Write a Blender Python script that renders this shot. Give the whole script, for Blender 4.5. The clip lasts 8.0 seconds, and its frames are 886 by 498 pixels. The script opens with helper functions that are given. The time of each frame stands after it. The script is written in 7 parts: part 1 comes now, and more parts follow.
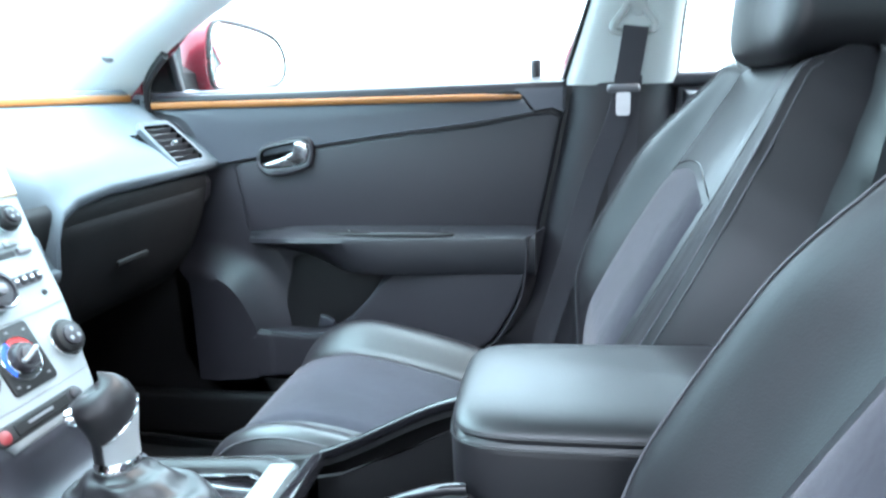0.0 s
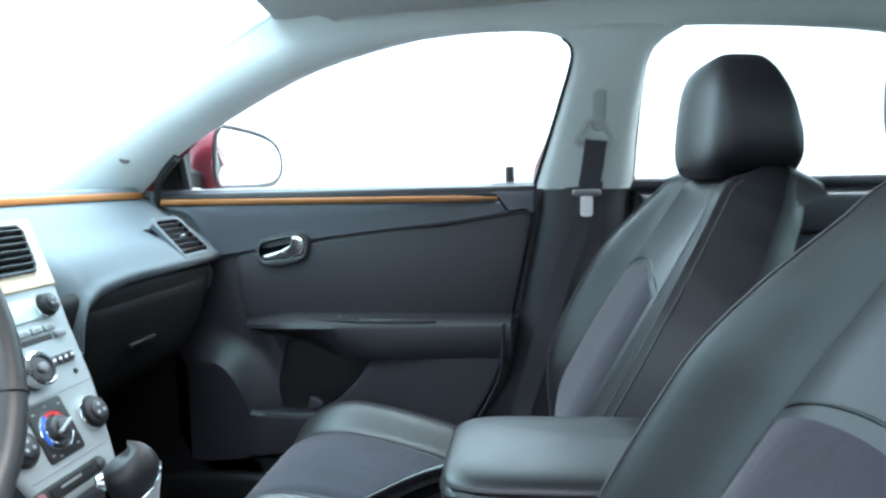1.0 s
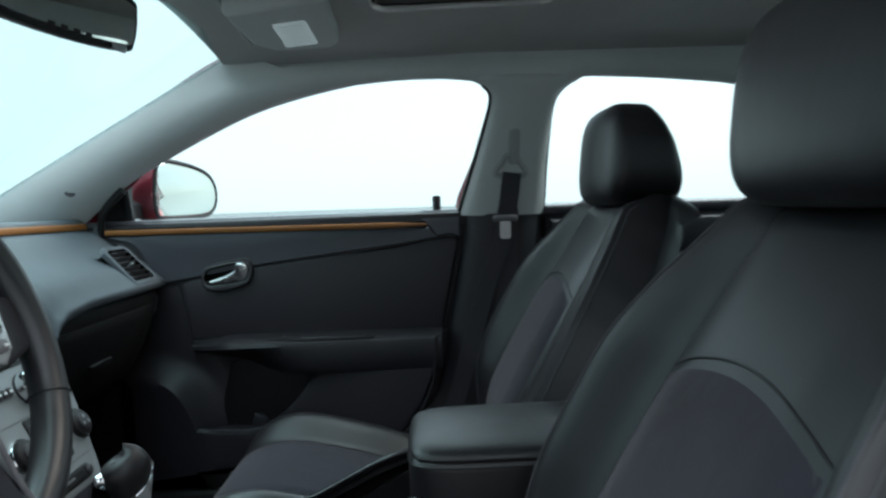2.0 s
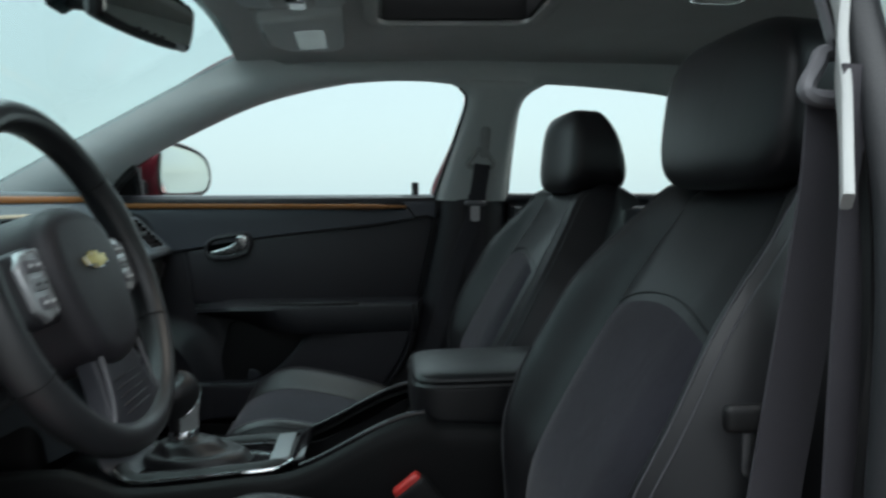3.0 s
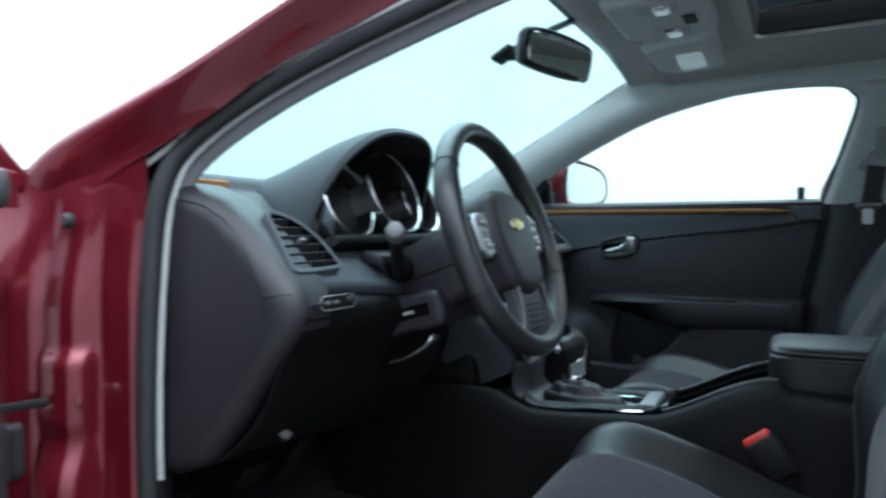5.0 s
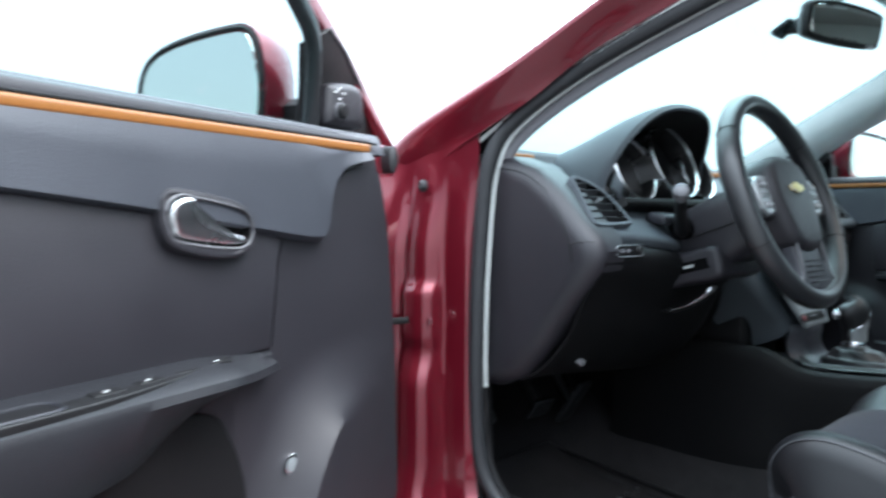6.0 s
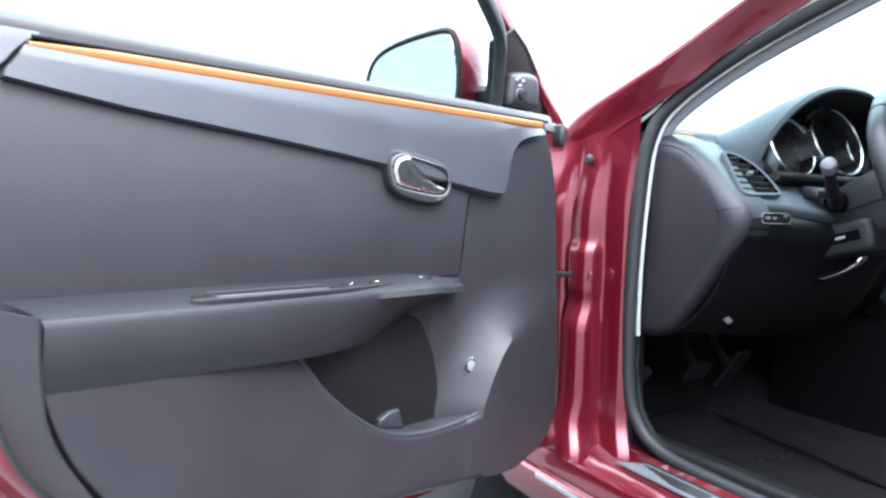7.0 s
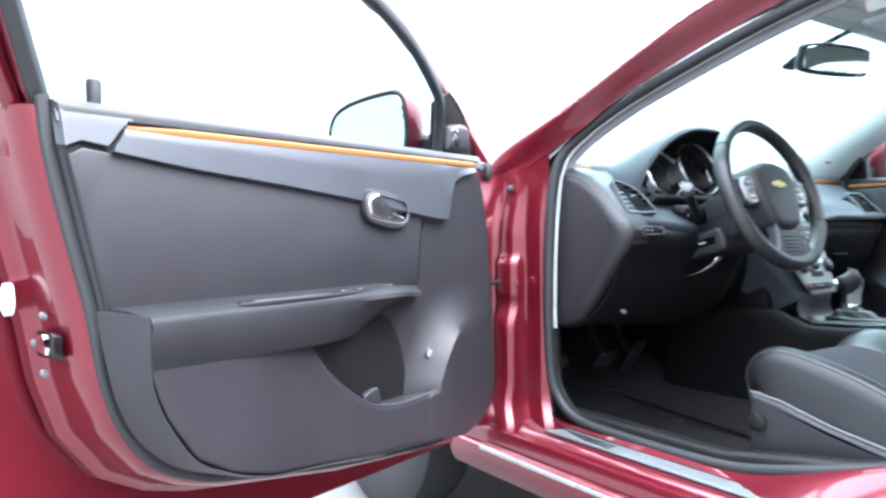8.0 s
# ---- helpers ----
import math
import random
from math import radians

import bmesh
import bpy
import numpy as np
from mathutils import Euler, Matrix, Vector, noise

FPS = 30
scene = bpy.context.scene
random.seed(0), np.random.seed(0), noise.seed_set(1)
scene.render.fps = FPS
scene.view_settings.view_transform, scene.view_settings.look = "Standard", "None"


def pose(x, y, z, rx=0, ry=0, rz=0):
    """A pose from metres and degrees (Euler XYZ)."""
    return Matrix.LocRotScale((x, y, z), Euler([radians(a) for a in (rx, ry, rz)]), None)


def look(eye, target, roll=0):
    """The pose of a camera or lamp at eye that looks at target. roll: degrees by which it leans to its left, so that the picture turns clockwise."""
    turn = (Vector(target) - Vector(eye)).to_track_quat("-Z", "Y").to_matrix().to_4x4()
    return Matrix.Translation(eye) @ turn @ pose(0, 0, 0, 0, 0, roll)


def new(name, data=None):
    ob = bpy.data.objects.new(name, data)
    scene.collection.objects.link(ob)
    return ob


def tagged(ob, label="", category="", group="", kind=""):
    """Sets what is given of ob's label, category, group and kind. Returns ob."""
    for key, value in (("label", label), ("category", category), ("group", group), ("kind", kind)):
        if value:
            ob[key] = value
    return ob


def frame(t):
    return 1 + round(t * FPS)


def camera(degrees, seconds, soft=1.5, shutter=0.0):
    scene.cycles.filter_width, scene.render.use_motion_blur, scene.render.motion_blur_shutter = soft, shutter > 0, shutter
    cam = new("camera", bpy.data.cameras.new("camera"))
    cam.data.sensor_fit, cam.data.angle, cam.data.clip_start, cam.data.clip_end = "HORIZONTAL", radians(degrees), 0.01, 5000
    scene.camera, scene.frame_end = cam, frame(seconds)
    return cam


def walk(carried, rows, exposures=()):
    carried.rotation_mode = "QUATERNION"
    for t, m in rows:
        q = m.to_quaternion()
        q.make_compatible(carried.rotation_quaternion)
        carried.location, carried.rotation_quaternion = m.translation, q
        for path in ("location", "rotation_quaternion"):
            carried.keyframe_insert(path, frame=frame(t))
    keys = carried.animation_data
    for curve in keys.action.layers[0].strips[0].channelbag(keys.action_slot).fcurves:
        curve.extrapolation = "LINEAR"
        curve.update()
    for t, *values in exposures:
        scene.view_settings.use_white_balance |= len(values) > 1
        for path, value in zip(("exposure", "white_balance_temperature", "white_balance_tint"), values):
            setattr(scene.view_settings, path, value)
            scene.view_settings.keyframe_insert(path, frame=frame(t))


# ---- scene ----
cam = camera(64.8, 8.0, soft=2.5, shutter=0.4)
PATH = [
    (0, (0.487, -0.592, 0.98), (0.169, 1.331, 0.534), -1.9),
    (0.5, (0.486, -0.658, 1.006), (0.176, 1.291, 0.678), -1.8),
    (1, (0.491, -0.721, 1.005), (0.243, 1.254, 0.804), -1.2),
    (1.5, (0.463, -0.796, 1.018), (0.348, 1.197, 0.894), -2.5),
    (1.7, (0.454, -0.824, 1.01), (0.381, 1.171, 0.885), -2.4),
    (2.8, (0.352, -1.092, 1.001), (0.644, 0.882, 0.872), -0.6),
    (3, (0.338, -1.127, 0.985), (0.537, 0.858, 0.84), -0.0),
    (3.5, (0.342, -1.187, 0.967), (0.325, 0.808, 0.824), 0.8),
    (4, (0.366, -1.231, 0.955), (-0.011, 0.729, 0.82), 0.5),
    (4.2, (0.381, -1.254, 0.948), (-0.058, 0.692, 0.802), 0.6),
    (5.3, (0.452, -1.475, 0.899), (-0.608, 0.221, 0.862), 0.3),
    (5.5, (0.463, -1.536, 0.887), (-0.685, 0.102, 0.830), 0.5),
    (6, (0.503, -1.605, 0.872), (-0.957, -0.241, 0.778), 0.1),
    (6.5, (0.597, -1.667, 0.838), (-1.081, -0.585, 0.714), 0.5),
    (7, (0.707, -1.727, 0.824), (-1.054, -0.786, 0.699), 1.6),
    (7.5, (0.804, -1.836, 0.811), (-0.934, -0.85, 0.725), 1.0),
    (8, (0.95, -1.946, 0.82), (-0.696, -0.812, 0.77), -0.7),
]
EXPO = [(0.0, 3.12, 6200, 12), (0.6, 2.82, 6250, 12), (1.0, 2.17, 6350, 11), (1.5, 1.36, 6450, 10), (1.7, 0.92, 6550, 10), (2.8, -0.26, 6950, 10), (3.1, -0.11, 6950, 10), (3.5, 0.24, 6650, 9),
        (4.2, 0.47, 6200, 8), (5.5, 0.55, 6300, 9), (6.0, 0.92, 6350, 11), (6.5, 1.33, 6350, 13), (7.0, 1.60, 6300, 14), (7.5, 1.77, 6350, 15), (8.0, 1.83, 6350, 15)]
walk(cam, [(t, look(eye, target, roll)) for t, eye, target, roll in PATH], EXPO)

# ---- world and sun: white overcast sky ----
world = bpy.data.worlds.new("overcast")
scene.world = world
world.use_nodes = True
wn, wl = world.node_tree.nodes, world.node_tree.links
wn.clear()
sky = wn.new("ShaderNodeTexSky")
sky.sky_type, sky.sun_disc = "NISHITA", False
sky.sun_elevation, sky.sun_rotation = radians(54), radians(72)
sky.dust_density = 4.0
bg_sky, bg_cloud, add = wn.new("ShaderNodeBackground"), wn.new("ShaderNodeBackground"), wn.new("ShaderNodeAddShader")
bg_sky.inputs[1].default_value = 0.05
# an overcast sky is about three times as bright overhead as at the horizon
up_co, up_sep, up_map = wn.new("ShaderNodeTexCoord"), wn.new("ShaderNodeSeparateXYZ"), wn.new("ShaderNodeMapRange")
up_map.interpolation_type = "SMOOTHSTEP"
for i, value in ((1, 0.25), (2, 1.0), (3, 0.90), (4, 5.6)):
    up_map.inputs[i].default_value = value
wl.new(up_co.outputs["Generated"], up_sep.inputs[0])
wl.new(up_sep.outputs[2], up_map.inputs[0])
# and a little brighter on the side where the sun stands behind the cloud
side_fac, side_mul = wn.new("ShaderNodeMath"), wn.new("ShaderNodeMath")
side_fac.operation, side_mul.operation = "MULTIPLY_ADD", "MULTIPLY"
side_fac.inputs[1].default_value, side_fac.inputs[2].default_value = 0.45, 1.0
wl.new(up_sep.outputs[1], side_fac.inputs[0])
wl.new(up_map.outputs[0], side_mul.inputs[0])
wl.new(side_fac.outputs[0], side_mul.inputs[1])
wl.new(side_mul.outputs[0], bg_cloud.inputs[1])
bg_cloud.inputs[0].default_value = (0.86, 0.98, 1.08, 1)
wout = wn.new("ShaderNodeOutputWorld")
wl.new(sky.outputs[0], bg_sky.inputs[0])
wl.new(bg_sky.outputs[0], add.inputs[0])
wl.new(bg_cloud.outputs[0], add.inputs[1])
wl.new(add.outputs[0], wout.inputs[0])
sun = new("sun", bpy.data.lights.new("sun", "SUN"))
sun.data.energy, sun.data.angle, sun.data.color = 1.4, radians(30), (1.0, 0.97, 0.93)
sun.matrix_world = look((4.5, 1.0, 6.5), (0, -0.5, 0))

# ---- materials ----
def material(name, color, rough=0.5, metal=0.0, grain=0.0, grain_scale=400.0, blotch=0.15, blotch_scale=12.0,
             color2=None, coat=0.0, spec=0.5, sheen=0.0, rough_var=0.08, stretch=(1, 1, 1), wrinkle=0.0):
    """A surface with fine grain in its relief and slow variation in colour and gloss."""
    m = bpy.data.materials.new(name)
    m.use_nodes = True
    n, l = m.node_tree.nodes, m.node_tree.links
    b = n["Principled BSDF"]
    b.inputs["Metallic"].default_value = metal
    b.inputs["Coat Weight"].default_value = coat
    b.inputs["Coat Roughness"].default_value = 0.04
    b.inputs["Specular IOR Level"].default_value = spec
    b.inputs["Sheen Weight"].default_value = sheen
    b.inputs["Sheen Roughness"].default_value = 0.4
    tc, mp = n.new("ShaderNodeTexCoord"), n.new("ShaderNodeMapping")
    mp.inputs["Scale"].default_value = stretch
    l.new(tc.outputs["Object"], mp.inputs[0])
    slow = n.new("ShaderNodeTexNoise")
    slow.inputs["Scale"].default_value, slow.inputs["Detail"].default_value = blotch_scale, 5
    l.new(mp.outputs[0], slow.inputs["Vector"])
    ramp = n.new("ShaderNodeMix")
    ramp.data_type = "RGBA"
    c2 = color2 or tuple(min(1, c * (1 + blotch)) for c in color)
    c1 = color if color2 else tuple(c * (1 - blotch) for c in color)
    ramp.inputs["A"].default_value, ramp.inputs["B"].default_value = (*c1, 1), (*c2, 1)
    l.new(slow.outputs["Fac"], ramp.inputs["Factor"])
    l.new(ramp.outputs["Result"], b.inputs["Base Color"])
    mr = n.new("ShaderNodeMapRange")
    mr.inputs["To Min"].default_value, mr.inputs["To Max"].default_value = max(0.02, rough - rough_var), min(1, rough + rough_var)
    l.new(slow.outputs["Fac"], mr.inputs["Value"])
    l.new(mr.outputs[0], b.inputs["Roughness"])
    if grain:
        fine = n.new("ShaderNodeTexVoronoi" if grain_scale > 200 else "ShaderNodeTexNoise")
        fine.inputs["Scale"].default_value = grain_scale
        l.new(mp.outputs[0], fine.inputs["Vector"])
        bump = n.new("ShaderNodeBump")
        bump.inputs["Strength"].default_value, bump.inputs["Distance"].default_value = grain, 0.0008
        l.new(fine.outputs[0], bump.inputs["Height"])
        l.new(bump.outputs[0], b.inputs["Normal"])
        if wrinkle:
            wave, soft_bump = n.new("ShaderNodeTexNoise"), n.new("ShaderNodeBump")
            wave.inputs["Scale"].default_value, wave.inputs["Detail"].default_value, wave.inputs["Distortion"].default_value = 16, 3, 1.2
            soft_bump.inputs["Strength"].default_value, soft_bump.inputs["Distance"].default_value = wrinkle, 0.006
            l.new(tc.outputs["Object"], wave.inputs["Vector"])
            l.new(wave.outputs[0], soft_bump.inputs["Height"])
            l.new(soft_bump.outputs[0], bump.inputs["Normal"])
    return m


def glass_material(name, tint, gloss=0.03):
    """A thin pane: tinted clear passage with a mirror gloss that rises at grazing angles."""
    m = bpy.data.materials.new(name)
    m.use_nodes = True
    n, l = m.node_tree.nodes, m.node_tree.links
    n.clear()
    o, tr, gl, mx, fr = (n.new(k) for k in ("ShaderNodeOutputMaterial", "ShaderNodeBsdfTransparent", "ShaderNodeBsdfGlossy",
                                            "ShaderNodeMixShader", "ShaderNodeLayerWeight"))
    tr.inputs[0].default_value = (*tint, 1)
    gl.inputs["Roughness"].default_value = 0.01
    fr.inputs[0].default_value = 0.5
    pw, ml = n.new("ShaderNodeMath"), n.new("ShaderNodeMath")
    pw.operation, ml.operation = "POWER", "MULTIPLY_ADD"
    pw.inputs[1].default_value = 5
    ml.inputs[1].default_value, ml.inputs[2].default_value = 0.6, gloss
    l.new(fr.outputs["Facing"], pw.inputs[0])
    l.new(pw.outputs[0], ml.inputs[0])
    l.new(ml.outputs[0], mx.inputs[0])
    l.new(tr.outputs[0], mx.inputs[1])
    l.new(gl.outputs[0], mx.inputs[2])
    l.new(mx.outputs[0], o.inputs[0])
    return m


M_PLASTIC = material("dark_moulded_plastic", (0.0165, 0.0155, 0.0195), 0.46, grain=0.25, grain_scale=900)
M_PLASTIC2 = material("soft_touch_plastic", (0.022, 0.023, 0.029), 0.40, grain=0.25, grain_scale=700)
M_DASH = material("blue_grey_dashboard_skin", (0.060, 0.070, 0.080), 0.64, spec=0.3, grain=0.3, grain_scale=700)
# Near-black: dimmer light on lower dash and console is put into this colour.
M_CHARCOAL_SHADE = material("shade_charcoal_plastic", (0.0042, 0.0042, 0.0046), 0.58, spec=0.2, grain=0.2, grain_scale=900)
M_BLACK = material("black_plastic", (0.006, 0.006, 0.0066), 0.48, spec=0.32, grain=0.15, grain_scale=900)
M_GLOSSBLACK = material("gloss_black", (0.006, 0.006, 0.007), 0.12)
M_RUBBER = material("rubber_seal", (0.018, 0.0195, 0.022), 0.55, grain=0.15, grain_scale=600)
M_LEATHER = material("black_leather", (0.0062, 0.0064, 0.0078), 0.42, grain=0.08, grain_scale=700, blotch=0.2, spec=0.50, wrinkle=0.06, rough_var=0.04)
M_RIM = material("polished_black_leather", (0.017, 0.018, 0.020), 0.38, grain=0.1, grain_scale=600, blotch=0.3, blotch_scale=20, spec=0.7, rough_var=0.10)
M_SUEDE = material("grey_suede", (0.0215, 0.021, 0.0275), 0.9, grain=0.2, grain_scale=1500, blotch=0.5, blotch_scale=11, sheen=0.14, spec=0.2, wrinkle=0.18)
M_THREAD = material("grey_thread", (0.05, 0.05, 0.056), 0.6)
M_GREYTRIM = material("light_grey_pillar_trim", (0.60, 0.64, 0.63), 0.7, grain=0.3, grain_scale=900, blotch=0.06)
M_HEADLINER = material("grey_woven_headliner", (0.52, 0.53, 0.515), 0.95, grain=0.4, grain_scale=1200, blotch=0.08, spec=0.1)
M_CARPET = material("black_carpet", (0.021, 0.020, 0.021), 0.95, grain=0.8, grain_scale=150, blotch=0.35, blotch_scale=30, spec=0.1)
M_RED = material("dark_red_metallic_paint", (0.150, 0.0062, 0.0165), 0.33, metal=0.55, coat=0.9, blotch=0.06, rough_var=0.04)
M_CHROME = material("chrome", (0.80, 0.81, 0.82), 0.10, metal=1.0, blotch=0.03, rough_var=0.04)
M_SILVER = material("silver_painted_plastic", (0.21, 0.228, 0.237), 0.45, metal=0.15, blotch=0.05)
M_POD = material("bright_silver_plastic", (0.42, 0.44, 0.45), 0.28, metal=0.5, blotch=0.05)
M_SATIN = material("satin_chrome", (0.78, 0.79, 0.80), 0.27, metal=1.0, blotch=0.04, rough_var=0.05)
M_STEEL = material("brushed_steel", (0.50, 0.51, 0.52), 0.30, metal=1.0, blotch=0.1, stretch=(1, 8, 8))
M_WOOD = material("orange_wood_trim", (0.30, 0.125, 0.036), 0.34, color2=(0.17, 0.062, 0.014), blotch_scale=9, stretch=(3, 30, 90), coat=0.1, spec=0.3)
M_ARM = material("armrest_plastic", (0.0105, 0.011, 0.0135), 0.42, grain=0.25, grain_scale=900)
M_PAD = material("blue_grey_soft_pad", (0.036, 0.039, 0.048), 0.42, grain=0.25, grain_scale=700)
# Near-black with hardly any gloss: depth shade of recesses put into colour.
M_RECESS_SHADE = material("recess_shade_black", (0.0025, 0.0025, 0.0028), 0.85, spec=0.05)
M_SCUFF = material("worn_steel_plate", (0.13, 0.142, 0.15), 0.5, metal=0.1, grain=0.2, grain_scale=300, blotch=0.25, blotch_scale=25)
M_TAN = material("tan_trim", (0.52, 0.40, 0.28), 0.5)
M_WEBBING = material("grey_seat_belt_webbing", (0.042, 0.039, 0.047), 0.75, grain=0.5, grain_scale=900, stretch=(1, 1, 3))
M_BEIGE = material("pale_grey_plastic", (0.42, 0.44, 0.43), 0.5, grain=0.1, grain_scale=700)
M_REDPLASTIC = material("red_plastic_button", (0.55, 0.035, 0.03), 0.35)
M_SLAT = material("grey_vent_slat", (0.022, 0.023, 0.026), 0.40)
M_DISPLAY = material("pale_radio_display", (0.33, 0.42, 0.42), 0.2)
M_MIRROR = material("mirror_glass", (0.80, 0.84, 0.80), 0.02, metal=1.0, blotch=0.01, rough_var=0.01)
M_TYRE = material("tyre_rubber", (0.02, 0.02, 0.021), 0.8, grain=0.3, grain_scale=300)
M_LABEL = material("pale_warning_label", (0.80, 0.83, 0.82), 0.6)
M_GLOSSLABEL = material("glossy_label", (0.80, 0.83, 0.82), 0.14, coat=1.0, rough_var=0.03)
M_PRINT = material("white_print", (0.7, 0.72, 0.72), 0.6)
M_KNOBGREY = material("mid_grey_plastic", (0.13, 0.13, 0.14), 0.4)
M_BLUE = material("blue_scale_print", (0.02, 0.10, 0.55), 0.5)
M_REDPRINT = material("red_scale_print", (0.60, 0.03, 0.03), 0.5)
M_DARKRED = material("dark_red_button", (0.14, 0.018, 0.02), 0.4)
M_GOLD = material("gold_badge", (0.62, 0.53, 0.20), 0.35, metal=0.5)
M_CONCRETE = material("worn_concrete", (0.125, 0.125, 0.122), 0.9, grain=0.6, grain_scale=90, blotch=0.22, blotch_scale=1.2)
M_WINDSHIELD = glass_material("windshield_glass", (0.745, 0.865, 0.86))
M_SIDEGLASS = glass_material("side_window_glass", (0.80, 0.885, 0.885))
M_ROOFGLASS = glass_material("sunroof_glass", (0.10, 0.12, 0.12))

# ---- helpers ----
def empty(name, at, label, category, group="", kind=""):
    ob = new(name)
    ob.location = at
    ob.empty_display_size = 0.05
    return tagged(ob, label, category, group, kind)


def part(name, bm, material, parent=None, label="", smooth=True, weld=True):
    """One bmesh in world places as one mesh object, under its thing or part."""
    if weld:
        bmesh.ops.remove_doubles(bm, verts=bm.verts, dist=1e-5)
        bmesh.ops.recalc_face_normals(bm, faces=bm.faces)
    me = bpy.data.meshes.new(name)
    bm.to_mesh(me)
    bm.free()
    if smooth:
        me.shade_smooth()
        me.set_sharp_from_angle(angle=radians(38))
    me.materials.append(material)
    ob = new(name, me)
    if parent is not None:
        ob.parent = parent
        ob.matrix_parent_inverse = Matrix.Translation(-parent.location)
    if label:
        ob["label"] = label
    return ob


def grid(fn, nu, nv, close_u=False, close_v=False, bm=None):
    """A surface fn(u, v), u and v from 0 to 1."""
    bm = bm or bmesh.new()
    cu, cv = nu + (not close_u), nv + (not close_v)
    vs = [[bm.verts.new(fn(i / nu, j / nv)) for j in range(cv)] for i in range(cu)]
    for i in range(nu):
        for j in range(nv):
            q = [vs[i][j], vs[(i + 1) % cu][j], vs[(i + 1) % cu][(j + 1) % cv], vs[i][(j + 1) % cv]]
            if len(set(q)) == 4:
                bm.faces.new(q)
    return bm


def thicken(bm, d):
    """Give an open surface the thickness d."""
    bmesh.ops.recalc_face_normals(bm, faces=bm.faces)
    bmesh.ops.solidify(bm, geom=bm.faces[:], thickness=d)
    return bm


def spline(pts, n, closed=False):
    """n + 1 (or n, closed) points on a smooth line through pts."""
    p = [Vector(q) for q in pts]
    m = len(p)
    segs = m if closed else m - 1
    out = []
    for k in range(n + (not closed)):
        s = k / n * segs
        i = min(int(s), segs - 1)
        f = s - i
        if closed:
            a, b, c, d = p[(i - 1) % m], p[i % m], p[(i + 1) % m], p[(i + 2) % m]
        else:
            b, c = p[i], p[i + 1]
            a = p[i - 1] if i else b * 2 - c
            d = p[i + 2] if i + 2 < m else c * 2 - b
        out.append(0.5 * ((2 * b) + (c - a) * f + (2 * a - 5 * b + 4 * c - d) * f * f + (3 * b - a - 3 * c + d) * f ** 3))
    return out


def sweep(path, profile, closed=False, up=(0, 0, 1), scale=None, cap=True, bm=None):
    """A closed 2D profile (side, up) drawn along a line of places."""
    bm = bm or bmesh.new()
    p = [Vector(q) for q in path]
    n = len(p)
    up = Vector(up)
    rings = []
    for i in range(n):
        a = p[(i - 1) % n] if closed or i else p[0]
        b = p[(i + 1) % n] if closed or i < n - 1 else p[-1]
        t = (b - a).normalized()
        side = t.cross(up)
        side = side.normalized() if side.length > 1e-4 else t.orthogonal().normalized()
        u2 = side.cross(t)
        k = scale(i / max(1, n - 1)) if scale else 1
        rings.append([bm.verts.new(p[i] + side * (x * k) + u2 * (y * k)) for x, y in profile])
    m = len(profile)
    for i in range(n if closed else n - 1):
        for j in range(m):
            bm.faces.new((rings[i][j], rings[i][(j + 1) % m], rings[(i + 1) % n][(j + 1) % m], rings[(i + 1) % n][j]))
    if cap and not closed:
        bm.faces.new(rings[0][::-1])
        bm.faces.new(rings[-1])
    return bm


def circle(r, n=10, rx=None):
    return [((rx or r) * math.cos(2 * math.pi * k / n), r * math.sin(2 * math.pi * k / n)) for k in range(n)]


def rrect(w, h, r, n=4, cx=0.0, cy=0.0):
    """A rectangle outline with rounded corners."""
    out = []
    for sx, sy, a0 in ((1, 1, 0), (-1, 1, 90), (-1, -1, 180), (1, -1, 270)):
        for k in range(n + 1):
            a = radians(a0 + 90 * k / n)
            out.append((cx + sx * (w / 2 - r) + r * math.cos(a), cy + sy * (h / 2 - r) + r * math.sin(a)))
    return out


def inset(outline, d):
    """The outline moved inwards by d."""
    n = len(outline)
    area = sum(outline[i][0] * outline[(i + 1) % n][1] - outline[(i + 1) % n][0] * outline[i][1] for i in range(n))
    s = 1 if area > 0 else -1
    out = []
    for i in range(n):
        a, b, c = Vector(outline[i - 1]), Vector(outline[i]), Vector(outline[(i + 1) % n])
        e1, e2 = (b - a), (c - b)
        e1 = e1.normalized() if e1.length > 1e-9 else e2.normalized()
        e2 = e2.normalized() if e2.length > 1e-9 else e1
        n1, n2 = Vector((-e1.y, e1.x)) * s, Vector((-e2.y, e2.x)) * s
        m = n1 + n2
        k = d / max(0.5, 1 + n1.dot(n2))
        out.append(tuple(b + m * k))
    return out


def plate(outline, d0, d1, place, edge=0.003, steps=3, bm=None):
    """A slab with the 2D outline from depth d0 to d1, its d1 side rounded; place(a, b, depth) gives the world place."""
    bm = bm or bmesh.new()
    s = 1 if d1 > d0 else -1
    edge = min(edge, abs(d1 - d0) * 0.95)
    rings = [[(p, d0) for p in outline]]
    for k in range(steps + 1):
        a = math.pi / 2 * k / steps
        rings.append([(p, d1 - s * edge * (1 - math.sin(a))) for p in inset(outline, edge * (1 - math.cos(a)))])
    vs = [[bm.verts.new(place(p[0], p[1], d)) for p, d in r] for r in rings]
    n = len(outline)
    for i in range(len(vs) - 1):
        for j in range(n):
            bm.faces.new((vs[i][j], vs[i][(j + 1) % n], vs[i + 1][(j + 1) % n], vs[i + 1][j]))
    for r in (vs[0][::-1], vs[-1]):
        f = bm.faces.new(r)
        if n > 4:
            bmesh.ops.triangulate(bm, faces=[f])
    return bm


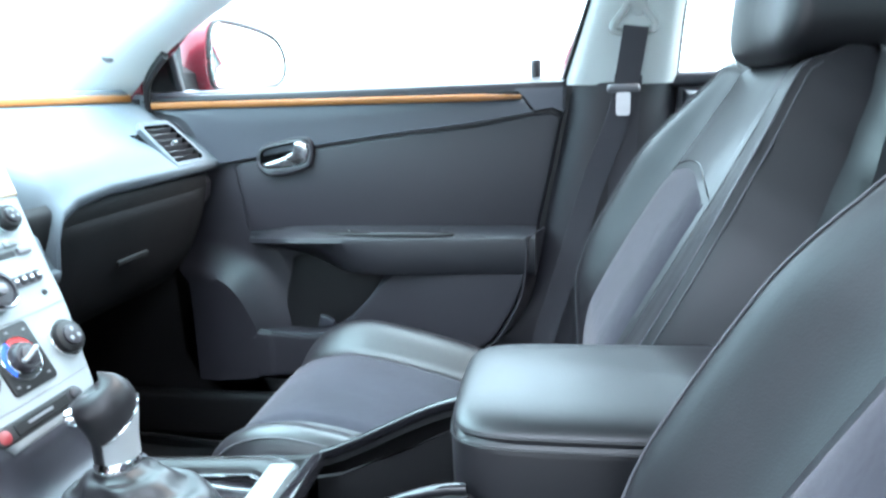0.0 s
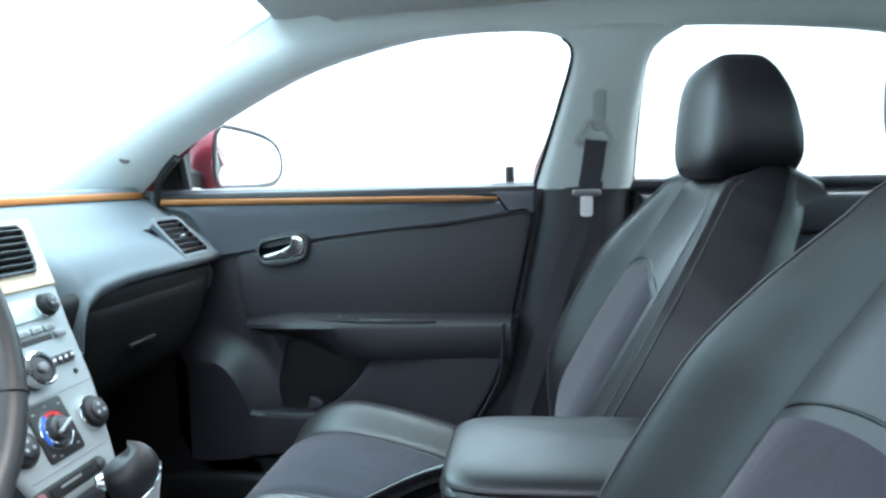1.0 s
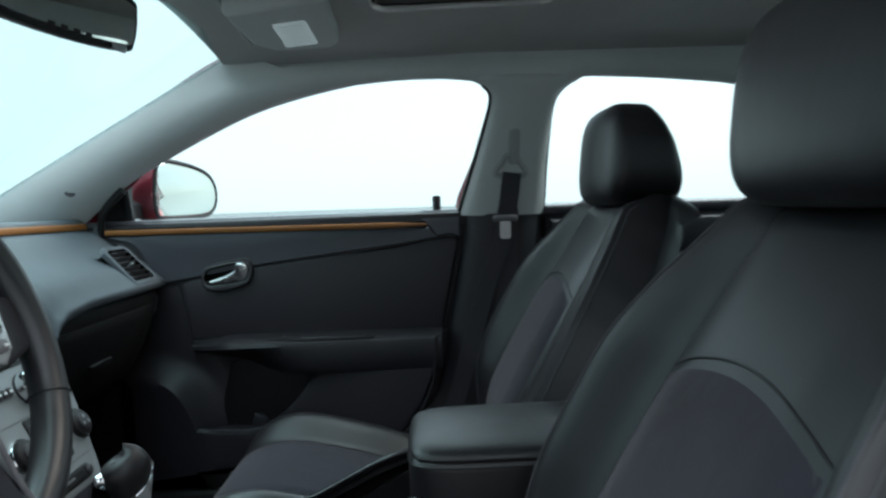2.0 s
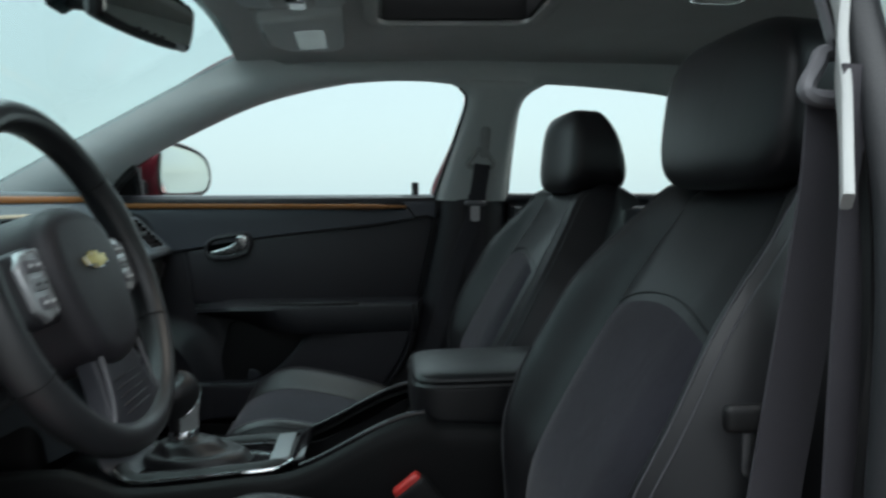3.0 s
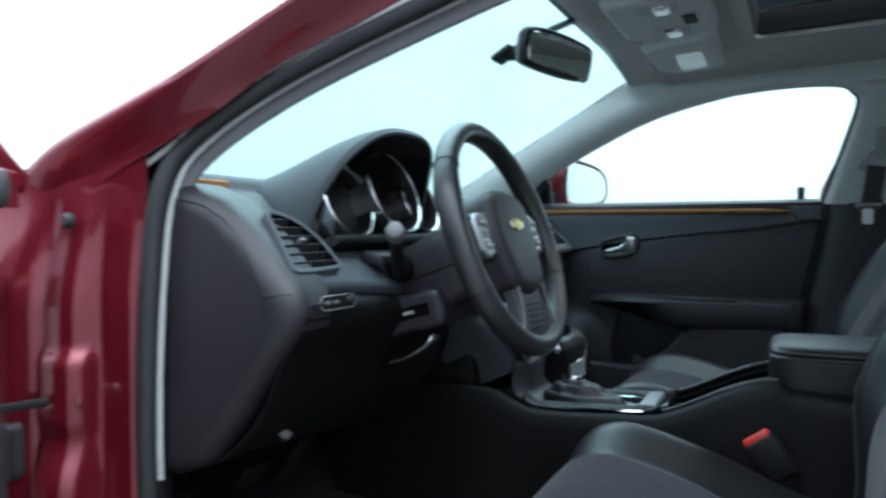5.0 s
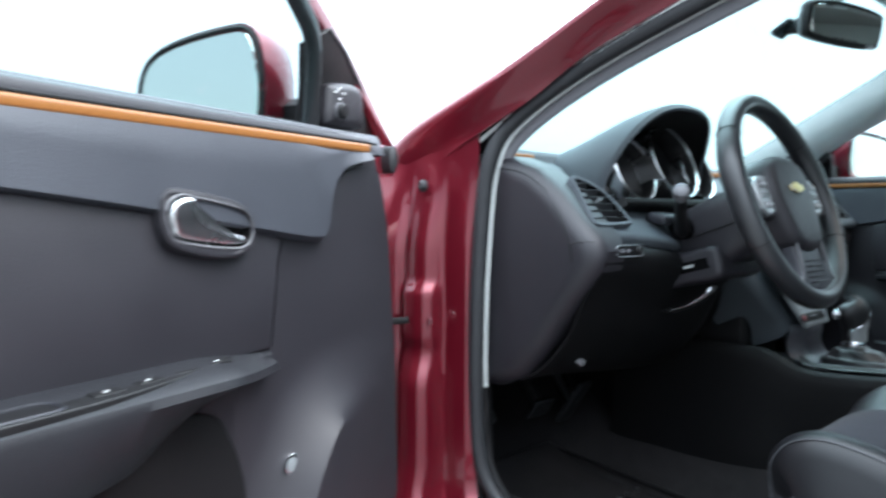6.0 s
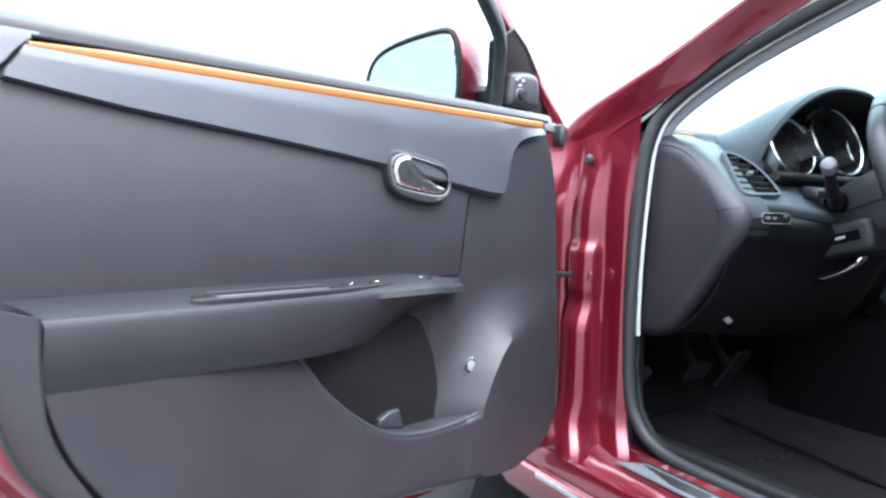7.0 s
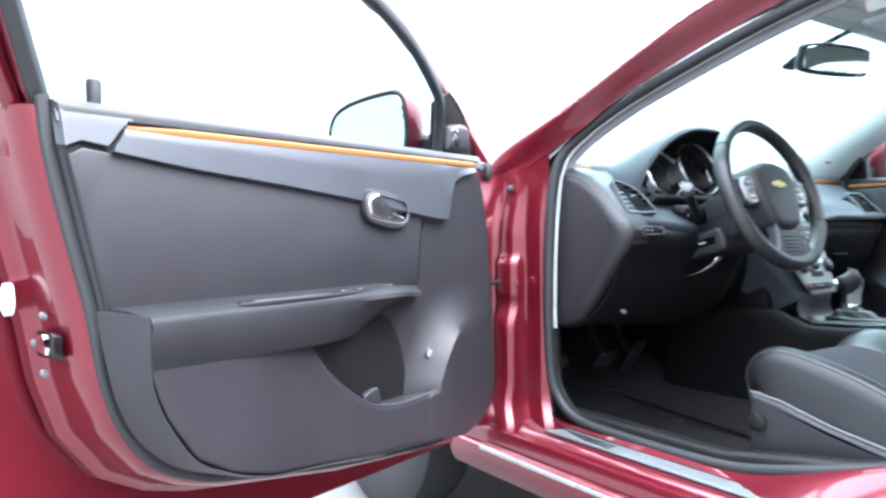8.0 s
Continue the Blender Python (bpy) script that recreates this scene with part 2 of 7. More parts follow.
def rbox(size, m, r=0.004, segs=3, bm=None):
    """A box with rounded edges at the pose m (a Matrix or a place)."""
    one = bmesh.new()
    bmesh.ops.create_cube(one, size=1)
    bmesh.ops.scale(one, vec=size, verts=one.verts)
    bmesh.ops.bevel(one, geom=one.edges[:], offset=min(r, min(size) * 0.49), segments=segs, profile=0.5, affect="EDGES")
    one.transform(m if isinstance(m, Matrix) else Matrix.Translation(m))
    if bm is None:
        return one
    return join(bm, one)


def join(bm, other):
    me = bpy.data.meshes.new("tmp")
    other.to_mesh(me)
    other.free()
    bm.from_mesh(me)
    bpy.data.meshes.remove(me)
    return bm


def lathe(profile, m, n=20, bm=None):
    """A body turned round the z axis of the pose m: profile of (radius, height)."""
    bm = bm or bmesh.new()
    rings = [[bm.verts.new(m @ Vector((r * math.cos(2 * math.pi * k / n), r * math.sin(2 * math.pi * k / n), h))) for k in range(n)]
             for r, h in profile]
    for i in range(len(rings) - 1):
        for k in range(n):
            bm.faces.new((rings[i][k], rings[i][(k + 1) % n], rings[i + 1][(k + 1) % n], rings[i + 1][k]))
    bm.faces.new(rings[0][::-1])
    bm.faces.new(rings[-1])
    return bm


def axes(origin, ex, ey, ez):
    """The pose with these three axes."""
    m = Matrix.Identity(4)
    for i, e in enumerate((ex, ey, ez)):
        e = Vector(e).normalized()
        m[0][i], m[1][i], m[2][i] = e
    m.translation = Vector(origin)
    return m


def flat(m):
    """place() for plate(): the first two axes of the pose m are the outline's, the third its depth."""
    return lambda a, b, d: m @ Vector((a, b, d))


GZ = -0.06      # the ground


def smooth(a, b, x):
    x = min(1, max(0, (x - a) / (b - a)))
    return x * x * (3 - 2 * x)


def side_y(z):
    """How far the inner side of the cabin stands from the middle at the height z."""
    return 0.735 - 0.45 * max(0, z - 0.99)


# ---- ground ----
def ground():
    bm = bmesh.new()
    rs = [0, 1, 2, 3.5, 6, 12, 40, 150, 600]
    rings = [[bm.verts.new((r * math.cos(2 * math.pi * k / 40), r * math.sin(2 * math.pi * k / 40), GZ)) for k in range(40)] for r in rs[1:]]
    c = bm.verts.new((0, 0, GZ))
    for k in range(40):
        bm.faces.new((c, rings[0][k], rings[0][(k + 1) % 40]))
        for i in range(len(rings) - 1):
            bm.faces.new((rings[i][k], rings[i + 1][k], rings[i + 1][(k + 1) % 40], rings[i][(k + 1) % 40]))
    tagged(part("ground", bm, M_CONCRETE), "pale worn concrete ground beneath the car", "ground", kind="structure")


ground()

# ---- the cabin's lines, for the passenger side (y > 0); the driver's side mirrors them ----
WINDOW_TOP = [(-0.245, 0.736, 0.987), (-0.213, 0.689, 1.092), (-0.069, 0.658, 1.162), (0.062, 0.633, 1.217), (0.185, 0.618, 1.25),
              (0.302, 0.608, 1.272), (0.415, 0.604, 1.281), (0.527, 0.604, 1.281)]
WINDOW_REAR = [(0.527, 0.604, 1.281), (0.566, 0.611, 1.266), (0.577, 0.625, 1.235), (0.553, 0.666, 1.144), (0.502, 0.739, 0.981)]
REAR_WINDOW = [(0.692, 0.733, 0.985), (0.694, 0.684, 1.104), (0.701, 0.635, 1.213), (0.72, 0.612, 1.263), (0.758, 0.605, 1.28),
               (0.964, 0.609, 1.269), (1.129, 0.619, 1.248), (1.30, 0.645, 1.195), (1.42, 0.69, 1.09), (1.47, 0.735, 0.985)]
SHIELD_EDGE = [(-0.608, 0.701, 1.005), (-0.451, 0.668, 1.084), (-0.162, 0.604, 1.224), (0.051, 0.556, 1.325)]


def roof_z(x, y):
    return 1.342 + 0.016 * smooth(0.1, 0.6, x) - 0.05 * smooth(1.1, 1.7, x) - 0.038 * (abs(y) / 0.6) ** 2.4


def flip(p, s):
    return (p[0], p[1] * s, p[2])


SUN_X, SUN_Y, SUN_C = (0.35, 0.66), 0.315, 0.505


def headliner():
    xs = [0.025, 0.05, 0.12, 0.2, 0.28, SUN_X[0], 0.45, 0.55, 0.60, SUN_X[1], 0.78, 0.9, 1.0, 1.15, 1.3, 1.45, 1.6]
    ys = [-0.605, -0.58, -0.54, -0.48, -0.4, -0.33, -SUN_Y, -0.1, 0, 0.1, SUN_Y, 0.33, 0.4, 0.48, 0.54, 0.58, 0.605]
    bm = bmesh.new()
    v = [[bm.verts.new((x, y * (0.93 if x < 0.06 else 1), roof_z(x, y))) for y in ys] for x in xs]
    for i in range(len(xs) - 1):
        for j in range(len(ys) - 1):
            if SUN_X[0] <= xs[i] < SUN_X[1] - 1e-6 and -SUN_Y <= ys[j] < SUN_Y - 1e-6:
                continue
            bm.faces.new((v[i][j], v[i][j + 1], v[i + 1][j + 1], v[i + 1][j]))
    bmesh.ops.recalc_face_normals(bm, faces=bm.faces)
    if sum(f.normal.z for f in bm.faces) > 0:
        bmesh.ops.reverse_faces(bm, faces=bm.faces)
    bmesh.ops.solidify(bm, geom=bm.faces[:], thickness=0.012)
    tagged(part("ceiling", bm, M_HEADLINER), "grey woven cloth headliner with a sunroof opening", "ceiling", kind="structure")


headliner()


def sunroof():
    t = empty("sunroof", (0.55, 0, 1.36), "closed tinted glass sunroof in a black frame", "sunroof")
    bm = bmesh.new()
    for a, b in (((SUN_X[0], -SUN_Y), (SUN_X[1], -SUN_Y)), ((SUN_X[1], -SUN_Y), (SUN_X[1], SUN_Y)),
                 ((SUN_X[1], SUN_Y), (SUN_X[0], SUN_Y)), ((SUN_X[0], SUN_Y), (SUN_X[0], -SUN_Y))):
        sweep([(a[0], a[1], roof_z(*a) + 0.026), (b[0], b[1], roof_z(*b) + 0.026)], rrect(0.016, 0.05, 0.003, 2), bm=bm)
    part("frame", bm, M_BLACK, t, "black sunroof frame")
    out = [((x - SUN_C), y) for x, y in rrect(SUN_X[1] - SUN_X[0] + 0.04, 2 * SUN_Y + 0.06, 0.05, 4, SUN_C, 0)]
    pane = part("pane", plate(out, 0.0, 0.005, flat(pose(SUN_C, 0, 1.398)), 0.002), M_ROOFGLASS, t)
    pane.visible_shadow = False
    lip = [(x, y, roof_z(x, y) - 0.004) for x, y in rrect(SUN_X[1] - SUN_X[0] + 0.03, 2 * SUN_Y + 0.03, 0.05, 5, SUN_C, 0)]
    part("trim_ring", sweep(lip, rrect(0.03, 0.012, 0.005, 2), closed=True), M_HEADLINER, t, "grey trim ring round the opening")


sunroof()


def pillar_trims():
    for s in (1, -1):
        t = empty("pillar_trim", (0.3, 0.65 * s, 1.1), "light grey moulded trim of the pillars and roof rail", "pillar trim", "pillar trims")
        # windscreen pillar
        a, b = spline([flip(p, s) for p in SHIELD_EDGE], 24), spline([flip(p, s) for p in [(-0.375, 0.742, 0.980), (-0.30, 0.716, 1.036)] + WINDOW_TOP[1:6]], 24)

        badge = axes((-0.352, 0.664 * s, 1.062), (0.85, 0.1 * s, 0.5), (-0.45, -0.25 * s, 0.8), (0.3, -0.95 * s, -0.1))
        part("pillar_badge", lathe([(0.013, -0.012), (0.013, 0.002), (0.010, 0.004)], badge, 20), M_KNOBGREY, t, "round grey badge with unreadable print")
        # roof rail above the windows
        top = spline([flip(p, s) for p in WINDOW_TOP[5:] + WINDOW_REAR[1:2] + REAR_WINDOW[3:9]], 40)

        def skin(i, v):
            """Row i of the moulding: 0 to 24 up the windscreen pillar, 25 to 64 along the roof."""
            if i <= 24:
                p, push = a[i].lerp(b[i], v), Vector((0.004, -0.020 * s, -0.012))
            else:
                e = top[i - 24]
                q = Vector((max(0.052, e.x - 0.25 * (1 - smooth(0, 0.12, (i - 24) / 40))), 0.60 * s, roof_z(e.x, 0.60)))
                p, push = q.lerp(e + Vector((0, -0.008 * s, -0.003 - 0.007 * smooth(24, 34, i))), v), Vector((0, -0.012 * s, -0.006))
            return p + push * 4 * v * (1 - v)
        rows = [[skin(i, j / 8) for j in range(9)] for i in range(65)]
        for _ in range(14):
            rows = [[rows[i][j].lerp((rows[i - 1][j] + rows[i + 1][j]) / 2, 0.8) if 14 <= i <= 40 and 0 < j < 8 else rows[i][j] for j in range(9)] for i in range(64)] + [rows[64]]
        part("front_pillar", thicken(grid(lambda u, v, rows=rows: rows[round(u * 64)][round(v * 8)], 64, 8), 0.006), M_GREYTRIM, t)
        # middle pillar, upper part
        ea = [(0.45, 0.592, 1.302), (0.513, 0.601, 1.276), (0.556, 0.608, 1.258), (0.5745, 0.624, 1.228)] + WINDOW_REAR[3:] if s > 0 else [(0.63, 0.600, 1.295), (0.652, 0.622, 1.255), (0.674, 0.657, 1.12), (0.655, 0.728, 0.975)]
        eb = [(0.812, 0.590, 1.303), (0.770, 0.603, 1.273), (0.729, 0.611, 1.251), (0.705, 0.632, 1.213), (0.694, 0.684, 1.104), (0.692, 0.733, 0.98)]
        if s < 0:
            eb = [(x + 0.06, y, z) for x, y, z in eb]
        a, b = spline([flip(p, s) for p in ea], 20), spline([flip(p, s) for p in eb], 20)

        def post(u, v, a=a, b=b, s=s):
            p = a[round(u * 20)].lerp(b[round(u * 20)], v)
            return p + Vector((0, -0.026 * s, 0)) * (1 - (2 * v - 1) ** 6) * smooth(0.05, 0.42, u)
        part("middle_pillar", thicken(grid(post, 20, 14), 0.006), M_GREYTRIM, t)
        if s > 0:
            part("edge_seal", sweep([p + Vector((-0.003, -0.006, 0)) for p in spline(ea[2:], 30)], circle(0.0050, 8)), M_BLACK, t, "black seal along the rear edge of the window")
        # middle pillar, dark lower part
        x0 = 0.5 if s > 0 else 0.652

        def foot(u, v, s=s, x0=x0):
            z = 0.985 - 0.66 * u
            lead = 0.506 - 0.21 * (0.985 - z) - (0.22 * max(0, 0.60 - z) / 0.2 if z < 0.60 else 0)
            xa = max(0.20, lead) if s > 0 else x0 - 0.05 * smooth(0.35, 1, u)
            x = xa + (x0 + 0.2 - xa) * v
            return Vector((x, s * (0.748 - 0.045 * (1 - (2 * v - 1) ** 4)), z))
        part("pillar_foot", thicken(grid(foot, 12, 10), 0.006), M_PLASTIC, t, "dark grey lower pillar cover")
        # rear pillar
        a = spline([flip(p, s) for p in REAR_WINDOW[6:]], 16)
        b = spline([flip(p, s) for p in [(1.45, 0.60, 1.285), (1.60, 0.60, 1.26), (1.75, 0.62, 1.15), (1.95, 0.66, 0.985)]], 16)
        part("rear_pillar", thicken(grid(lambda u, v, a=a, b=b: a[round(u * 16)].lerp(b[round(u * 16)], v), 16, 4), 0.006), M_GREYTRIM, t)


pillar_trims()


def cabin_floor():
    def fn(u, v):
        x, y = -0.95 + 2.6 * u, -0.735 + 1.47 * v
        z = 0.235 + 0.12 * (1 - smooth(0.10, 0.26, abs(y))) + 0.10 * smooth(0.68, 0.735, abs(y))
        z += 0.16 * smooth(-0.42, -0.85, x) if x < -0.42 else 0
        return (x, y, z + 0.004 * noise.noise((x * 9, y * 9, 0)))
    tagged(part("floor", thicken(grid(fn, 60, 48), -0.02), M_CARPET), "black carpeted cabin floor with a raised tunnel", "floor", kind="structure")
    wall = bmesh.new()
    rbox((0.03, 1.48, 0.62), (-0.95, 0, 0.66), 0.005, 2, wall)
    for s in (-1, 1):
        rbox((0.64, 0.02, 0.80), (-0.655, 0.728 * s, 0.58), 0.004, 2, wall)
    tagged(part("wall_front", wall, M_CARPET), "black insulated bulkhead behind the dashboard", "wall", kind="structure")
    wall = bmesh.new()
    rbox((0.05, 1.46, 0.72), (1.62, 0, 0.60), 0.02, 3, wall)
    rbox((0.55, 1.40, 0.03), (1.88, 0, 0.965), 0.01, 2, wall)
    tagged(part("wall_rear", wall, M_CARPET), "dark rear bulkhead and parcel shelf", "wall", kind="structure")


cabin_floor()


def windscreens():
    edge = spline(SHIELD_EDGE, 12)

    def fn(u, v):
        p = edge[round(v * 12)]
        w = 2 * u - 1
        return Vector((p.x - 0.10 * (1 - w * w) * (1 - 0.85 * v), p.y * w, p.z + 0.012 * (1 - w * w)))
    ob = tagged(part("window_1", thicken(grid(fn, 24, 12), 0.005), M_WINDSHIELD), "green-tinted laminated windscreen", "windscreen", kind="structure")
    ob.visible_shadow = False
    rear = [(1.50, 0.60, 1.295), (1.62, 0.60, 1.25), (1.76, 0.62, 1.15), (1.97, 0.66, 0.985)]
    edge2 = spline(rear, 12)
    ob = tagged(part("window_2", thicken(grid(lambda u, v: Vector((edge2[round(v * 12)].x + 0.05 * (1 - (2 * u - 1) ** 2), edge2[round(v * 12)].y * (2 * u - 1),
                edge2[round(v * 12)].z)), 16, 12), 0.005), M_WINDSHIELD), "tinted rear window", "rear window", kind="structure")
    ob.visible_shadow = False
    # black seal round the windscreen
    line = spline([flip(p, -1) for p in SHIELD_EDGE], 12) + [Vector((0.05 - 0.03 * (1 - (k / 6) ** 2), 0.09 * k, roof_z(0.05, 0.09 * k) + 0.004)) for k in range(-5, 6)] \
        + spline(SHIELD_EDGE, 12)[::-1]
    tagged(part("trim", sweep(line, circle(0.0055, 6)), M_KNOBGREY), "grey rubber seal round the windscreen", "seal", kind="structure")


windscreens()

# ---- the red body round the cabin ----
OUTER = [(-0.50, 0.80, 0.99), (-0.44, 0.785, 1.035), (-0.27, 0.745, 1.115), (-0.06, 0.70, 1.225), (0.076, 0.67, 1.289), (0.30, 0.64, 1.345),
         (0.6, 0.63, 1.375), (1.0, 0.635, 1.365), (1.4, 0.65, 1.31), (1.8, 0.70, 1.14), (2.05, 0.76, 0.99)]
INNER = [(-0.44, 0.785, 0.935), (-0.38, 0.77, 0.985), (-0.25, 0.725, 1.06), (-0.149, 0.69, 1.13), (0.03, 0.65, 1.205), (0.199, 0.628, 1.262),
         (0.40, 0.614, 1.297), (0.60, 0.614, 1.30), (0.8, 0.62, 1.295), (1.1, 0.63, 1.27), (1.35, 0.66, 1.19)]
SEAL = [(0.45, 0.712, 0.428), (0.25, 0.712, 0.37), (0.12, 0.71, 0.347), (-0.10, 0.713, 0.345), (-0.25, 0.72, 0.357), (-0.315, 0.728, 0.40),
        (-0.338, 0.735, 0.48), (-0.337, 0.742, 0.65), (-0.332, 0.738, 0.83), (-0.322, 0.728, 0.96), (-0.29, 0.705, 1.03), (-0.165, 0.666, 1.113),
        (0.037, 0.630, 1.193), (0.209, 0.607, 1.247), (0.40, 0.598, 1.283), (0.54, 0.603, 1.288), (0.64, 0.614, 1.268), (0.672, 0.632, 1.21),
        (0.676, 0.66, 1.12), (0.662, 0.722, 0.98), (0.655, 0.735, 0.80), (0.64, 0.728, 0.58), (0.56, 0.716, 0.468)]


def car_body():
    t = empty("sedan", (0.3, 0, GZ), "dark red metallic sedan body with its driver's door standing open", "car")
    for s in (-1, 1):
        o, i = spline([flip(p, s) for p in OUTER], 60), spline([flip(p, s) for p in INNER], 60)
        shield = spline([flip(p, s) for p in SHIELD_EDGE + [(0.3, 0.54, 1.375), (0.6, 0.53, 1.395), (1.0, 0.53, 1.385), (1.35, 0.54, 1.33), (1.7, 0.60, 1.2), (2.0, 0.66, 0.99)]], 60)

        def frame_skin(u, v, o=o, i=i, w=shield, s=s):
            k = round(u * 60)
            pts = [w[k] + Vector((0, 0.01 * s, 0.008)), w[k].lerp(o[k], 0.55) + Vector((0, 0, 0.012)), o[k], o[k].lerp(i[k], 0.35) + Vector((0, 0.004 * s, 0)),
                   o[k].lerp(i[k], 0.75) + Vector((0.004, -0.012 * s, 0)), i[k] + Vector((0, -0.012 * s, 0))]
            return spline(pts, 12)[round(v * 12)]
        part("windscreen_pillar", thicken(grid(frame_skin, 60, 12), 0.004), M_RED, t)
        # hinge pillar: ridged pressing from the seal out to the door gap
        prof = [(-0.338, -0.738), (-0.349, -0.756), (-0.366, -0.762), (-0.384, -0.766), (-0.396, -0.772), (-0.404, -0.788), (-0.418, -0.796), (-0.436, -0.799),
                (-0.446, -0.803), (-0.454, -0.822), (-0.470, -0.840), (-0.495, -0.852), (-0.52, -0.862), (-0.56, -0.868)]

        def pillar(u, v, s=s):
            z = 0.325 + (0.66 + 0.055 * (1 - v)) * u
            k = v * (len(prof) - 1)
            a = min(int(k), len(prof) - 2)
            x = prof[a][0] + (prof[a + 1][0] - prof[a][0]) * (k - a)
            y = prof[a][1] + (prof[a + 1][1] - prof[a][1]) * (k - a)
            ridge = smooth(0.27, 0.31, v) * (1 - smooth(0.56, 0.62, v))
            bulge = 0.010 + 0.013 * smooth(0.765, 0.735, z) - 0.004 * smooth(0.66, 0.645, z) + 0.020 * smooth(0.640, 0.575, z) + 0.012 * smooth(0.45, 0.38, z)
            y -= ridge * bulge
            x += 0.010 * ridge * smooth(0.64, 0.57, z) + 0.006 * ridge * (smooth(0.76, 0.735, z) - smooth(0.66, 0.63, z))
            x += 0.035 * (1 - smooth(0.325, 0.43, z)) ** 2
            y -= 0.02 * (1 - smooth(0.325, 0.43, z)) ** 2
            f = smooth(0.80, 0.985, z)
            x += f * (-0.335 - 0.19 * v - x)
            y += f * (-0.738 - 0.075 * v - y)
            return Vector((x, -s * y * 1.0, z))
        part("hinge_pillar", thicken(grid(pillar, 90, 65), 0.003), M_RED, t)
        # sill and rocker
        cross = [(0.700, 0.338), (0.716, 0.345), (0.727, 0.343), (0.735, 0.334), (0.748, 0.332), (0.80, 0.331), (0.812, 0.330), (0.820, 0.322), (0.835, 0.318), (0.848, 0.323),
                 (0.858, 0.330), (0.866, 0.327), (0.872, 0.316), (0.870, 0.298), (0.873, 0.290), (0.882, 0.288), (0.888, 0.282), (0.890, 0.262), (0.886, 0.235), (0.872, 0.212), (0.84, 0.200), (0.72, 0.195)]

        def sill(u, v, s=s):
            x = -0.56 + 2.0 * u
            k = round(v * (len(cross) - 1))
            y, z = cross[k]
            lift = smooth(0.12, 0.62, x) * 0.13 * (1 - smooth(0.735, 0.80, y))
            lift2 = (1 - smooth(-0.46, -0.30, x)) * 0.05 * (1 - smooth(0.80, 0.86, y))
            return Vector((x, s * y, z + lift + lift2))
        part("rocker_panel", thicken(grid(sill, 60, len(cross) - 1), 0.004), M_RED, t)
        # Sky reflection on the rocker's lip, made as a bright silver strip.
        part("sill_glint", sweep([(-0.43 + 0.22 * k, 0.889 * s, 0.279) for k in range(8)], rrect(0.005, 0.010, 0.002, 3)), M_POD, t, "silver strip standing for the sky's gleam along the sill")
        seal = spline([flip(p, s) for p in (SEAL if s < 0 else SEAL[:16])], 150, closed=s < 0)
        if s > 0:
            seal = [p for p in seal if p.x < -0.24 or p.z < 1.0]
        part("door_seal", sweep(seal, circle(0.013 if s < 0 else 0.008, 10), closed=s < 0), M_RUBBER if s < 0 else M_BLACK, t, "grey rubber door seal" if s < 0 else "black rubber door seal")
        lip = [Vector((p.x * 0.985 + 0.004, p.y - 0.014 * s, p.z + (0.006 if p.z < 0.6 else -0.006))) for p in seal]
        part("seal_lip", sweep(lip, circle(0.006, 6), closed=s < 0), M_BLACK, t)
        edge = [p for p in spline([flip(q, s) for q in SEAL[6:16]], 60)]
        if s < 0:
            part("trim_edge", sweep([Vector((p.x + 0.012, p.y - 0.012 * s, p.z - 0.006)) for p in edge if p.z > 0.57], rrect(0.007, 0.007, 0.002, 2)), M_BEIGE, t, "pale grey edge strip inside the seal")
        lining = [] if s > 0 else [p for p in spline([flip(q, s) for q in SEAL[8:18]], 90) if p.z > 0.985]
        if lining:
            part("pillar_lining", sweep([Vector((p.x + 0.006, p.y - 0.020 * s, p.z - 0.018)) for p in lining], rrect(0.010, 0.026, 0.004, 3)), M_KNOBGREY, t, "grey lining inside the door seal")
        if s < 0:
            part("corner_cover", plate([(-0.41, 0.945), (-0.330, 0.945), (-0.322, 0.985), (-0.295, 1.036), (-0.33, 1.046), (-0.41, 1.005)], -0.690, -0.716, lambda a, b, d: Vector((a, d, b)), 0.004), M_BLACK, t, "black cover at the foot of the pillar")
            post = spline([(0.655, -0.622, 1.23), (0.661, -0.645, 1.16), (0.660, -0.660, 1.119), (0.650, -0.677, 1.076), (0.642, -0.694, 1.036), (0.627, -0.720, 0.983)], 24)
            part("pillar_edge", sweep([p + Vector((0.004, 0, 0)) for p in post], rrect(0.007, 0.020, 0.002, 2)), M_BEIGE, t, "pale grey edge of the middle pillar")
        part("kick_panel", plate([(-0.60, 0.22), (-0.33, 0.22), (-0.345, 0.60), (-0.60, 0.60)] if s < 0 else [(-0.60, 0.22), (0.02, 0.22), (0.0, 0.402), (-0.25, 0.412), (-0.275, 0.46), (-0.28, 0.66), (-0.60, 0.66)], 0.712, 0.690, lambda a, b, d, s=s: Vector((a, d * s, b)), 0.006), M_BLACK, t, "black kick panel")
        # dark sill cover along the carpet
        part("sill_cover", sweep([(-0.56, 0.690 * s, 0.325), (-0.30, 0.690 * s, 0.325), (0.12, 0.688 * s, 0.325), (0.40, 0.688 * s, 0.372), (0.66, 0.690 * s, 0.45)], rrect(0.045, 0.10, 0.015, 4)), M_BLACK, t, "black sill cover")
        # scuff plate with its ribs and worn lettering
        plate_m = axes((-0.03, 0.773 * s, 0.334), (1, 0, 0), (0, s, 0), (0, 0, 1))
        sp = part("scuff_plate", plate([(-0.27, 0.023), (-0.235, -0.025), (0.34, -0.025), (0.34, 0.023)], 0, 0.004, flat(plate_m), 0.002), M_SCUFF, t, "brushed steel scuff plate with worn lettering")
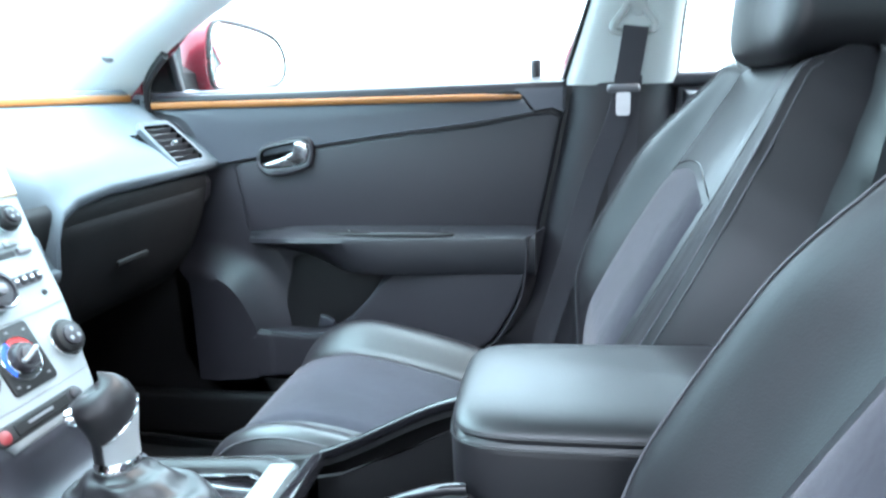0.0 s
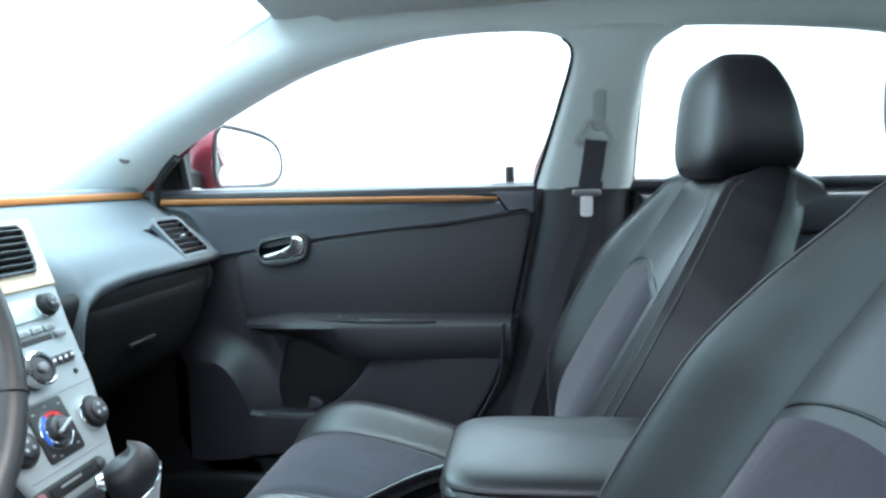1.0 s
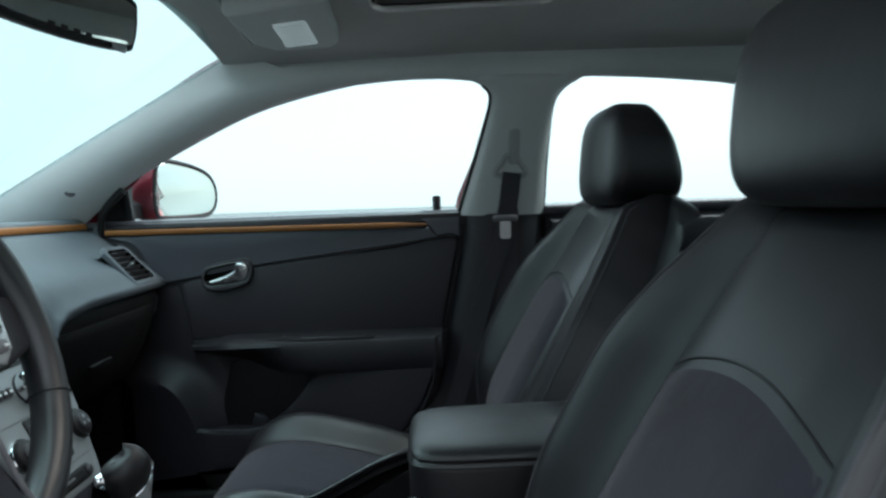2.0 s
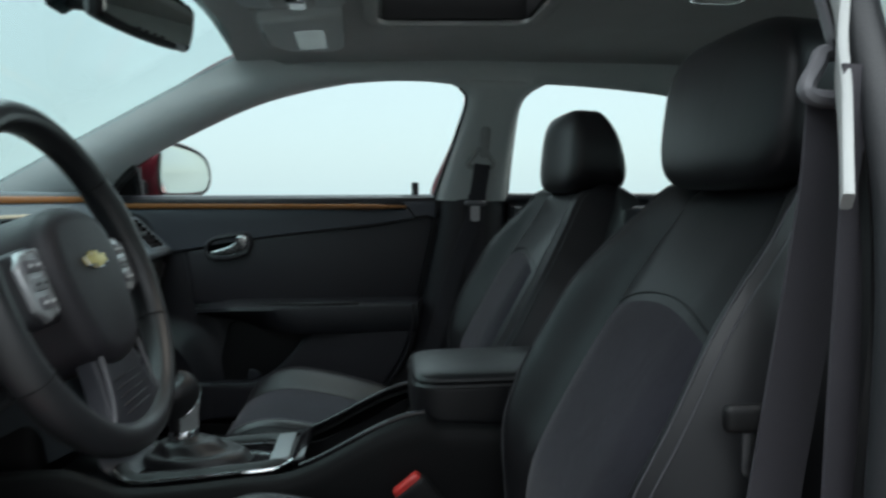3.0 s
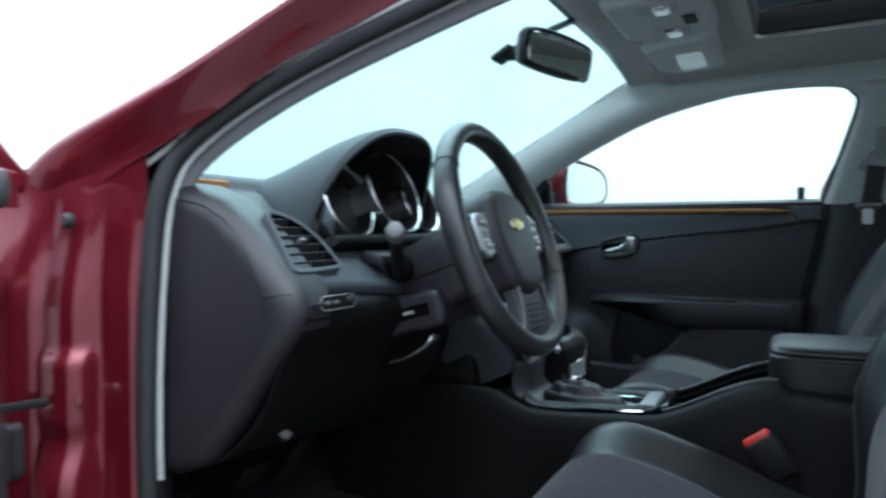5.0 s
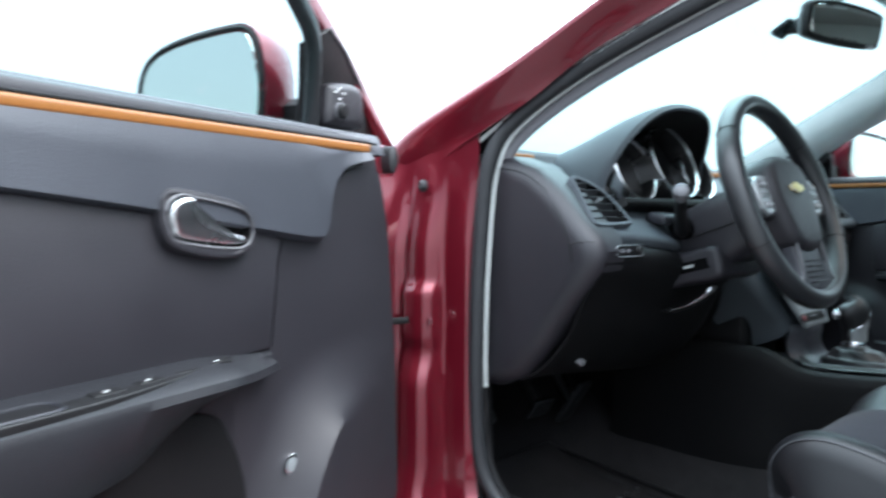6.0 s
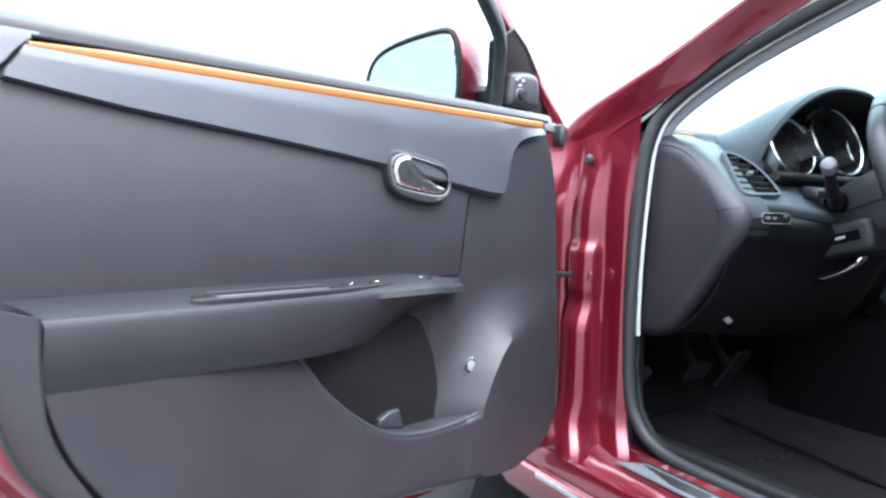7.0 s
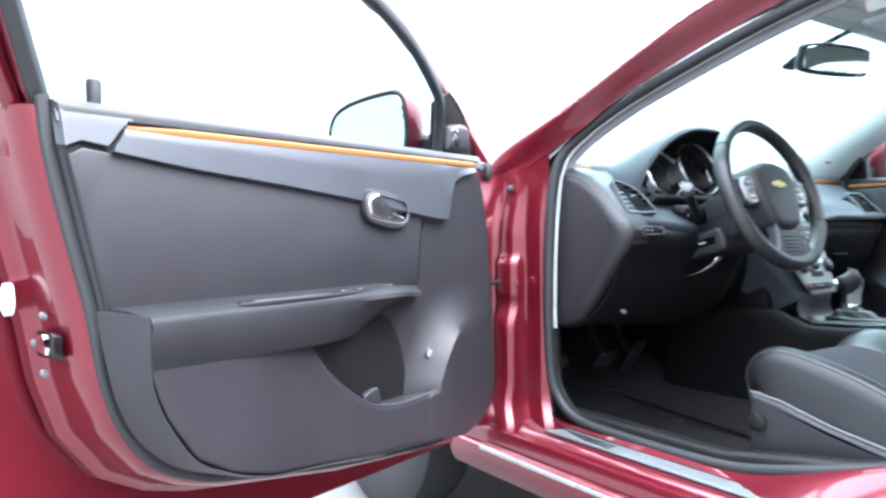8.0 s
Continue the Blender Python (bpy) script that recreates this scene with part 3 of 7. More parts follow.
        for k in range(5):
            part("rib", rbox((0.16 - 0.02 * k, 0.003, 0.003), plate_m @ Matrix.Translation((-0.15 + 0.01 * k, -0.012 + 0.006 * k, 0.005)), 0.001, 1), M_RUBBER, sp)
        for k in range(6):
            part("lettering", rbox((0.013, 0.013 if k % 2 else 0.010, 0.0012), plate_m @ Matrix.Translation((0.055 + 0.022 * k, 0, 0.0045)), 0.0004, 1), M_KNOBGREY, sp)
        # outer skins: front wing, rear side
        def wing(u, v, s=s):
            x = -0.53 - 1.15 * u
            z0 = 0.99 - 0.16 * u * u
            arch = max(0, 0.36 ** 2 - (x + 1.0) ** 2) ** 0.5
            zb = max(0.12, GZ + 0.31 + arch) if arch else 0.12
            zb = max(zb, 0.36 * (1 - smooth(0.10, 0.16, u)))
            z = zb + (z0 - zb) * v
            return Vector((x, s * (0.89 - 0.09 * v ** 3 - 0.18 * u ** 3), z))
        part("front_wing", thicken(grid(wing, 40, 12), 0.004), M_RED, t)

        def flank(u, v, s=s):
            x = 0.70 + 2.1 * u
            arch = max(0, 0.36 ** 2 - (x - 1.95) ** 2) ** 0.5
            zb = max(0.12, GZ + 0.31 + arch) if arch else 0.12
            z = zb + (1.0 - zb) * v
            return Vector((x, s * (0.89 - 0.10 * v ** 3 - 0.16 * u ** 3), z))
        part("rear_side", thicken(grid(flank, 56, 12), 0.004), M_RED, t)
        for x in (-1.0, 1.95):
            m = axes((x, s * 0.80, GZ + 0.325), (1, 0, 0), (0, 0, 1), (0, s, 0))
            wh = part("wheel", lathe([(0.20, -0.09), (0.29, -0.10), (0.318, -0.085), (0.325, -0.03), (0.325, 0.03), (0.318, 0.07), (0.29, 0.085), (0.205, 0.075)], m, 40), M_TYRE, t, "black tyre on a silver wheel")
            part("rim", lathe([(0.19, -0.05), (0.205, 0.06), (0.19, 0.07), (0.17, 0.045), (0.06, 0.055), (0.03, 0.065)], m, 30), M_SILVER, wh)
    part("roof", roof_skin(), M_RED, t)
    part("bonnet", thicken(grid(lambda u, v: Vector((-0.72 - 1.05 * u, (2 * v - 1) * (0.80 - 0.12 * u * u), 0.985 - 0.02 * (2 * v - 1) ** 2 - 0.17 * u * u)), 16, 12), 0.004), M_RED, t)
    part("boot_lid", thicken(grid(lambda u, v: Vector((2.0 + 0.75 * u, (2 * v - 1) * 0.74, 0.99 - 0.03 * u)), 8, 8), 0.004), M_RED, t)
    part("nose", thicken(grid(lambda u, v: Vector((-1.68 - 0.14 * (1 - (2 * u - 1) ** 2), (2 * u - 1) * 0.72, 0.12 + 0.70 * v)), 16, 6), 0.004), M_RED, t)
    part("tail", thicken(grid(lambda u, v: Vector((2.78 + 0.1 * (1 - (2 * u - 1) ** 2), (2 * u - 1) * 0.74, 0.15 + 0.82 * v)), 16, 6), 0.004), M_RED, t)
    part("cowl", thicken(grid(lambda u, v: Vector((-0.60 - 0.14 * u - 0.06 * (1 - (2 * v - 1) ** 2), (2 * v - 1) * 0.72, 0.985 - 0.0 * u)), 4, 14), 0.01), M_BLACK, t, "black cowl below the windscreen")
    # door check strap and pillar bolt of the open door
    ck = part("door_check", sweep([(-0.415, -0.795, 0.69), (-0.435, -0.84, 0.69), (-0.448, -0.885, 0.69)], rrect(0.006, 0.012, 0.002, 2)), M_BLACK, t, "black door check arm")
    part("bolt", lathe([(0.010, 0), (0.010, 0.006), (0.007, 0.012), (0.003, 0.014)], axes((-0.392, -0.797, 0.69), (0, 0, 1), (0.6, -0.3, 0), (0.55, -0.83, 0)), 12), M_CHROME, ck)
    part("bumper", lathe([(0.011, 0), (0.011, 0.007), (0.006, 0.012)], axes((-0.418, -0.790, 0.925), (0, 0, 1), (1, 0, 0), (0.3, -1, 0)), 14), M_RUBBER, t)
    part("wiring_boot", sweep([(-0.470 + 0.004 * math.sin(9 * k), -0.835 - 0.008 * k, 0.625) for k in range(9)], rrect(0.030, 0.075, 0.012, 4)), M_RUBBER, t, "black rubber wiring boot")
    for z in (0.50, 0.84):
        hg = part("hinge", rbox((0.05, 0.02, 0.06), pose(-0.49, -0.865, z, 0, 0, 30), 0.004, 2), M_RED, t)
        part("pin", lathe([(0.007, -0.04), (0.007, 0.04)], pose(-0.509, -0.880, z), 10), M_RED, hg)


def roof_skin():
    xs = [0.05 + 1.45 * k / 24 for k in range(25)]
    ys = [-0.55 + 1.1 * k / 20 for k in range(21)]
    bm = bmesh.new()
    v = [[bm.verts.new((x, y, 1.418 - 0.03 * (y / 0.55) ** 2 - 0.055 * (1 - smooth(0.0, 0.5, x)) - 0.09 * smooth(0.9, 1.5, x))) for y in ys] for x in xs]
    for i in range(24):
        for j in range(20):
            if SUN_X[0] - 0.03 < xs[i] and xs[i + 1] < SUN_X[1] + 0.03 and abs(ys[j] + 0.0275) < SUN_Y + 0.03:
                continue
            bm.faces.new((v[i][j], v[i + 1][j], v[i + 1][j + 1], v[i][j + 1]))
    return thicken(bm, 0.003)


car_body()


def rear_door_trim():
    """The closed rear doors' inner trim and panes."""
    for s, n in ((1, "door_3"), (-1, "door_4")):
        t = empty(n, (1.05, 0.73 * s, 0.4), "dark grey trimmed rear door, closed, with a clear pane", "car door", "rear doors", "structure")
        out = [(0.70, 0.36), (1.25, 0.36), (1.40, 0.50), (1.50, 0.75), (1.50, 0.985), (0.70, 0.985)]
        part("trim_board", plate(out, 0.765, 0.735, lambda a, b, d, s=s: Vector((a, d * s, b)), 0.01), M_PLASTIC, t)
        part("window_ledge", sweep([(0.69, 0.748 * s, 0.985), (1.5, 0.748 * s, 0.985)], rrect(0.05, 0.028, 0.01, 3)), M_PLASTIC2, t)
        part("upper_pad", plate([(0.71, 0.88), (1.48, 0.88), (1.49, 0.965), (0.71, 0.965)], 0.74, 0.712, lambda a, b, d, s=s: Vector((a, d * s, b)), 0.014, 4), M_PLASTIC2, t)
        edge = spline([(x, y + 0.004, z) for x, y, z in REAR_WINDOW], 60)
        part("window_frame", sweep([flip(q, s) for q in edge], rrect(0.018, 0.016, 0.004, 2)), M_RUBBER, t)
        bm = bmesh.new()
        xs = [0.70 + 0.765 * i / 30 for i in range(31)]
        rows = []
        for x in xs:
            zt = 0.985
            for a, b in zip(edge[:-1], edge[1:]):
                if min(a.x, b.x) <= x <= max(a.x, b.x) and abs(b.x - a.x) > 1e-6:
                    zt = max(zt, a.z + (b.z - a.z) * (x - a.x) / (b.x - a.x))
            rows.append([bm.verts.new((x, s * (side_y(0.98 + (zt - 0.98) * j / 5) + 0.018), 0.98 + (zt + 0.004 - 0.98) * j / 5)) for j in range(6)])
        for i in range(30):
            for j in range(5):
                bm.faces.new((rows[i][j], rows[i + 1][j], rows[i + 1][j + 1], rows[i][j + 1]))
        g = part("pane", thicken(bm, 0.004), M_SIDEGLASS, t, "clear rear side pane")
        g.visible_shadow = False


rear_door_trim()

def lathe_ring(r0, r1, h0, h1, m, n=40):
    bm = bmesh.new()
    prof = [(r0, h0), (r1, h0), (r1, h1 - 0.002), ((r0 + r1) / 2, h1), (r0, h1 - 0.002)]
    rings = [[bm.verts.new(m @ Vector((r * math.cos(2 * math.pi * k / n), r * math.sin(2 * math.pi * k / n), h))) for k in range(n)] for r, h in prof]
    for i in range(len(rings)):
        for k in range(n):
            a, b = rings[i], rings[(i + 1) % len(rings)]
            bm.faces.new((a[k], a[(k + 1) % n], b[(k + 1) % n], b[k]))
    return bm


# ---- front doors: drawn closed on the passenger side, then mirrored and swung for the driver's ----
HINGE = Vector((-0.509, -0.887, 0.0))
OPEN = Matrix.Translation(HINGE) @ Matrix.Rotation(radians(-73), 4, "Z") @ Matrix.Translation(-HINGE)


def door_place(driver):
    if driver:
        return lambda x, y, z: OPEN @ Vector((x, -y, z))

    def closed(x, y, z):
        low = smooth(0.70, 0.60, z) * (1 - smooth(-0.08, 0.16, x)) * (1 - smooth(-0.18, -0.36, x))
        return Vector(((x * 0.925 if x > -0.3 else -0.2775 + (x + 0.3)) + 0.030 * low, y, z + 0.012 * low))
    return closed


TRIM = [(0.548, 0.992), (0.541, 0.928), (0.520, 0.83), (0.494, 0.722), (0.478, 0.63), (0.455, 0.56), (0.411, 0.50), (0.355, 0.468), (0.29, 0.448), (0.06, 0.408), (-0.144, 0.387),
        (-0.25, 0.384), (-0.342, 0.392), (-0.39, 0.41), (-0.412, 0.45), (-0.41, 0.504), (-0.402, 0.70), (-0.388, 0.85), (-0.365, 0.945), (-0.345, 0.985)]


def front_door(driver):
    D = door_place(driver)
    P = lambda a, b, d: D(a, d, b)
    t = empty("door_1" if driver else "door_2", D(0.05, 0.8, 0.4), "dark grey trimmed driver's door with red edges, swung wide open" if driver else
              "dark grey trimmed passenger door with wood strip, closed", "car door", "front doors", "structure")
    # red shell
    bm = bmesh.new()
    outl = TRIM
    rings = [(inset(outl, 0.03), 0.738), (inset(outl, -0.012), 0.742), (inset(outl, -0.024), 0.752), (inset(outl, -0.032), 0.785), (inset(outl, -0.034), 0.825),
             (inset(outl, -0.040), 0.838), (inset(outl, -0.052), 0.846), (inset(outl, -0.054), 0.872), (inset(outl, -0.048), 0.884)]
    top = 0.985
    vs = [[bm.verts.new(D(x, d, min(z, top))) for x, z in r] for r, d in rings]
    n = len(outl)
    for i in range(len(vs) - 1):
        for j in range(n):
            bm.faces.new((vs[i][j], vs[i][(j + 1) % n], vs[i + 1][(j + 1) % n], vs[i + 1][j]))
    part("shell", bm, M_RED, t, "dark red painted door shell")
    # outer skin, bowed
    xs = [x for x, z in rings[-1][0]]
    x0, x1 = min(xs), max(xs) + 0.025

    def skin(u, v):
        x = x0 + (x1 - x0) * u
        zb = 0.285 + 0.14 * smooth(0.42, 0.64, x)
        z = zb + (0.968 - zb) * v
        return D(x, 0.884 + 0.016 * math.sin(math.pi * v ** 0.7), z)
    part("outer_skin", thicken(grid(skin, 24, 14), 0.003), M_RED, t)
    # rubber lip round the trim
    lip = [D(q.x, 0.738, q.y) for q in spline([(*p, 0) for p in inset(TRIM, -0.005)[:16]], 80)]
    part("rubber_seal", sweep(lip, rrect(0.014, 0.018, 0.005, 2)), M_RUBBER, t, "grey rubber door seal")
    # trim board behind everything
    part("trim_board", plate(TRIM, 0.742, 0.718, P, 0.012, 4), M_PLASTIC, t)
    # padded upper roll between the window ledge and the seam
    cr = spline([(0.482, 0.933, 0), (0.40, 0.921, 0), (0.347, 0.914, 0), (0.2, 0.899, 0), (0.038, 0.880, 0), (-0.08, 0.862, 0), (-0.16, 0.850, 0), (-0.208, 0.844, 0), (-0.226, 0.850, 0),
                 (-0.232, 0.898, 0), (-0.262, 0.938, 0), (-0.325, 0.956, 0)], 60)
    tp = spline([(0.462, 0.958, 0), (0.2, 0.960, 0), (-0.1, 0.962, 0), (-0.325, 0.962, 0)], 60)

    def roll(u, v):
        a, b = tp[round(u * 60)], cr[round(u * 60)]
        k = a.lerp(b, v)
        y = 0.714 - 0.004 * math.sin(min(1, v * 3) * math.pi / 2) - 0.005 * v + 0.010 * smooth(0.95, 1.0, v) + 0.006 * smooth(0.78, 0.95, u)
        return D(k.x, y, k.y)
    bm = grid(roll, 60, 20)
    part("upper_pad", thicken(bm, 0.006), M_PAD, t, "blue-grey soft upper pad")
    def along(line, x):
        for a, b in zip(line[:-1], line[1:]):
            if b[0] <= x <= a[0]:
                return a[1] + (b[1] - a[1]) * (a[0] - x) / (a[0] - b[0])
        return line[-1][1]

    # end pad behind the wood strip, one slope with the window ledge
    slope = lambda z: 0.708 + 0.25 * (z - 0.936) + 8 * max(0, z - 0.966) ** 2
    foot = [(0.547, 0.936), (0.540, 0.933), (0.520, 0.942), (0.505, 0.940), (0.486, 0.937), (0.478, 0.946), (0.468, 0.959), (0.458, 0.968), (0.445, 0.9725)]

    def end_pad(u, v):
        x = 0.448 + 0.098 * u
        zb = along(foot, x)
        z = zb + (0.9935 - zb) * v
        return D(x, slope(z) - 0.0012 + 0.012 * smooth(0.93, 1, u), z)
    part("end_pad", thicken(grid(end_pad, 50, 12), 0.003), M_PAD, t)
    part("end_seam", sweep([D(x, slope(z) + 0.0005, z - 0.0012) for x, z in foot[1:]], circle(0.0019, 6)), M_CHARCOAL_SHADE, t)
    # window ledge
    bm = bmesh.new()
    n = 24
    prof = [(slope(z) + 0.002, z) for z in (0.966, 0.972, 0.978, 0.984, 0.990, 0.9945)] + [(0.742, 0.9975), (0.758, 0.998), (0.79, 0.998), (0.79, 0.96)]
    rows = [[bm.verts.new(D(-0.375 + 0.92 * k / n, y, z - 0.006 + 0.004 * k / n)) for y, z in prof] for k in range(n + 1)]
    for k in range(n):
        for j in range(len(prof) - 1):
            bm.faces.new((rows[k][j], rows[k][j + 1], rows[k + 1][j + 1], rows[k + 1][j]))
    bm.faces.new(rows[0])
    bm.faces.new(rows[-1][::-1])
    part("window_ledge", bm, M_PAD, t)
    # wood strip
    wood = [D(-0.325 + 0.784 * k / 30, 0.7115, 0.9655 - 0.003 * k / 30) for k in range(31)]
    part("wood_strip", sweep(wood, rrect(0.010, 0.013, 0.004, 3), scale=lambda s: 1 if s < 0.9 else 1 - 0.5 * (s - 0.9) / 0.1), M_WOOD, t, "orange wood-grain strip")
    part("strip_gap", sweep([D(-0.345 + 0.80 * k / 30, 0.7135, 0.9738 - 0.003 * k / 30) for k in range(31)], rrect(0.008, 0.0035, 0.001, 2)), M_CHARCOAL_SHADE, t)
    # middle panel, slightly sunk, between seam and armrest
    mid = [(q.x, q.y - 0.0035) for q in cr[1:32:2]] + [(-0.147, 0.842), (-0.139, 0.78), (-0.130, 0.715), (0.2, 0.718), (0.490, 0.722), (0.508, 0.80), (0.524, 0.87), (0.536, 0.923), (0.518, 0.933), (0.49, 0.929)]
    part("middle_panel", plate(mid, 0.73, 0.7085, P, 0.004, 3), M_PLASTIC, t)
    # armrest
    def arm(u, v):
        x = -0.128 + 0.622 * u
        w = 0.016 + 0.058 * smooth(-0.05, 0.20, u) - 0.004 * smooth(0.5, 1, u)
        zt = 0.714 - 0.010 * (1 - smooth(0, 0.2, u))
        thin = smooth(0.0, 0.36, u)
        h = 0.068 * (0.30 + 0.70 * thin)
        g = smooth(0.12, 0.50, u)
        zz = [(0, zt + 0.012), (w * 0.5, zt + 0.007), (w - 0.012, zt + 0.002), (w - 0.003, zt - 0.002), (w, zt - 0.010), ((w * 0.66 + (0.34 * w - 0.003) * g) * (0.4 + 0.6 * thin), zt - h * 0.6), ((0.010 + (w - 0.015) * g) * thin, zt - h), ((0.003 + (w - 0.012) * g) * thin, zt - h - 0.005), (0, zt - h - 0.008)]
        k = v * 8
        i = min(int(k), 7)
        a, b = zz[i], zz[i + 1]
        dep = a[0] + (b[0] - a[0]) * (k - i)
        x += (-0.004 - (0.36 if driver else 0.04) * dep) * smooth(0.9, 1, u)
        return D(x, 0.716 - dep, a[1] + (b[1] - a[1]) * (k - i))
    bm = grid(arm, 48, 8)
    for u in (0, 1):
        f = [arm(u, k / 8) for k in range(9)]
        bm.faces.new([bm.verts.new(q) for q in f])
    arm_ob = part("armrest", bm, M_ARM, t)
    # switch plate with pull cup and window switches
    cup_m = lambda a, b, d: D(a, b, d)
    lens = [(p.x, p.y) for p in spline([(0.31, 0.650, 0), (0.318, 0.668, 0), (0.30, 0.687, 0), (0.15, 0.692, 0), (0.0, 0.698, 0), (-0.05, 0.703, 0), (-0.064, 0.702, 0), (-0.045, 0.694, 0), (0.03, 0.668, 0), (0.13, 0.650, 0)], 48, closed=True)]
    part("switch_plate", plate(lens, 0.712, 0.7205, cup_m, 0.002), M_BLACK, arm_ob, "smooth switch plate of the armrest")
    cup = rrect(0.150, 0.034, 0.012, 4, 0.225, 0.670)
    part("pull_cup", plate(inset(cup, 0.003), 0.712, 0.7212, cup_m, 0.0006, 1), M_BLACK, arm_ob, "black pull cup")
    part("cup_rim", sweep([D(x, y, 0.7208) for x, y in cup], circle(0.0016, 6), closed=True), M_PLASTIC2, arm_ob)
    for k in range(4 if driver else 1):
        sx = 0.105 - 0.046 * k
        sy = 0.674 + 0.006 * k
        part("window_switch", plate(rrect(0.030, 0.018, 0.004, 2, sx, sy), 0.716, 0.7216, cup_m, 0.001), M_BLACK, arm_ob, "black window switch")
        part("switch_mark", plate(rrect(0.006, 0.0015, 0.0006, 1, sx, sy), 0.7205, 0.7219, cup_m, 0.0003, 1), M_PRINT, arm_ob)
    # lower board with the map pocket's edge
    face = lambda x, z: 0.046 * smooth(-0.43, -0.16, x) * (1 - smooth(0.60, 0.74, z))
    top_line = [(0.47, 0.668), (0.30, 0.668), (0.225, 0.664), (0.196, 0.645), (0.165, 0.615), (0.132, 0.578), (0.095, 0.545), (0.052, 0.520), (0.015, 0.506), (-0.023, 0.500), (-0.10, 0.500), (-0.150, 0.505), (-0.21, 0.505)]
    bot_line = [(0.47, 0.660), (0.465, 0.645), (0.458, 0.612), (0.44, 0.570), (0.40, 0.511), (0.345, 0.478), (0.27, 0.452), (0.06, 0.420), (-0.144, 0.402), (-0.19, 0.398), (-0.21, 0.40)]

    def board(u, v):
        x = 0.466 - 0.6185 * u
        zt, zb = along(top_line, x), along(bot_line, x)
        k = v * 20
        e = min(0.009, 0.4 * (zt - zb))
        z, y = (zb, 0.73) if k < 1 else (zt, 0.73) if k > 19 else (zb + e * (1 - math.cos((k - 1) * math.pi / 10)), 0.672 + 0.009 * (1 - math.sin((k - 1) * math.pi / 10))) if k <= 6 else \
            (zt - e * (1 - math.cos((19 - k) * math.pi / 10)), 0.672 + 0.009 * (1 - math.sin((19 - k) * math.pi / 10))) if k >= 14 else (zb + e + (zt - zb - 2 * e) * (k - 6) / 8, 0.672)
        return D(x, y + 0.043 - face(x, 0.5) if x < -0.12 else y - 0.020 * smooth(0.12, 0.36, x), z)
    part("lower_board", grid(board, 100, 20), M_PLASTIC, t)
    # sloping rear border of the armrest and the board
    inner = spline([(0.467, 0.644, 0.716), (0.467, 0.645, 0.680), (0.465, 0.648, 0.650), (0.459, 0.651, 0.612), (0.441, 0.653, 0.570), (0.401, 0.654, 0.511), (0.345, 0.656, 0.478), (0.27, 0.660, 0.452), (0.16, 0.672, 0.436), (0.0, 0.680, 0.413)], 40)
    outer = spline([(0.502, 0.712, 0.722), (0.497, 0.715, 0.690), (0.490, 0.716, 0.655), (0.476, 0.716, 0.595), (0.448, 0.716, 0.540), (0.398, 0.716, 0.492), (0.335, 0.716, 0.464), (0.27, 0.716, 0.444), (0.16, 0.716, 0.426), (0.0, 0.716, 0.400)], 40)
    part("rear_border", thicken(grid(lambda u, v: D(*(inner[round(u * 40)].lerp(outer[round(u * 40)], v) - Vector((-0.004, 0.004 + 0.006 * math.sin(math.pi * v), 0)))), 40, 8), 0.003), M_PLASTIC, t)
    # rounded rim along the pocket
    rim = spline([(0.184, 0.638, 0), (0.132, 0.576, 0), (0.052, 0.518, 0), (-0.023, 0.499, 0), (-0.10, 0.499, 0), (-0.148, 0.504, 0)], 40)
    part("pocket_rim", sweep([D(q.x, 0.676, q.y) for q in rim], circle(0.0036, 8)), M_PLASTIC2, t)
    # front panel: a speaker pod with a crisp rear edge and a broad sloping flank, flush with the trim higher up
    cx, cz = -0.31, 0.50
    edge_line = spline([(-0.152, 0.40, 0), (-0.152, 0.46, 0), (-0.151, 0.506, 0), (-0.164, 0.537, 0), (-0.184, 0.571, 0), (-0.215, 0.604, 0), (-0.262, 0.626, 0), (-0.32, 0.632, 0), (-0.37, 0.62, 0)], 80)
    border = [(-0.152, 0.485), (-0.152, 0.43), (-0.155, 0.403), (-0.19, 0.398), (-0.25, 0.391), (-0.335, 0.398), (-0.382, 0.416), (-0.403, 0.455), (-0.401, 0.504), (-0.394, 0.70), (-0.380, 0.85), (-0.36, 0.935),
              (-0.328, 0.944), (-0.276, 0.930), (-0.250, 0.902), (-0.241, 0.872), (-0.236, 0.845), (-0.154, 0.842), (-0.146, 0.78), (-0.138, 0.712), (-0.07, 0.70), (-0.02, 0.66), (-0.02, 0.492), (-0.148, 0.4905)]

    def reach(line, ang, loop):
        dx, dz = math.cos(ang), math.sin(ang)
        best = 9.0
        for i in range(len(line) if loop else len(line) - 1):
            a, b = line[i], line[(i + 1) % len(line)]
            ex, ez = b[0] - a[0], b[1] - a[1]
            det = dx * -ez + ex * dz
            if abs(det) < 1e-12:
                continue
            r = ((a[0] - cx) * -ez + ex * (a[1] - cz)) / det
            s = (dx * (a[1] - cz) - dz * (a[0] - cx)) / det
            if r > 0 and -1e-6 <= s <= 1 + 1e-6:
                best = min(best, r)
        return best

    def pod(u, v):
        ang = radians(-180 + 360 * u)
        B = reach(border, ang, True)
        R = min(reach(edge_line, ang, False), 0.15, 0.75 * B) if not -4.2 < math.degrees(ang) < 140 else min(reach(edge_line, ang, False), 0.92 * B)
        F = min(R + 0.085, 0.985 * B)
        k = v * 24
        r = R * k / 9 if k <= 9 else R + (F - R) * (k - 9) / 8 if k <= 17 else F + (B - F) * (min(k, 23) - 17) / 6
        x, z = cx + r * math.cos(ang), cz + r * math.sin(ang)
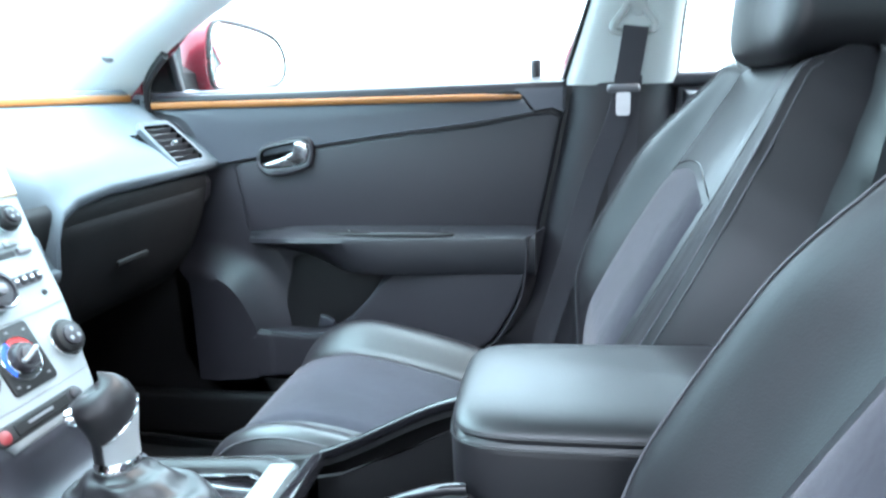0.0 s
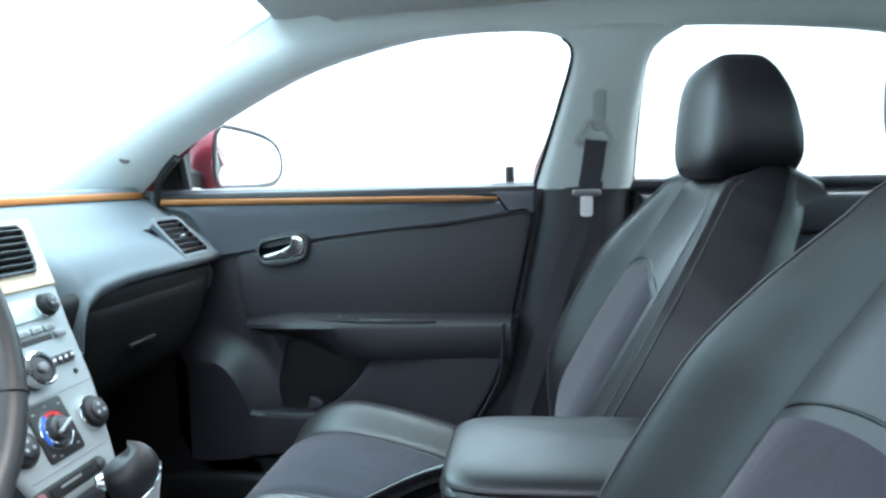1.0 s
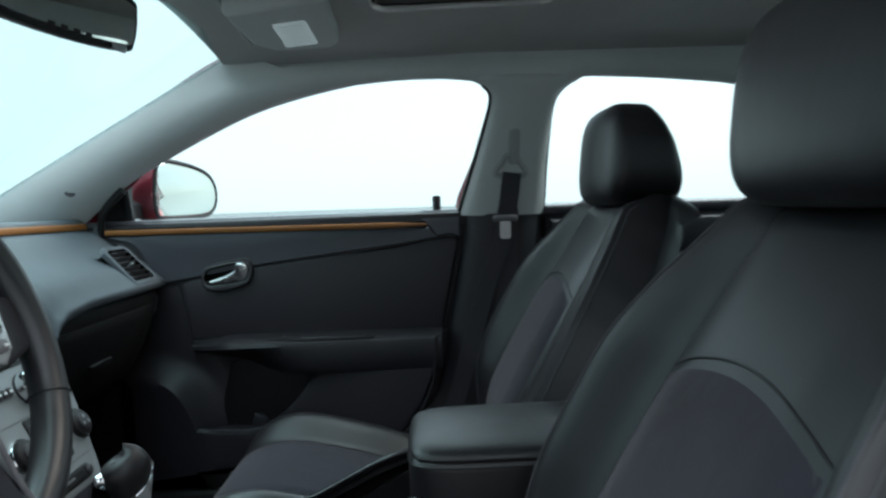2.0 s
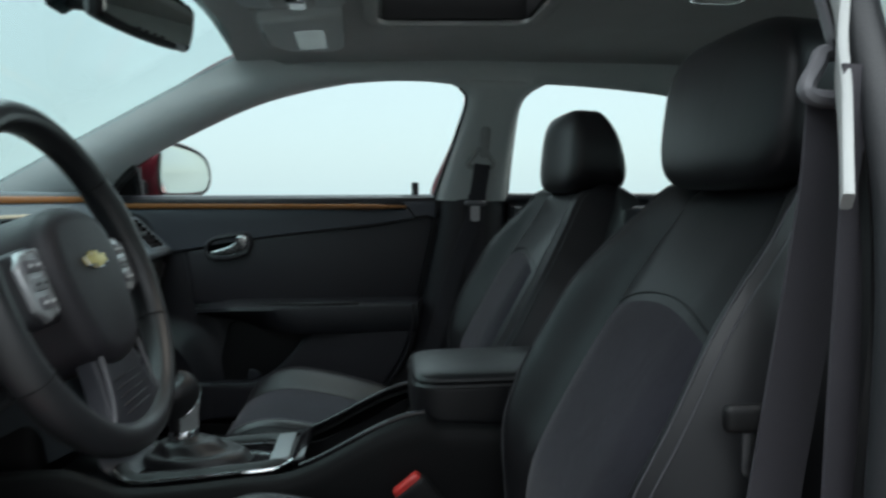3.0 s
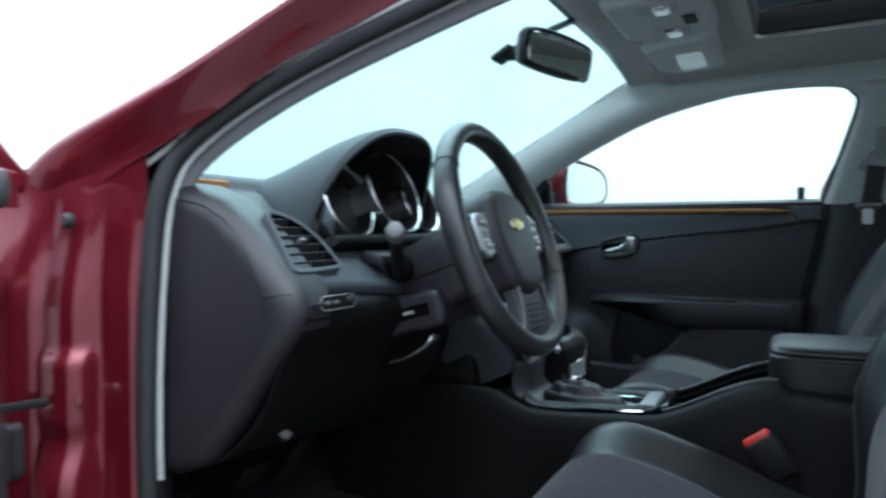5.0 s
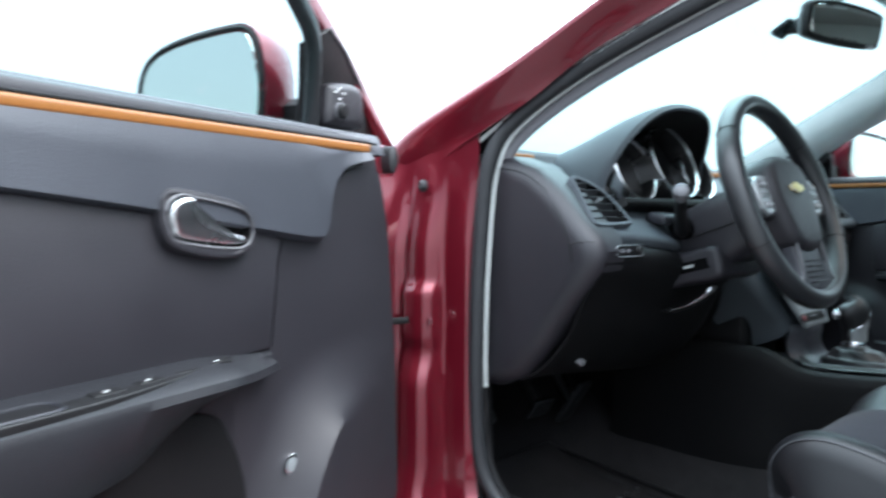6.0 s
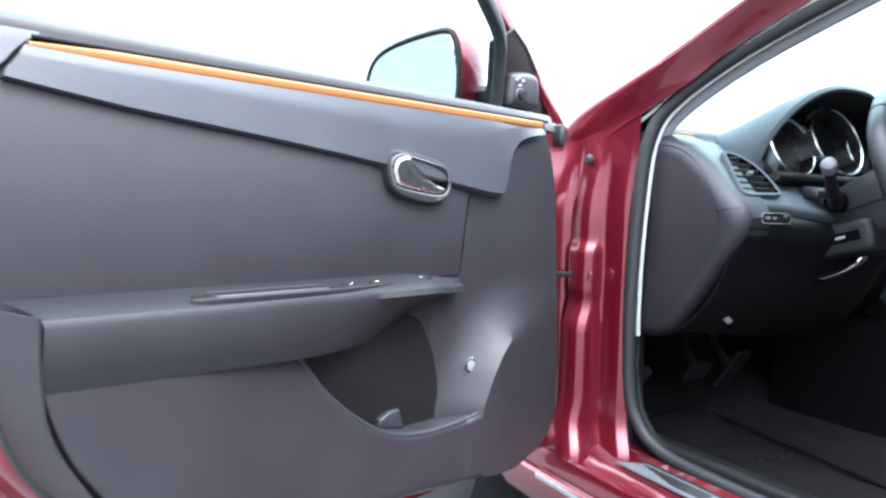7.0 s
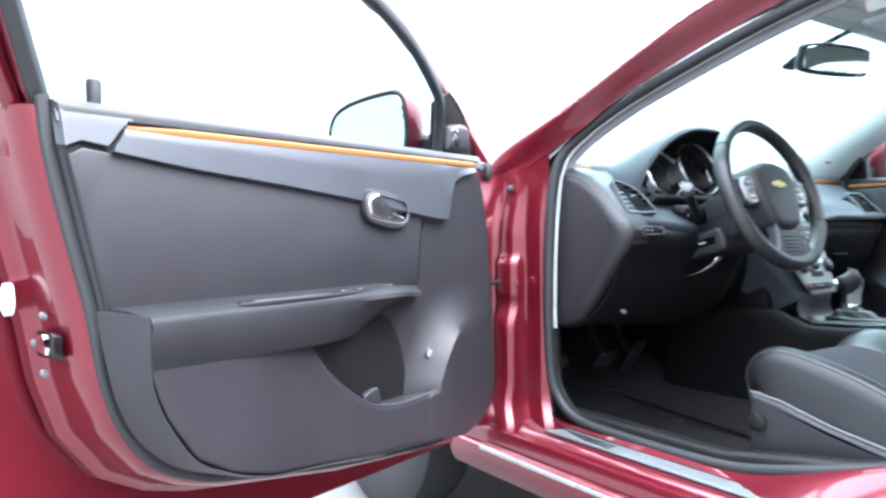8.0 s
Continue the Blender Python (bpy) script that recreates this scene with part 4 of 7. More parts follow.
        w = smooth(-4.0, -2.2, math.degrees(ang)) * (1 - smooth(90, 135, math.degrees(ang)))
        h = face(x, z)
        if k > 9:
            he = face(cx + R * math.cos(ang), cz + R * math.sin(ang))
            s = max(0, 1 - (r - R) / 0.085)
            h = w * he * s ** 1.7 + (1 - w) * h
        y = 0.715 - h + 0.006 * smooth(-0.11, -0.05, x) * (1 - smooth(0.69, 0.70, z))
        return D(x, y if k < 24 or (x > -0.21 and z < 0.51) else 0.728, z)
    part("front_panel", grid(pod, 180, 24, close_u=True), M_PLASTIC, t, "smooth front panel with the speaker pod")
    if driver:
        bx = axes(D(-0.152, 0.6975, 0.575), D(0, 0, 1) - D(0, 0, 0), D(1, 0, 0) - D(0, 0, 0), D(1.2, -1, 0.15) - D(0, 0, 0))
        lb = part("lock_button", lathe([(0.0135, -0.018), (0.0135, 0.003), (0.012, 0.006), (0.0085, 0.0065)], bx, 20), M_CHROME, t, "round chrome button")
        part("button_cap", lathe([(0.0086, 0.0), (0.0086, 0.0075), (0.005, 0.0085)], bx, 16), M_SILVER, lb)
    # Shade of a deep pocket under the armrest, laid in as a black sheet.
    bin_edge = [(p.x, p.y) for p in spline([(0.215, 0.655, 0), (0.165, 0.608, 0), (0.11, 0.545, 0), (0.03, 0.500, 0), (-0.04, 0.488, 0), (-0.094, 0.490, 0), (-0.097, 0.530, 0), (-0.090, 0.580, 0), (-0.070, 0.628, 0), (-0.035, 0.662, 0), (0.09, 0.672, 0)], 56, closed=True)]
    part("pocket_shade", plate(bin_edge, 0.730, 0.7125, P, 0.005, 3), M_BLACK, t, "black sheet for the shade inside the map pocket")
    part("pocket_divider", plate([(-0.02, 0.50), (0.03, 0.51), (0.028, 0.522), (0.008, 0.53), (-0.01, 0.53), (-0.014, 0.515)], 0.714, 0.704, P, 0.004), M_PLASTIC2, t, "pale plastic piece in the door pocket")
    # inside handle
    ring = lambda pts, n=48: [(p.x, p.y) for p in spline([(*q, 0) for q in pts], n, closed=True)]
    oval = ring([(0.030, 0.880), (0.024, 0.895), (0.004, 0.900), (-0.066, 0.889), (-0.092, 0.873), (-0.097, 0.846), (-0.080, 0.829), (-0.042, 0.826), (0.010, 0.838), (0.026, 0.854)])
    hollow = ring([(0.022, 0.874), (0.018, 0.886), (0.004, 0.892), (-0.012, 0.890), (-0.071, 0.880), (-0.087, 0.868), (-0.088, 0.848), (-0.067, 0.838), (0.006, 0.847), (0.018, 0.860)])
    rows = [(oval, 0.716), (oval, 0.7015), (inset(oval, 0.002), 0.6975), (inset(oval, 0.005), 0.6965), (hollow, 0.6985)]
    bm = bmesh.new()
    vs = [[bm.verts.new(P(x, z, d)) for x, z in o] for o, d in rows]
    for p, q in zip(vs[:-1], vs[1:]):
        for j in range(48):
            bm.faces.new((p[j], p[(j + 1) % 48], q[(j + 1) % 48], q[j]))
    hand = part("handle_bezel", bm, M_PLASTIC, t, "oval bezel of the inside handle")
    rows = [(hollow, 0.6985), (inset(hollow, 0.0015), 0.7025), (inset(hollow, 0.004), 0.7060), (inset(hollow, 0.009), 0.7070)]
    bm = bmesh.new()
    vs = [[bm.verts.new(P(x, z, d)) for x, z in o] for o, d in rows]
    for p, q in zip(vs[:-1], vs[1:]):
        for j in range(48):
            bm.faces.new((p[j], p[(j + 1) % 48], q[(j + 1) % 48], q[j]))
    bm.faces.new(vs[-1])
    # The bowl is shallow; near-black paints the shade of a deep one.
    part("handle_bowl", bm, M_RECESS_SHADE, hand, "shallow hollow behind the lever, blackened as if deep")
    lever = ring([(0.0200, 0.872), (0.0160, 0.884), (0.004, 0.890), (-0.008, 0.8885), (-0.0125, 0.876), (-0.022, 0.868), (-0.046, 0.858), (-0.079, 0.8495), (-0.083, 0.8455), (-0.066, 0.840), (0.004, 0.849), (0.016, 0.861)], 60)
    part("lever", plate(lever, 0.705, 0.6925, lambda a, b, d: P(a, b, d - 0.16 * (b - 0.868)), 0.0055, 5), M_SATIN, hand, "chrome door lever")
    part("bezel_rim", sweep([D(x, 0.6975, z) for x, z in inset(hollow, -0.001)], circle(0.0011, 6), closed=True), M_KNOBGREY, hand)
    # lock pin
    pin = axes(D(0.487, 0.742, 0.99), D(1, 0, 0) - D(0, 0, 0), D(0, -1, 0) - D(0, 0, 0), (0, 0, 1))
    part("lock_pin", lathe([(0.012, -0.002), (0.012, 0.003), (0.0095, 0.005), (0.0100, 0.033), (0.0085, 0.037), (0.004, 0.038)], pin, 14), M_PLASTIC, t)
    # window frame: dark inside, red outside
    k = 1 / 0.925
    fr = [(-0.42, 0.793, 0.985), (-0.33, 0.760, 1.065), (-0.213 * k, 0.705, 1.112), (-0.069 * k, 0.672, 1.182), (0.062 * k, 0.648, 1.236), (0.185 * k, 0.632, 1.27), (0.302 * k, 0.622, 1.291), (0.415 * k, 0.617, 1.300),
          (0.527 * k, 0.618, 1.298), (0.572 * k, 0.624, 1.278), (0.588 * k, 0.640, 1.24), (0.568 * k, 0.682, 1.14), (0.545, 0.752, 0.985)]
    if driver:
        fr = [(-0.266, 0.758, 0.985), (-0.252, 0.740, 1.036), (-0.228, 0.718, 1.092), (-0.190, 0.704, 1.126), (-0.075, 0.672, 1.188), (0.067, 0.650, 1.240)] + fr[5:]
    path = spline([(x, y + 0.008, z) for x, y, z in fr], 110)
    part("window_frame", sweep([D(*q) for q in path], rrect(0.020, 0.024, 0.006, 3) if driver else rrect(0.013, 0.016, 0.004, 3)), M_RUBBER, t, "dark window frame")
    outp = [Vector((q.x + (0.004 if q.x > 0.5 else -0.012 if q.x < 0 else 0), q.y + 0.020, q.z + 0.016)) for q in path]
    if driver:
        front = spline([(-0.545, 0.822, 0.972), (-0.49, 0.808, 1.004), (-0.40, 0.782, 1.058), (-0.33, 0.764, 1.098), (-0.265, 0.746, 1.130), (-0.15, 0.718, 1.184)], 30)
        outp = front + [q for q in outp if q.x > -0.10]
    outp = outp + [Vector((outp[-1].x + 0.002, outp[-1].y + 0.02, 0.96)), Vector((outp[-1].x + 0.004, outp[-1].y + 0.03, 0.91))]
    part("frame_skin", sweep([D(*q) for q in outp], rrect(0.022, 0.030, 0.006, 3)), M_RED, t, "dark red outer window frame")
    if driver:
        rear = [Vector((q.x + 0.008, q.y + 0.045, q.z)) for q in path if q.x > 0.55 and 1.0 < q.z < 1.28][::3] + [Vector((0.560, 0.812, 0.985)), Vector((0.556, 0.822, 0.93))]
        part("frame_flank", sweep([D(*q) for q in rear], rrect(0.024, 0.075, 0.008, 3)), M_RED, t)
        part("shell_top", plate([(-0.34, 0.775), (-0.34, 0.872), (-0.46, 0.872), (-0.535, 0.84), (-0.52, 0.80), (-0.46, 0.775)], 0.94, 0.987, lambda a, b, d: D(a, b, d), 0.006), M_RED, t)
    # pane
    bm = bmesh.new()
    xs = [-0.30 + 0.915 * i / 40 for i in range(41)]

    def top_z(x):
        best = 0.985
        for a, b in zip(path[:-1], path[1:]):
            if min(a.x, b.x) <= x <= max(a.x, b.x) and abs(b.x - a.x) > 1e-6:
                best = max(best, a.z + (b.z - a.z) * (x - a.x) / (b.x - a.x))
        return best
    vs = []
    for x in xs:
        zt = max(0.99, top_z(x))
        zb = 0.97
        if x > 0.545:
            zb = min(zt, 0.985 + (x - 0.545) * 3.2)
        vs.append([bm.verts.new(D(x, 0.762 - 0.45 * max(0, zb + (zt - zb) * j / 6 - 0.99), zb + (zt - zb) * j / 6)) for j in range(7)])
    for i in range(40):
        for j in range(6):
            bm.faces.new((vs[i][j], vs[i + 1][j], vs[i + 1][j + 1], vs[i][j + 1]))
    g = part("pane", thicken(bm, 0.004), M_SIDEGLASS, t, "clear side window pane")
    g.visible_shadow = False
    # sail panel and mirror control
    if driver:
        lean = lambda a, b, d: D(a, d - 0.1634 * (a + 0.265) - 0.359 * (b - 0.994), b)
        sail = part("sail_panel", plate([(-0.262, 0.985), (-0.251, 1.036), (-0.225, 1.095), (-0.262, 1.120), (-0.316, 1.102), (-0.382, 1.066), (-0.460, 1.014), (-0.475, 0.985)], 0.79, 0.772, lean, 0.004, 3), M_BLACK, t, "black triangular sail panel")
        part("sail_edge", sweep([lean(a, b, 0.772) for a, b in [(-0.262, 1.120), (-0.316, 1.102), (-0.382, 1.066), (-0.460, 1.014), (-0.475, 0.99)]], circle(0.0022, 6)), M_KNOBGREY, sail)
        house = [(p.x, p.y) for p in spline([(-0.276, 1.040, 0), (-0.286, 1.054, 0), (-0.335, 1.060, 0), (-0.357, 1.048, 0), (-0.358, 1.006, 0), (-0.345, 0.996, 0), (-0.285, 0.994, 0), (-0.272, 1.004, 0)], 40, closed=True)]
        part("mirror_control", plate(house, 0.775, 0.738, P, 0.014, 5), M_PLASTIC, sail, "mirror adjusting knob housing")
        cm = axes(D(-0.298, 0.737, 1.016), D(0, 0, 1) - D(0, 0, 0), D(1, 0, 0) - D(0, 0, 0), D(0, -1, 0) - D(0, 0, 0))
        part("knob", lathe([(0.011, -0.004), (0.011, 0.004), (0.008, 0.008)], cm, 18), M_BLACK, sail)
        part("knob_rim", lathe_ring(0.0105, 0.0125, -0.002, 0.003, cm, 20), M_KNOBGREY, sail)
        for a, b, w in ((-0.289, 1.042, 0.006), (-0.306, 1.042, 0.006), (-0.297, 1.047, 0.004), (-0.298, 1.033, 0.005)):
            part("knob_mark", plate(rrect(w, 0.0028, 0.001, 1, a, b), 0.742, 0.7372, P, 0.0005, 1), M_PRINT, sail)
    else:
        sail = part("sail_panel", plate([(-0.43, 0.988), (-0.285, 0.988), (-0.285, 1.105), (-0.31, 1.112), (-0.36, 1.05)], 0.775, 0.752, P, 0.006, 3), M_BLACK, t, "black triangular sail panel")
        part("window_bar", sweep([D(-0.281, 0.757, 0.985), D(-0.281, 0.735, 1.05), D(-0.279, 0.712, 1.115)], rrect(0.014, 0.016, 0.004, 2)), M_RUBBER, t)
    # outside mirror
    door_mirror(D, t, driver)
    # rear shut face: latch, bolts, plug
    if driver:
        lx = axes(D(0.532, 0.795, 0.675), D(0, -1, 0) - D(0, 0, 0), D(0, 0, 1) - D(0, 0, 0), D(1, 0, 0.35) - D(0, 0, 0))
        la = part("latch", plate(rrect(0.050, 0.036, 0.006, 3), -0.01, 0.004, flat(lx), 0.002), M_GLOSSBLACK, t, "black door latch with bright metal claw")
        part("claw", plate([(-0.018, -0.012), (0.012, -0.014), (0.016, -0.004), (-0.004, 0.002), (0.010, 0.008), (0.006, 0.013), (-0.018, 0.010)], 0.0, 0.008, flat(lx), 0.002), M_CHROME, la)
        for a, b in ((0.006, 0.038), (0.036, -0.002), (0.008, -0.040)):
            part("bolt", lathe([(0.0055, -0.004), (0.0055, 0.002), (0.003, 0.0045)], lx @ Matrix.Translation((-a, b, 0.002)), 10), M_KNOBGREY, t)
        px = axes(D(0.564, 0.838, 0.736), D(0, -1, 0) - D(0, 0, 0), D(0, 0, 1) - D(0, 0, 0), D(1, 0, 0) - D(0, 0, 0))
        part("white_plug", lathe([(0.017, -0.006), (0.017, 0.003), (0.012, 0.006)], px @ Matrix.Diagonal((0.7, 1.3, 1, 1)), 20), M_LABEL, t, "white oval plug in the door edge")
        bump = axes(D(-0.418, 0.738, 0.958), D(1, 0, 0) - D(0, 0, 0), D(0, 0, 1) - D(0, 0, 0), D(0, -1, 0) - D(0, 0, 0))
        part("rubber_stop", lathe([(0.014, -0.01), (0.014, 0.008), (0.008, 0.012)], bump @ Matrix.Diagonal((0.75, 1.5, 1, 1)), 16), M_RUBBER, t)
    return t


def door_mirror(D, t, driver):
    """Housing bulged forward, red cap, glass facing the rear."""
    def q(x, y, z):
        return D(x, y, z)
    glass = [(p.x, p.y) for p in spline([(0.0, -0.060, 0), (0.03, -0.066, 0), (0.12, -0.064, 0), (0.170, -0.054, 0), (0.188, -0.028, 0), (0.186, 0.008, 0), (0.166, 0.036, 0), (0.12, 0.054, 0), (0.045, 0.066, 0), (0.010, 0.062, 0), (-0.004, 0.02, 0), (-0.006, -0.03, 0)], 48, closed=True)]
    gx, gy, gz = -0.255, 0.855, 1.065
    turn = 0.20 if driver else 0.46
    pl = lambda a, b, d: q(gx - d + turn * a, gy + a, gz + b)
    bm = bmesh.new()
    out = inset(glass, -0.012)
    cx, cy = 0.088, 0.0
    rings = [(1.0, 0.0), (1.03, 0.012), (1.02, 0.035), (0.92, 0.07), (0.72, 0.098), (0.42, 0.115), (0.12, 0.12)]
    vs = [[bm.verts.new(pl(cx + (a - cx) * k, cy + (b - cy) * k, d)) for a, b in out] for k, d in rings]
    n = len(out)
    for i in range(len(vs) - 1):
        for j in range(n):
            bm.faces.new((vs[i][j], vs[i][(j + 1) % n], vs[i + 1][(j + 1) % n], vs[i + 1][j]))
    bm.faces.new(vs[-1])
    bm.faces.new(vs[0][::-1])
    mir = part("door_mirror", bm, M_RED, t, "dark red outside mirror")
    part("mirror_surround", sweep([pl(a, b, -0.001) for a, b in inset(glass, -0.006)], circle(0.0042, 6), closed=True), M_BLACK, mir)
    part("mirror_glass", plate(glass, 0.0, -0.0035, pl, 0.001, 1), M_MIRROR, mir, "reflecting mirror glass")
    part("mirror_foot", plate([(-0.40, 0.995), (-0.29, 0.995), (-0.29, 1.03), (-0.32, 1.045), (-0.40, 1.02)], 0.77, 0.87, lambda a, b, d: q(a, d, b), 0.006), M_BLACK, mir)


front_door(True)
front_door(False)

# ---- dashboard ----
PAD_DROP = [(-0.02, 0.10), (0.226, 0.10), (0.230, 0.095), (0.233, 0.058), (0.248, 0.026), (0.284, 0.009), (0.364, 0.001), (0.8, 0.0)]


def pad_drop(y):
    """How far the pad's lower edge sinks: level by the door, then round the corner beside the centre stack."""
    for (a, p), (b, q) in zip(PAD_DROP[:-1], PAD_DROP[1:]):
        if y <= b:
            return p + (q - p) * max(0, y - a) / (b - a)
    return 0.0


def dash_profile(y):
    """The dashboard's section (x, z) at y, from the windscreen down to the footwell."""
    dr = smooth(-0.15, -0.25, y) if y < 0 else 0.0
    far = abs(y) / 0.7
    drop = 0.032 * (1 - smooth(0.25, 0.68, abs(y))) if y < 0 else pad_drop(y)
    out = 0.02 * (1 - far * far)
    xe, ze = -0.172 + 0.045 * dr, 0.853 - drop - 0.014 * dr
    return [(-0.66 - 0.06 * (1 - far ** 2), 0.975), (-0.50, 0.992), (-0.385 - out, 0.999), (-0.362 - out, 0.997), (-0.352 - out, 0.990), (-0.345 - out, 0.974),
            (-0.325 - out, 0.965), (-0.27 - out * 0.5, 0.925), ((-0.30 + xe) / 2 + 0.02, (0.965 + ze) / 2 - 0.012), (xe - 0.012, ze + 0.016), (xe, ze + 0.004), (xe - 0.002, ze - 0.008), (xe - 0.010, ze - 0.014)]


def lower_profile(y):
    dr = smooth(-0.15, -0.25, y) if y < 0 else 0.0
    drop = 0.032 * (1 - smooth(0.25, 0.68, abs(y))) if y < 0 else 0.0
    xe, ze = -0.172 + 0.045 * dr - (0.008 if y > 0 else 0.0), 0.853 - drop - 0.014 * dr
    return [(xe - 0.012, ze - 0.008), (xe - 0.004 + 0.018 * dr, ze - 0.022), (xe - 0.006 + 0.02 * dr, ze - 0.05), (xe - 0.02, ze - 0.10), (xe - 0.055, ze - 0.17), (xe - 0.12, ze - 0.235),
            (xe - 0.20, ze - 0.262), (xe - 0.38, ze - 0.27)]


def section(prof, v):
    k = v * (len(prof) - 1)
    i = min(int(k), len(prof) - 2)
    a, b = prof[i], prof[i + 1]
    return a[0] + (b[0] - a[0]) * (k - i), a[1] + (b[1] - a[1]) * (k - i)


def dashboard():
    t = empty("dashboard", (-0.4, 0, 0.6), "dark grey moulded dashboard with a wood strip and instrument hood", "dashboard")
    Y0, Y1 = -0.698, 0.712

    def upper(u, v):
        y = Y0 + (Y1 - Y0) * u
        pts = [(x, z, 0) for x, z in dash_profile(y)]
        q = spline(pts, 96)[round(v * 96)]
        return Vector((q.x, y, q.y))

    def lower(u, v):
        y = -0.69 + (0.67 + 0.69) * u
        q = spline([(x, z, 0) for x, z in lower_profile(y)], 28)[round(v * 28)]
        return Vector((q.x, y, q.y))
    # Its near-black stands for the weak light below the pad.
    part("lower_panel", thicken(grid(lower, 56, 28), 0.004), M_CHARCOAL_SHADE, t, "lower dashboard, blackened for the dim light low down")
    for y0, y1 in ((-0.69, -0.575), (-0.15, 0.705)):
        line = [Vector((section(dash_profile(y), 4.4 / 12)[0] + 0.003, y, 0.9815)) for y in [y0 + (y1 - y0) * k / 24 for k in range(25)]]
        part("wood_strip", sweep(line, rrect(0.009, 0.014, 0.003, 3)), M_WOOD, t, "orange wood-grain strip")
    # glovebox lid with its seams
    yy = [0.245, 0.655]

    def lid(u, v):
        y = yy[0] + (yy[1] - yy[0]) * u
        q = spline([(x, z, 0) for x, z in lower_profile(y)], 28)
        p = q[7 + round(v * 12)]
        b = min(1, 12 * min(u, 1 - u), 12 * min(v, 1 - v))
        return Vector((p.x + 0.001 + 0.0035 * b, y, p.y - 0.002))
    gb = part("glovebox_lid", thicken(grid(lid, 36, 12), 0.003), M_CHARCOAL_SHADE, t)
    part("glovebox_latch", rbox((0.008, 0.085, 0.012), pose(-0.193, 0.42, 0.728, 0, 18, 0), 0.004, 2), M_CHARCOAL_SHADE, gb)
    # end cap beside the driver's door opening, and its twin
    for s in (-1, 1):
        cap = [(-0.375, 0.984), (-0.30, 0.976), (-0.237, 0.953), (-0.185, 0.912), (-0.145, 0.868), (-0.118, 0.842), (-0.106, 0.818), (-0.112, 0.789), (-0.150, 0.742), (-0.212, 0.660), (-0.262, 0.598),
               (-0.325, 0.571), (-0.40, 0.571), (-0.40, 0.97)]
        shift = 0.078 if s > 0 else 0
        cap = [(x - shift, z) for x, z in cap]
        part("end_cap", plate(cap, 0.64, 0.718, lambda a, b, d, s=s: Vector((a, d * s, b)), 0.034, 8), M_PLASTIC, t, "smooth dark end cap of the dashboard")

        def on_cap(x, z, s=s, cap=cap):
            near = min(abs((b[0] - a[0]) * (z - a[1]) - (b[1] - a[1]) * (x - a[0])) / math.dist(a, b) for a, b in zip(cap[:12], cap[1:12]))
            k = max(0, 1 - near / 0.034)
            return Vector((x, s * (0.7185 - 0.034 * (1 - math.sqrt(max(0, 1 - k * k)))), z))
        for line in ([(-0.355, 0.952), (-0.30, 0.953), (-0.25, 0.941), (-0.207, 0.910), (-0.175, 0.865), (-0.158, 0.828), (-0.152, 0.80)], [(-0.158, 0.828), (-0.14, 0.832), (-0.12, 0.833)]):
            part("cap_seam", sweep([on_cap(p.x - shift, p.y) for p in spline([(*q, 0) for q in line], 30)], circle(0.0013, 6)), M_BLACK, t)
    # side air vents
    openings = []
    for s in (-1, 1):
        dx = 0.042 if s < 0 else 0
        vy = 0.63 if s < 0 else 0.612
        a, b = Vector((-0.243 + dx, vy * s, 0.926)), Vector((-0.188 + dx, vy * s, 0.861))
        ez = (b - a).normalized()
        nrm = Vector((-ez.z, 0, ez.x)) if -ez.z > 0 else Vector((ez.z, 0, -ez.x))
        m = axes((a + b) / 2 + nrm * (0.006 if s < 0 else 0.010), (0, s, 0), -ez, Vector((0, s, 0)).cross(-ez))
        if (m.to_3x3() @ Vector((0, 0, 1))).dot(nrm) < 0:
            m = axes((a + b) / 2 + nrm * (0.006 if s < 0 else 0.010), (0, -s, 0), -ez, Vector((0, -s, 0)).cross(-ez))
        sx = (m.to_3x3() @ Vector((1, 0, 0))).y * s
        if s < 0:
            out = [(p.x * sx, p.y) for p in spline([(0.027, 0.042, 0), (0.034, 0.012, 0), (0.044, -0.040, 0), (0.038, -0.048, 0), (0.0, -0.048, 0), (-0.042, -0.046, 0), (-0.048, -0.040, 0), (-0.043, -0.006, 0), (-0.031, 0.018, 0), (-0.010, 0.036, 0), (0.016, 0.046, 0)], 33, closed=True)]
            m = m @ Matrix.Translation((0, 0, 0.003))
        else:
            out = [(x * sx, y) for x, y in ((-0.044, -0.042), (0.050, -0.042), (0.057, -0.034), (0.040, 0.036), (0.032, 0.043), (-0.044, 0.043), (-0.052, 0.035))]
        if (sx < 0) == (s > 0):
            out = out[::-1]
        air_vent(t, m, out, 6, 0.007 if s < 0 else 0.010)
        openings.append((m.inverted(), inset(out, -0.001)))
    # soft top with the vents' openings
    bm = grid(upper, 180, 96)
    gone = []
    for f in bm.faces:
        for inv, poly in openings:
            q = [inv @ v.co for v in f.verts]
            if abs(q[0].z) < 0.05 and any(inside((p.x, p.y), poly) for p in q):
                gone.append(f)
                break
    bmesh.ops.delete(bm, geom=gone, context="FACES")
    part("upper_pad", thicken(bm, 0.004), M_DASH, t, "blue-grey soft dashboard top")
    # instrument hood
    instrument_hood(t)
    # light switch panel left of the column
    m = axes((-0.108, -0.625, 0.817), (0, 1, 0), (-0.12, 0, 1), (1, 0, 0.12))
    sw = part("switch_panel", plate(rrect(0.078, 0.020, 0.008, 4), -0.02, 0.001, flat(m), 0.001), M_BLACK, t, "black light switch panel")
    part("switch_rim", sweep([m @ Vector((x, y, 0.001)) for x, y in rrect(0.076, 0.018, 0.007, 4)], circle(0.0008, 5), closed=True), M_SILVER, sw)
